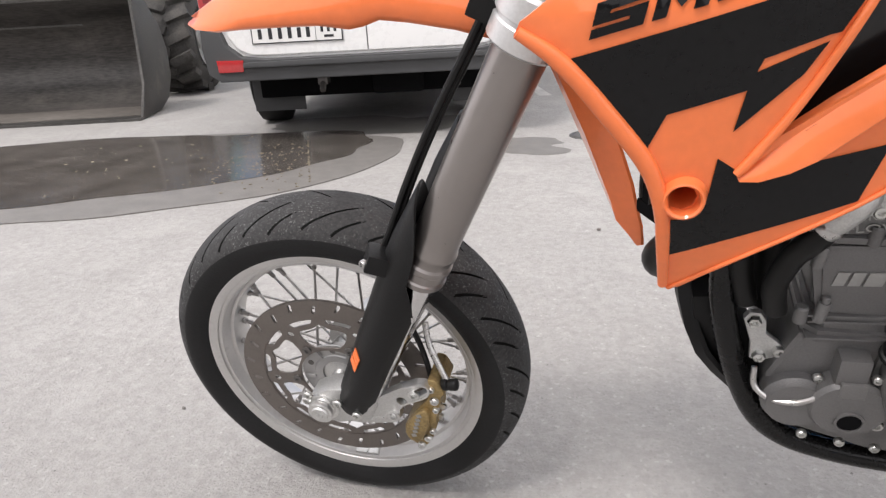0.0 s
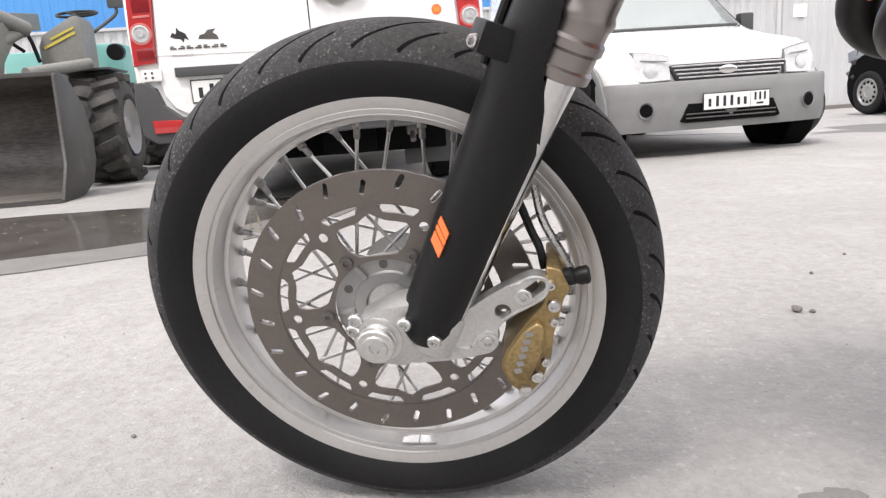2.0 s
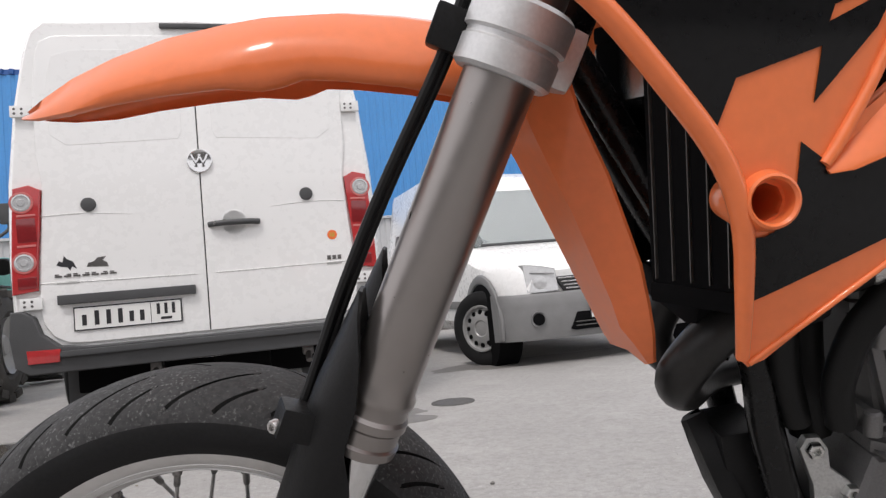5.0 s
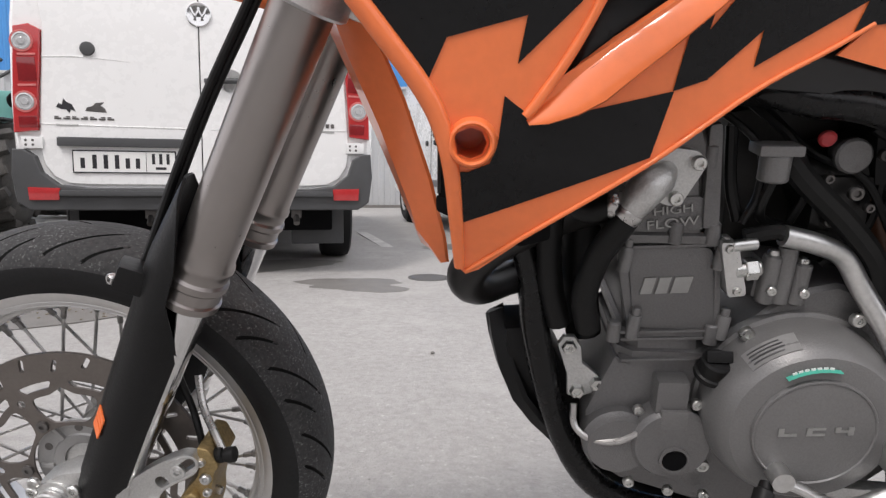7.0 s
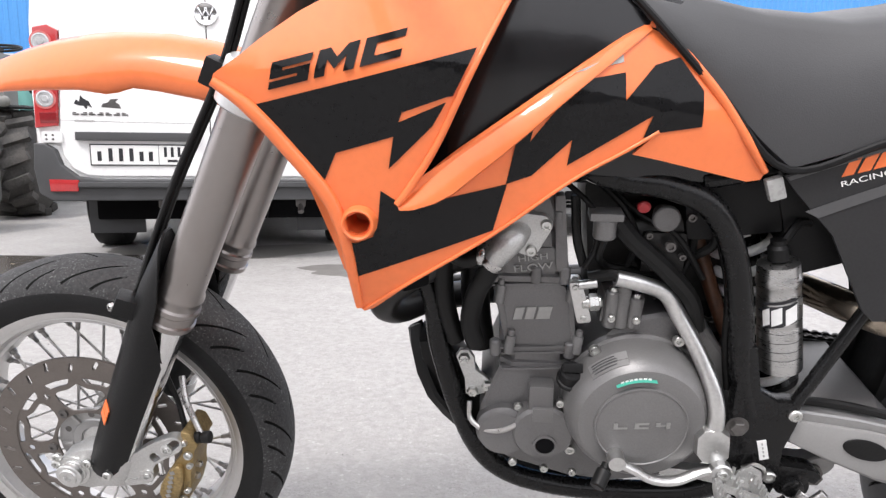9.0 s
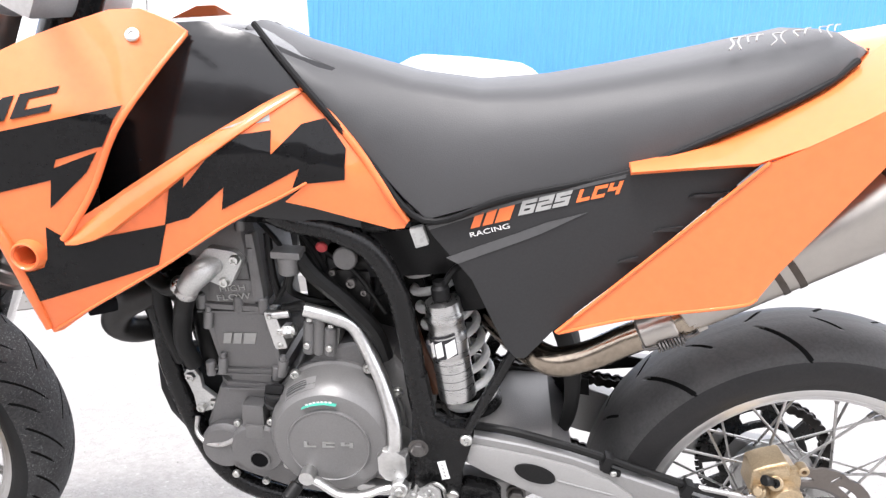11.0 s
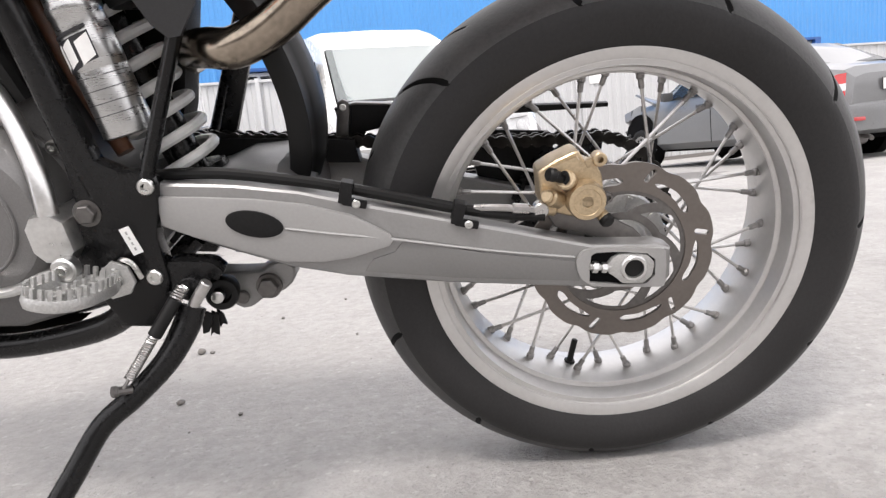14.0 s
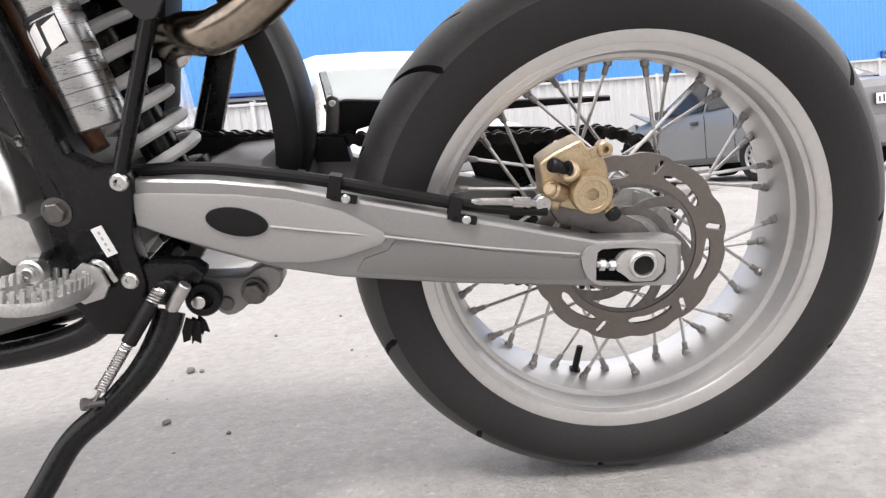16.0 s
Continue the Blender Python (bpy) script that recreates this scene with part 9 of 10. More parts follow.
for sg in (-1, 1):
    road_wheel(van, sg * 0.82, 4.4, 0.338, 0.338, 0.21, 0.20, sg)

# ---- small white van, seen from its nose ----
FORD_Z = ground_z(0, 5.2)
svan = tagged(empty("small_van", pose(1.391, 4.56, FORD_Z, 0, 0, 19.4)), "small white delivery van with grey plastic bumper", "van")
bm = bmesh.new()
rings = []
for y, w, zb, zs, wt, zt in ((0.05, 0.70, 0.30, 0.60, 0.64, 0.735), (0.12, 0.80, 0.26, 0.66, 0.73, 0.795), (0.28, 0.875, 0.25, 0.74, 0.76, 0.86), (0.70, 0.895, 0.25, 0.82, 0.79, 0.935), (0.98, 0.897, 0.25, 0.90, 0.80, 0.995), (1.10, 0.897, 0.25, 0.92, 0.795, 1.05), (1.50, 0.897, 0.25, 0.95, 0.745, 1.36),
                             (1.90, 0.897, 0.25, 0.97, 0.690, 1.665), (2.05, 0.897, 0.25, 0.98, 0.690, 1.765), (2.5, 0.897, 0.25, 0.98, 0.715, 1.935), (2.8, 0.897, 0.25, 0.98, 0.715, 1.985), (4.2, 0.895, 0.25, 0.98, 0.720, 2.01), (4.42, 0.88, 0.28, 0.98, 0.70, 1.96), (4.50, 0.85, 0.30, 0.98, 0.66, 1.86)):
    prof = [(w * 0.88, zb), (w, zb + 0.10), (w, zs - 0.10), (w * 0.985, zs), (wt + (w - wt) * 0.25, zs + (zt - zs) * 0.62), (wt, zt - min(0.05, 0.2 * (zt - zs))), (wt * 0.80, zt), (0, zt + 0.015)]
    rings.append([(x, y, z) for x, z in prof] + [(-x, y, z) for x, z in reversed(prof[:-1])])
loft(bm, rings)
part("body", bm, WHITE_VAN, svan, "", 32)
bm = bmesh.new()
rings = []
for x, y0 in ((-0.900, 0.20), (-0.865, 0.12), (-0.76, 0.045), (-0.45, -0.005), (0, -0.02), (0.45, -0.005), (0.76, 0.045), (0.865, 0.12), (0.900, 0.20)):
    rings.append([(x, y0 + 0.14, 0.20), (x, y0 + 0.005, 0.21), (x, y0 - 0.020, 0.30), (x, y0 - 0.024, 0.40), (x, y0 - 0.022, 0.47), (x, y0 - 0.020, 0.545), (x, y0 - 0.005, 0.568), (x, y0 + 0.16, 0.575)])
loft(bm, rings)
fb = part("bumper", bm, BUMPER_GR, svan, "weathered grey plastic bumper", 40)
for sg in (-1, 1):
    bm = bmesh.new()
    lathe(bm, (sg * 0.655, 0.006, 0.370), (sg * 0.12, -1, 0), [(0, 0.062), (0.012, 0.060), (0.008, 0.050), (-0.01, 0.046)], 24)
    part("fog_lamp_rim", bm, BUMPER_GR, fb)
    bm = bmesh.new()
    cyl(bm, (sg * 0.655, -0.006, 0.370), (sg * 0.657, -0.012, 0.370), 0.046, 20)
    part("fog_lamp", bm, DARK_IN, fb)
    bm = bmesh.new()
    rings = []
    for x, y0, z0, z1 in ((0.465, 0.030, 0.582, 0.745), (0.56, 0.042, 0.578, 0.770), (0.65, 0.062, 0.576, 0.785), (0.705, 0.090, 0.580, 0.792)):
        rings.append([(sg * x, y0 - 0.034, z0), (sg * x, y0 + 0.004, z1), (sg * x, y0 + 0.09, z1), (sg * x, y0 + 0.09, z0)])
    seam = [[Vector(p) + Vector((0, 0.008, 0.006 if k in (1, 2) else -0.006)) for k, p in enumerate(r)] for r in rings]
    seam[0] = [p - Vector((sg * 0.006, 0, 0)) for p in seam[0]]
    seam[-1] = [p + Vector((sg * 0.006, 0.01, 0)) for p in seam[-1]]
    loft(bm, rings)
    hl = part("headlamp", bm, LENS_CLR, svan, "clear headlamp")
    bm = bmesh.new()
    lathe(bm, (sg * 0.60, 0.040, 0.650), (sg * 0.25, -1, 0.1), [(0, 0.055), (0.014, 0.054), (0.017, 0.045), (0.018, 0.02)], 20)
    part("reflector", bm, LENS_CLR, hl)
    bm = bmesh.new()
    loft(bm, seam)
    part("lamp_seam", bm, BUMPER_GR, svan)
    bm = bmesh.new()
    box(bm, (sg * 0.58, 0.030, 0.722), (0.19, 0.012, 0.008), pose(0, 0, 0, 0, -5 * sg, 16 * sg), 0.003)
    part("lamp_bar", bm, BUMPER_GR, hl)
    # door mirror
    bm = bmesh.new()
    box(bm, (sg * 0.985, 1.35, 1.06), (0.13, 0.10, 0.19), None, 0.025)
    part("door_mirror", bm, WHITE_VAN2 if sg < 0 else BUMPER, svan, "door mirror")
    for y in (0.58, 3.38):
        rw = road_wheel(svan, sg * 0.868, y, 0.312, 0.312, 0.19, 0.195, sg, 12)
        if y < 1:
            rw.matrix_local = pose(sg * 0.868, y, 0, 0, 0, 30) @ pose(-sg * 0.868, -y, 0)
        bm = bmesh.new()
        pts = [(sg * 0.893, y + math.cos(radians(a)) * 0.405, 0.312 + math.sin(radians(a)) * 0.405) for a in range(-12, 193, 12)]
        tube(bm, pts, 0.042, 8, 1, 0.45)
        part("wheel_arch", bm, BUMPER_GR, svan)
        # Black drum on the closed flank, drawn as the shade in the arch.
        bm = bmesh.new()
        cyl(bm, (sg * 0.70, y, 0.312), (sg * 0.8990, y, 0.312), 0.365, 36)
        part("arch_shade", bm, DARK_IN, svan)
    bm = bmesh.new()
    box(bm, (sg * 0.900, 1.98, 0.50), (0.020, 1.92, 0.07), None, 0.006)
    part("side_strip", bm, BUMPER_GR, svan)
    # side glass
    bm = bmesh.new()
    loft(bm, [[(sg * (0.905 - 0.0), 1.28, 1.00), (sg * 0.900, 1.30, 1.06), (sg * 0.800, 1.88, 1.52), (sg * 0.790, 2.18, 1.56), (sg * 0.905, 2.18, 1.00)],
              [(sg * (0.890 - 0.0), 1.28, 1.00), (sg * 0.885, 1.30, 1.06), (sg * 0.785, 1.88, 1.52), (sg * 0.775, 2.18, 1.56), (sg * 0.890, 2.18, 1.00)]])
    part("side_window", bm, GLASS_DK, svan, "tinted side window")
    # Black sheet behind the glass: the cabin's shade as a colour.
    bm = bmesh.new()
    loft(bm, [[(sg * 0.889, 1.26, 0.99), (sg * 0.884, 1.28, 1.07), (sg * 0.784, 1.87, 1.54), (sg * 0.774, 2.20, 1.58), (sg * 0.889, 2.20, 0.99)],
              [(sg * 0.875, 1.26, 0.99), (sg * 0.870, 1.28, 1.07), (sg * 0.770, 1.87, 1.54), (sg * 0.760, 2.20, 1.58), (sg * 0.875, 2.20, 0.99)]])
    part("cabin_shade", bm, DARK_IN, svan)
    for y, z in ((2.05, 0.93), (2.42, 0.93)):
        bm = bmesh.new()
        cyl(bm, (sg * 0.890, y, z), (sg * 0.915, y, z), 0.030, 16, 0.005)
        part("door_handle", bm, BUMPER, svan)
    bm = bmesh.new()
    box(bm, (sg * 0.898, 2.24, 0.80), (0.006, 0.010, 1.05), None, 0)
    part("door_gap", bm, NIPPLE, svan)
bm = bmesh.new()
loft(bm, [[(-0.74, 1.030, 1.025), (0.74, 1.030, 1.025), (0.655, 1.86, 1.650), (-0.655, 1.86, 1.650)], [(-0.74, 1.045, 1.010), (0.74, 1.045, 1.010), (0.655, 1.875, 1.635), (-0.655, 1.875, 1.635)]])
part("windscreen", bm, GLASS, svan, "windscreen reflecting the sky")
# Same black sheet for the unlit cabin behind the windscreen.
bm = bmesh.new()
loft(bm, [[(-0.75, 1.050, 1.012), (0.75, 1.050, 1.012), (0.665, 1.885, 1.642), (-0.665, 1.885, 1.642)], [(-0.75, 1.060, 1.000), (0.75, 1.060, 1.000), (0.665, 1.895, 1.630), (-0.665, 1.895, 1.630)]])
part("windscreen_cabin_shade", bm, DARK_IN, svan)
bm = bmesh.new()
tube(bm, [(-0.70, 1.000, 1.030), (-0.1, 0.985, 1.030), (0.68, 1.000, 1.030)], 0.014, 8)
part("wiper", bm, BUMPER, svan)
bm = bmesh.new()
plate(bm, [(-0.47, 0.675), (-0.40, 0.570), (0.40, 0.570), (0.47, 0.675), (0.44, 0.687), (-0.44, 0.687)], 0.012, 0.08, 0.004)
grille = part("grille", bm, BUMPER, svan, "dark slatted grille")
for z in (0.590, 0.617, 0.645, 0.673):
    bm = bmesh.new()
    box(bm, (0, 0.004, z), (0.80 + (z - 0.590) * 1.4, 0.022, 0.011), None, 0.003)
    part("slat", bm, CHROME_TR, grille)
bm = bmesh.new()
pts = [(math.cos(2 * math.pi * i / 28) * 0.072 - 0.015, 0.632 + math.sin(2 * math.pi * i / 28) * 0.032) for i in range(28)]
plate(bm, pts, -0.014, 0.010, 0.004)
part("emblem", bm, CHROME_TR, grille, "oval chrome emblem")
bm = bmesh.new()
plate(bm, [(-0.34, 0.400), (-0.40, 0.275), (-0.36, 0.262), (0.36, 0.262), (0.40, 0.275), (0.34, 0.400)], -0.040, 0.03, 0.006)
part("lower_grille", bm, DARK_IN, fb)
for z in (0.295, 0.325):
    bm = bmesh.new()
    box(bm, (0, -0.042, z), (0.72, 0.012, 0.009), None, 0.003)
    part("slat", bm, NIPPLE, fb)
number_plate(svan, 0.03, -0.055, 0.405)
# faded side sign
lettering("lettering", "\u0410\u0412\u0422\u041e", 0.10, Matrix.Translation((-0.893, 3.72, 1.09)) @ Matrix.Rotation(radians(-90), 4, "Z") @ Matrix.Rotation(radians(84), 4, "X"), NIPPLE, svan, 0.004, 0.0, 1.1)
for i, (y, z, h, w) in enumerate(((3.55, 1.02, 0.035, 0.34), (3.55, 1.30, 0.14, 0.12))):
    bm = bmesh.new()
    box(bm, (-0.862 + 0.028 * (1.3 - z) * -1.0 - 0.02, y, z), (0.02, w, h), pose(0, 0, 0, 0, 8, 0), 0)
    part("sign_bar", bm, NIPPLE, svan)


# ---- saloon cars ----
def saloon(name, m, paint, label, damaged):
    car = tagged(empty(name, m), label, "car")
    bm = bmesh.new()
    rings = []
    front = 2.84 if damaged else 3.30
    for y, w, zb, zs, wt, zt in ((-1.02, 0.66, 0.36, 0.60, 0.60, 0.90), (-0.96, 0.76, 0.30, 0.62, 0.68, 0.985), (-0.80, 0.81, 0.27, 0.70, 0.72, 1.02), (-0.45, 0.835, 0.25, 0.74, 0.72, 1.045), (-0.35, 0.836, 0.24, 0.76, 0.71, 1.075), (0.0, 0.838, 0.24, 0.78, 0.63, 1.28), (0.28, 0.84, 0.24, 0.80, 0.585, 1.395),
                                 (0.8, 0.84, 0.24, 0.80, 0.585, 1.425), (1.25, 0.84, 0.24, 0.80, 0.585, 1.405), (1.50, 0.838, 0.24, 0.80, 0.60, 1.32), (2.02, 0.835, 0.24, 0.80, 0.70, 1.02), (2.12, 0.832, 0.24, 0.80, 0.72, 0.985), (2.6, 0.82, 0.25, 0.74, 0.72, 0.93), (front - 0.15, 0.78, 0.28, 0.66, 0.68, 0.83), (front, 0.66, 0.36, 0.56, 0.56, 0.70)):
        prof = [(w * 0.86, zb), (w, zb + 0.09), (w, zs - 0.14), (w * 0.985, zs), (wt + (w - wt) * 0.55, zs + (zt - zs) * 0.45), (wt, zt - 0.035), (wt * 0.78, zt), (0, zt + 0.012)]
        rings.append([(x, y, z) for x, z in prof] + [(-x, y, z) for x, z in reversed(prof[:-1])])
    loft(bm, rings)
    part("body", bm, paint, car, "", 30)

    def flank(y, z):
        """Half width of the cabin side."""
        return 0.828 - (0.828 - 0.600) * max(0.0, min(1.0, (z - 0.86) / 0.52)) + 0.006
    for sg in (-1, 1):
        for nm, pts in (("front_window", [(1.00, 0.93), (1.03, 1.335), (1.32, 1.325), (1.60, 1.15), (1.84, 0.955)]), ("rear_window", [(0.93, 0.93), (0.93, 1.345), (0.55, 1.345), (0.30, 1.28), (0.16, 0.96)]), ("quarter_window", [(0.10, 0.965), (0.24, 1.255), (0.06, 1.19), (-0.10, 0.985)])):
            bm = bmesh.new()
            loft(bm, [[(sg * (flank(y, z) - d), y, z) for y, z in pts] for d in (-0.004, 0.010)])
            part(nm, bm, GLASS_DK, car)
            # Black sheet over the solid body, standing for the unlit cabin.
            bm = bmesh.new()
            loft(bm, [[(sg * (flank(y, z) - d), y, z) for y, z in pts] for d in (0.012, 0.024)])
            part("cabin_shade", bm, DARK_IN, car)
        for y in (0.0, 2.49):
            road_wheel(car, sg * 0.795, y, 0.285, 0.285, 0.18, 0.185, sg, 12, WHITE_VAN2 if not damaged else STEEL_WH)
            # The arch is not open; this black drum paints its shade.
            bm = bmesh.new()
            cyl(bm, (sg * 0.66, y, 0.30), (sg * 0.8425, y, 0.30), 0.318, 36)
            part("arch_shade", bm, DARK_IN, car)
            bm = bmesh.new()
            tube(bm, [(sg * 0.838, y + math.cos(radians(a)) * 0.332, 0.30 + math.sin(radians(a)) * 0.332) for a in range(-8, 189, 14)], 0.017, 8, 1, 0.8)
            part("arch_lip", bm, paint, car)
        for y in (0.12, 0.98):
            bm = bmesh.new()
            box(bm, (sg * 0.842, y + 0.14, 0.80), (0.030, 0.14, 0.040), None, 0.010)
            part("door_handle", bm, BUMPER, car)
            bm = bmesh.new()
            box(bm, (sg * 0.8405, y - 0.06 if y > 0.5 else y + 0.26, 0.60), (0.005, 0.008, 0.56), None, 0)
            part("door_gap", bm, DARK_IN, car)
        bm = bmesh.new()
        box(bm, (sg * 0.905, 1.74, 0.98), (0.16, 0.09, 0.12), None, 0.03)
        part("door_mirror", bm, BUMPER, car, "black door mirror")
        bm = bmesh.new()
        corner = ((0.845, -0.62, 0.670, 0.690), (0.838, -0.74, 0.655, 0.790), (0.818, -0.86, 0.645, 0.880), (0.785, -0.955, 0.640, 0.915), (0.735, -1.020, 0.640, 0.920))

        def lens(z0, z1, out):
            """Lamp skin bent round the corner, between two shares of its height."""
            rows = []
            for x, y, b, t in corner:
                d = Vector((x * 0.5, y, 0)).normalized() * out
                rows.append([(sg * (x + d.x - 0.055 * k), y + d.y + 0.03 * k, b + (t - b) * k) for k in (z0, (z0 + z1) / 2, z1)] + [(sg * (x - 0.05 - 0.055 * k), y + 0.06, b + (t - b) * k) for k in (z1, z0)])
            loft(bm, rows)
        lens(0.0, 1.0, 0.0)
        lamp = part("tail_lamp", bm, RED_LENS, car, "red tail lamp with a clear strip")
        bm = bmesh.new()
        corner = corner[2:]
        lens(0.36, 0.62, 0.006)
        part("clear_strip", bm, LENS_CLR, lamp)
    bm = bmesh.new()
    loft(bm, [[(-0.66, -0.33, 1.095), (0.66, -0.33, 1.095), (0.555, 0.25, 1.385), (-0.555, 0.25, 1.385)], [(-0.66, -0.32, 1.075), (0.66, -0.32, 1.075), (0.555, 0.26, 1.365), (-0.555, 0.26, 1.365)]])
    part("rear_windscreen", bm, GLASS_DK, car, "sloping rear window")
    # Black sheet for the cabin's shade under the rear glass.
    for z_, ya, yb in ((0.0, -0.335, 0.245), ):
        bm = bmesh.new()
        loft(bm, [[(-0.65, -0.315, 1.083), (0.65, -0.315, 1.083), (0.545, 0.24, 1.372), (-0.545, 0.24, 1.372)], [(-0.65, -0.31, 1.073), (0.65, -0.31, 1.073), (0.545, 0.245, 1.362), (-0.545, 0.245, 1.362)]])
        part("cabin_shade", bm, DARK_IN, car)
    bm = bmesh.new()
    loft(bm, [[(-0.66, 2.05, 1.035), (0.66, 2.05, 1.035), (0.56, 1.47, 1.360), (-0.56, 1.47, 1.360)], [(-0.66, 2.03, 1.015), (0.66, 2.03, 1.015), (0.56, 1.45, 1.340), (-0.56, 1.45, 1.340)]])
    part("windscreen", bm, GLASS, car)
    bm = bmesh.new()
    rings = []
    for x, y0 in ((-0.845, -0.62), (-0.80, -0.92), (-0.62, -1.06), (0, -1.085), (0.62, -1.06), (0.80, -0.92), (0.845, -0.62)):
        rings.append([(x * 0.99, y0 + 0.10, 0.28), (x, y0, 0.32), (x, y0 - 0.01, 0.50), (x, y0, 0.58), (x, y0 + 0.08, 0.62)])
    loft(bm, rings)
    rb = part("rear_bumper", bm, paint, car, "", 40)
    for sg in (-1, 1):
        bm = bmesh.new()
        box(bm, (sg * 0.62, -1.070, 0.44), (0.17, 0.02, 0.040), None, 0.004)
        part("reflector", bm, RED_LENS, rb)
    number_plate(car, 0.0, -1.045, 0.78)
    bm = bmesh.new()
    cyl(bm, (-0.35, -0.45, 0.27), (-0.42, -0.95, 0.26), 0.09, 16, 0.02)
    tube(bm, [(-0.42, -0.93, 0.26), (-0.45, -1.05, 0.25), (-0.50, -1.12, 0.23)], 0.022, 10)
    part("exhaust", bm, NIPPLE, car, "rusty hanging exhaust")
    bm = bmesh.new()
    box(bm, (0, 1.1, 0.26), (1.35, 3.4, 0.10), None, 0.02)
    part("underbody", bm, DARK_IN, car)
    if damaged:
        bm = bmesh.new()
        rnd2 = random.Random(3)
        # Larger black drum: painted shade where the front arch is torn.
        cyl(bm, (-0.70, 2.52, 0.40), (-0.852, 2.52, 0.40), 0.40, 20)
        part("torn_arch_shade", bm, DARK_IN, car, "black drum for the shade in the torn wheel arch")
        for i in range(12):
            bm = bmesh.new()
            box(bm, (-0.60 + rnd2.uniform(-0.22, 0.10), 2.86 + rnd2.uniform(-0.14, 0.06), 0.56 + rnd2.uniform(-0.2, 0.22)), (rnd2.uniform(0.10, 0.3), 0.05, rnd2.uniform(0.06, 0.2)), Euler((rnd2.uniform(-0.6, 0.6), rnd2.uniform(-0.6, 0.6), rnd2.uniform(-0.6, 0.6))).to_matrix().to_4x4(), 0.008)
            part("nose_fragment", bm, BUMPER, car, "crushed dark remains of the nose")
        bm = bmesh.new()
        box(bm, (-0.64, 2.42, 0.965), (0.42, 0.46, 0.03), Euler((0.40, 0.25, 0.15)).to_matrix().to_4x4(), 0.008)
        box(bm, (-0.74, 2.78, 0.80), (0.16, 0.34, 0.16), Euler((-0.35, 0.3, 0.25)).to_matrix().to_4x4(), 0.03)
        part("bent_bonnet", bm, paint, car, "bent bonnet corner")
    return car


saloon("saloon_car", pose(5.82, 7.29, ground_z(0, 7.29), 0, 0, 17.1), SILVER_CAR, "silver saloon car with a crushed nose", True)
saloon("saloon_car", pose(10.95, 9.45, ground_z(0, 9.2), 0, 0, 18.5), WHITE_VAN2, "white saloon car parked beside the fence", False)

# ---- wheel loader ----
loader = tagged(empty("wheel_loader", pose(-3.42, 3.42, ground_z(-3, 3.6), 0, 0, 20)), "small grey and teal wheel loader with its bucket on the ground", "loader")
bm = bmesh.new()
prof = [(0.0, 0.012), (0.40, 0.03), (0.62, 0.10), (0.76, 0.26), (0.78, 0.46), (0.70, 0.66), (0.50, 0.84), (0.30, 0.93)]
inner = [(y - 0.0, z + 0.014) for y, z in prof]
rings = []
for x in (-2.25, 0.0):
    rings.append([(x, y + (0.012 if i > 2 else 0), z - 0.012) for i, (y, z) in enumerate(prof)] + [(x, y - (0.012 if i > 2 else 0), z + 0.010) for i, (y, z) in reversed(list(enumerate(prof)))])
loft(bm, rings)
bucket = part("bucket", bm, BUCKET_IN, loader, "worn black steel bucket", 40)
for x in (-2.25, 0.0):
    bm = bmesh.new()
    sub = bmesh.new()
    plate(sub, [(-0.02, 0.0), (0.40, 0.01), (0.64, 0.08), (0.79, 0.25), (0.81, 0.47), (0.72, 0.69), (0.51, 0.87), (0.28, 0.95), (0.22, 0.92), (0.14, 0.26), (-0.02, 0.03)], -0.012, 0.012, 0.004)
    merge(bm, sub, Matrix.Translation((x, 0, 0)) @ Matrix.Rotation(radians(90), 4, "Z"))
    part("bucket_side", bm, BUCKET, bucket)
bm = bmesh.new()
box(bm, (-1.125, -0.01, 0.014), (2.27, 0.16, 0.022), None, 0.004)
part("cutting_edge", bm, BUCKET, bucket)
bm = bmesh.new()
box(bm, (-1.125, 0.235, 0.0335), (2.20, 0.36, 0.010), pose(0, 0, 0, 2.6), 0.003)
part("wear_plate", bm, BUCKET_FL, bucket, "scuffed grey-brown bucket floor")
bm = bmesh.new()
box(bm, (-1.125, 0.275, 0.93), (2.27, 0.05, 0.035), None, 0.006)
part("top_lip", bm, BUCKET, bucket)
bm = bmesh.new()
box(bm, (-1.2, 0.55, 0.72), (1.3, 0.012, 0.012), None, 0.002)
part("weld_bar", bm, BUCKET, bucket)


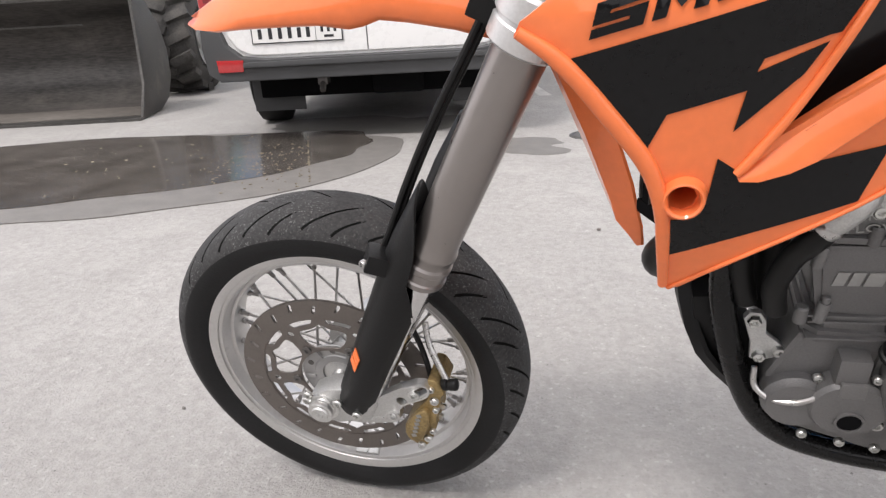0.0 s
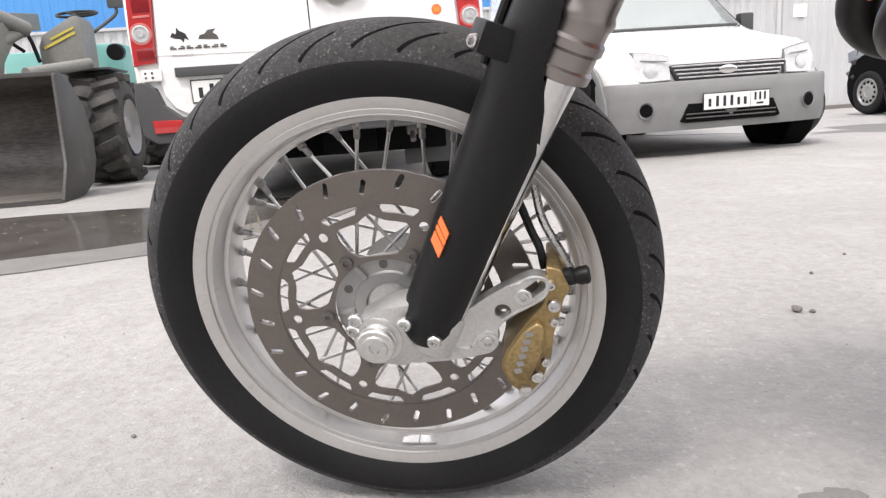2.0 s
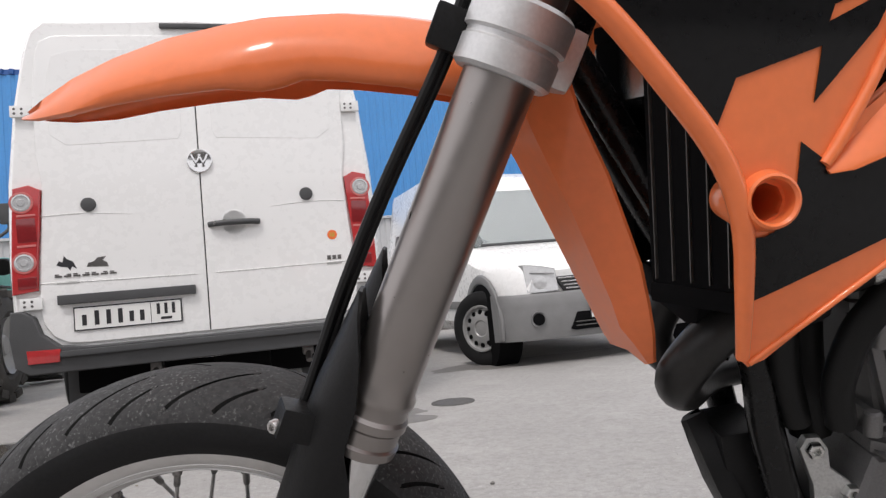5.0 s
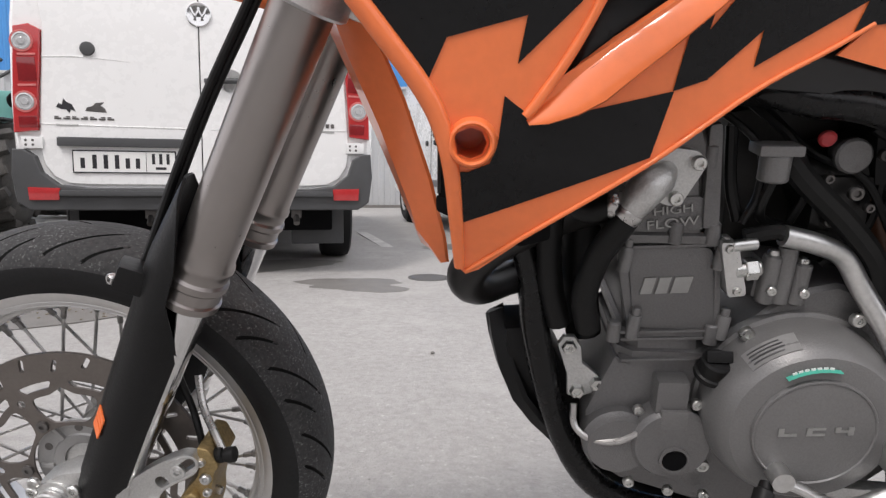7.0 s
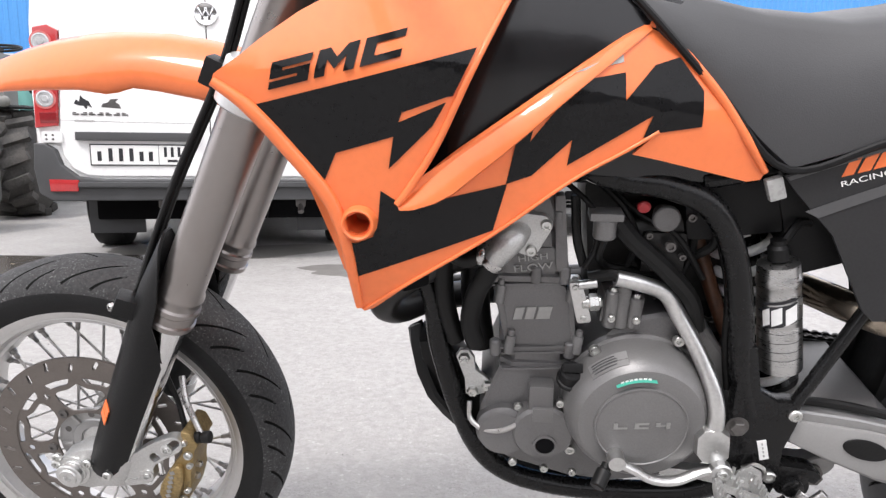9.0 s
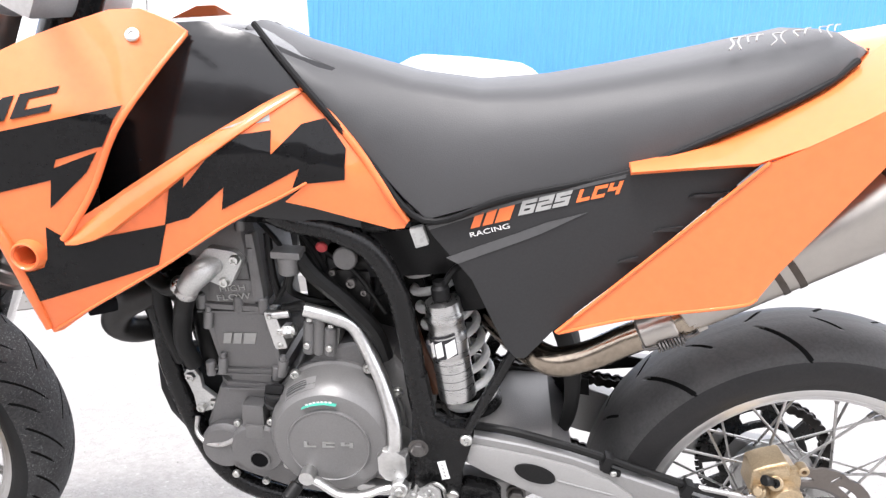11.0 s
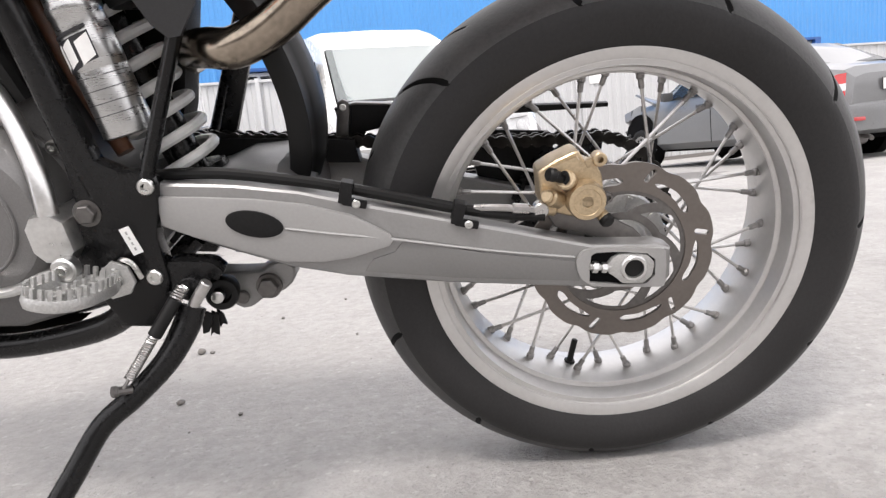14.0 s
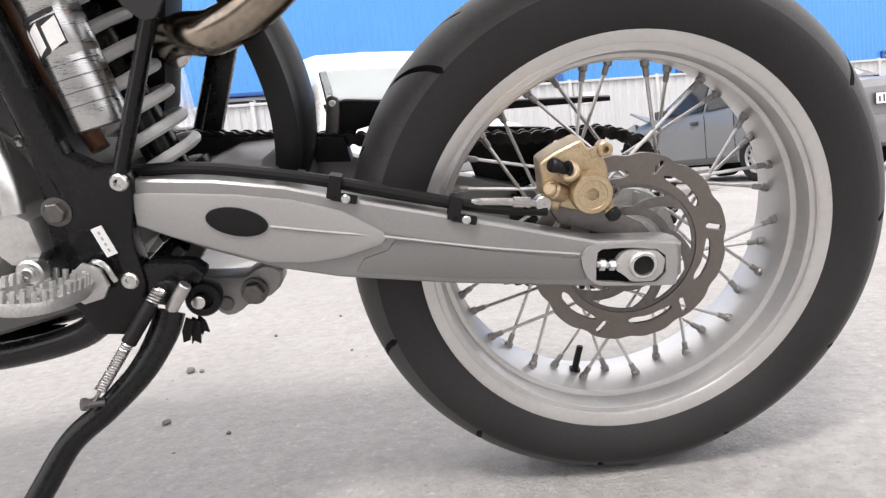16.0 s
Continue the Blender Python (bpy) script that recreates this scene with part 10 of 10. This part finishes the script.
def lug_tyre(x, y, r, w):
    bm = bmesh.new()
    lathe(bm, (x + w * 0.5, y, r), (-1, 0, 0), [(0.16, r * 0.50), (0.02, r * 0.50), (0.0, r * 0.52), (0.03, r * 0.46), (0.06, r * 0.20), (0.04, r * 0.16), (0.04, 0.001)], 32)
    wheel = part("wheel", bm, STEEL_WH, loader)
    bm = bmesh.new()
    a = w * 0.5
    rings = []
    pr = [(-a * 0.8, r * 0.50), (-a, r * 0.62), (-a * 0.97, r * 0.82), (-a * 0.82, r * 0.915), (0, r * 0.935), (a * 0.82, r * 0.915), (a * 0.97, r * 0.82), (a, r * 0.62), (a * 0.8, r * 0.50)]
    for i in range(48):
        t = 2 * math.pi * i / 48
        rings.append([Vector((x + p, y + math.cos(t) * q, r + math.sin(t) * q)) for p, q in pr])
    skin(bm, rings, closed=True)
    tyre = part("tyre", bm, LUG, wheel, "chunky lugged tyre")
    for i in range(15):
        for sg in (-1, 1):
            bm = bmesh.new()
            t = 2 * math.pi * (i + (0.5 if sg > 0 else 0)) / 15
            box(bm, (0, 0, 0), (a * 1.10, 0.085, r * 0.15), Matrix.Rotation(radians(22 * sg), 4, "Z"), 0.012)
            bm.transform(Matrix.Translation((x + sg * a * 0.50, y, r)) @ Matrix.Rotation(t, 4, "X") @ Matrix.Translation((0, 0, r * 0.945)))
            part("lug", bm, LUG, tyre)


lug_tyre(-0.11, 1.70, 0.50, 0.42)
lug_tyre(-2.09, 1.70, 0.50, 0.42)
lug_tyre(-0.16, 3.80, 0.50, 0.42)
for x in (-0.80, -1.45):
    bm = bmesh.new()
    sub = bmesh.new()
    plate(sub, [(0.84, 0.40), (0.92, 0.38), (1.10, 0.62), (1.35, 1.12), (1.75, 1.42), (2.3, 1.50), (2.3, 1.66), (1.62, 1.58), (1.15, 1.28), (0.92, 0.80), (0.84, 0.56)], -0.03, 0.03, 0.006)
    merge(bm, sub, Matrix.Translation((x, 0, 0)) @ Matrix.Rotation(radians(90), 4, "Z"))
    part("lift_arm", bm, LOADER, loader, "grey steel lift arm")
bm = bmesh.new()
cyl(bm, (-1.05, 0.72, 0.98), (-0.72, 1.80, 1.46), 0.055, 14, 0.006)
cyl(bm, (-1.10, 0.9, 1.72), (-0.70, 1.75, 1.44), 0.075, 14, 0.006)
part("tilt_ram", bm, LOADER, loader)
bm = bmesh.new()
cyl(bm, (-0.60, 0.95, 0.80), (-0.35, 0.95, 0.80), 0.06, 16, 0.006)
cyl(bm, (-0.40, 0.80, 0.98), (-0.10, 1.40, 1.08), 0.05, 14)
part("pivot", bm, LOADER, loader)
bm = bmesh.new()
plate(bm, [(-0.66, 0.66), (-0.26, 0.62), (-0.24, 1.48), (-0.28, 1.56), (-0.34, 1.55), (-0.60, 1.40), (-0.65, 1.30)], 1.82, 2.20, 0.03)
fr = part("front_frame", bm, LOADER, loader, "grey front frame")
bm = bmesh.new()
box(bm, (-0.45, 1.814, 1.34), (0.32, 0.006, 0.024), pose(0, 0, 0, 0, -24, 0), 0)
part("yellow_stripe", bm, YELLOW, fr)
bm = bmesh.new()
box(bm, (-0.42, 1.814, 1.40), (0.24, 0.006, 0.020), pose(0, 0, 0, 0, -24, 0), 0)
part("yellow_stripe", bm, YELLOW, fr)
bm = bmesh.new()
box(bm, (-0.20, 1.72, 1.035), (0.50, 0.62, 0.020), None, 0.005)
part("wheel_guard", bm, BUMPER, loader)
bm = bmesh.new()
box(bm, (-0.85, 3.5, 1.02), (1.05, 1.5, 0.66), None, 0.08)
box(bm, (-0.36, 2.95, 1.18), (0.40, 0.50, 0.42), None, 0.05)
part("engine_hood", bm, TEAL, loader, "teal painted hood")
bm = bmesh.new()
box(bm, (-1.0, 2.35, 0.72), (1.3, 1.2, 0.45), None, 0.05)
part("chassis", bm, LOADER, loader)
bm = bmesh.new()
ring = [(-0.46 + math.cos(radians(a)) * 0.19, 2.45 + math.sin(radians(a)) * 0.17, 1.66 + math.sin(radians(a)) * 0.05) for a in range(0, 361, 15)]
tube(bm, ring, 0.014, 8, 1)
part("steering_wheel", bm, HOSE, loader, "black steering wheel")
bm = bmesh.new()
cyl(bm, (-0.46, 2.46, 1.66), (-0.49, 2.25, 1.25), 0.03, 12)
for a in (20, 140, 260):
    cyl(bm, (-0.46, 2.45, 1.66), (-0.46 + math.cos(radians(a)) * 0.18, 2.45 + math.sin(radians(a)) * 0.16, 1.66 + math.sin(radians(a)) * 0.05), 0.012, 8)
part("steering_column", bm, HOSE, loader)
bm = bmesh.new()
tube(bm, [(-0.30, 2.2, 1.42), (-0.16, 2.25, 1.52), (-0.04, 2.28, 1.62), (-0.03, 2.28, 1.70)], 0.016, 8)
part("mirror_stalk", bm, BUMPER, loader)
bm = bmesh.new()
box(bm, (-0.03, 2.28, 1.78), (0.15, 0.05, 0.21), None, 0.02)
part("mirror", bm, BUMPER, loader, "black rear view mirror")
bm = bmesh.new()
cyl(bm, (-0.13, 2.45, 1.27), (-0.13, 2.35, 1.26), 0.085, 18, 0.01)
part("work_lamp", bm, HOSE, loader, "round black work lamp")
for pts in ([(-1.0, 1.5, 1.5), (-0.85, 1.7, 1.55), (-0.7, 1.75, 1.40), (-0.65, 1.80, 1.15)], [(-1.15, 1.3, 1.35), (-0.95, 1.5, 1.45), (-0.75, 1.75, 1.25)]):
    bm = bmesh.new()
    tube(bm, pts, 0.018, 8)
    part("hydraulic_hose", bm, HOSE, loader)
bm = bmesh.new()
plate(bm, [(-1.14, 0.8), (-0.98, 0.75), (-0.94, 1.9), (-1.12, 2.0)], 1.30, 1.55, 0.02)
part("arm_post", bm, LOADER, loader)
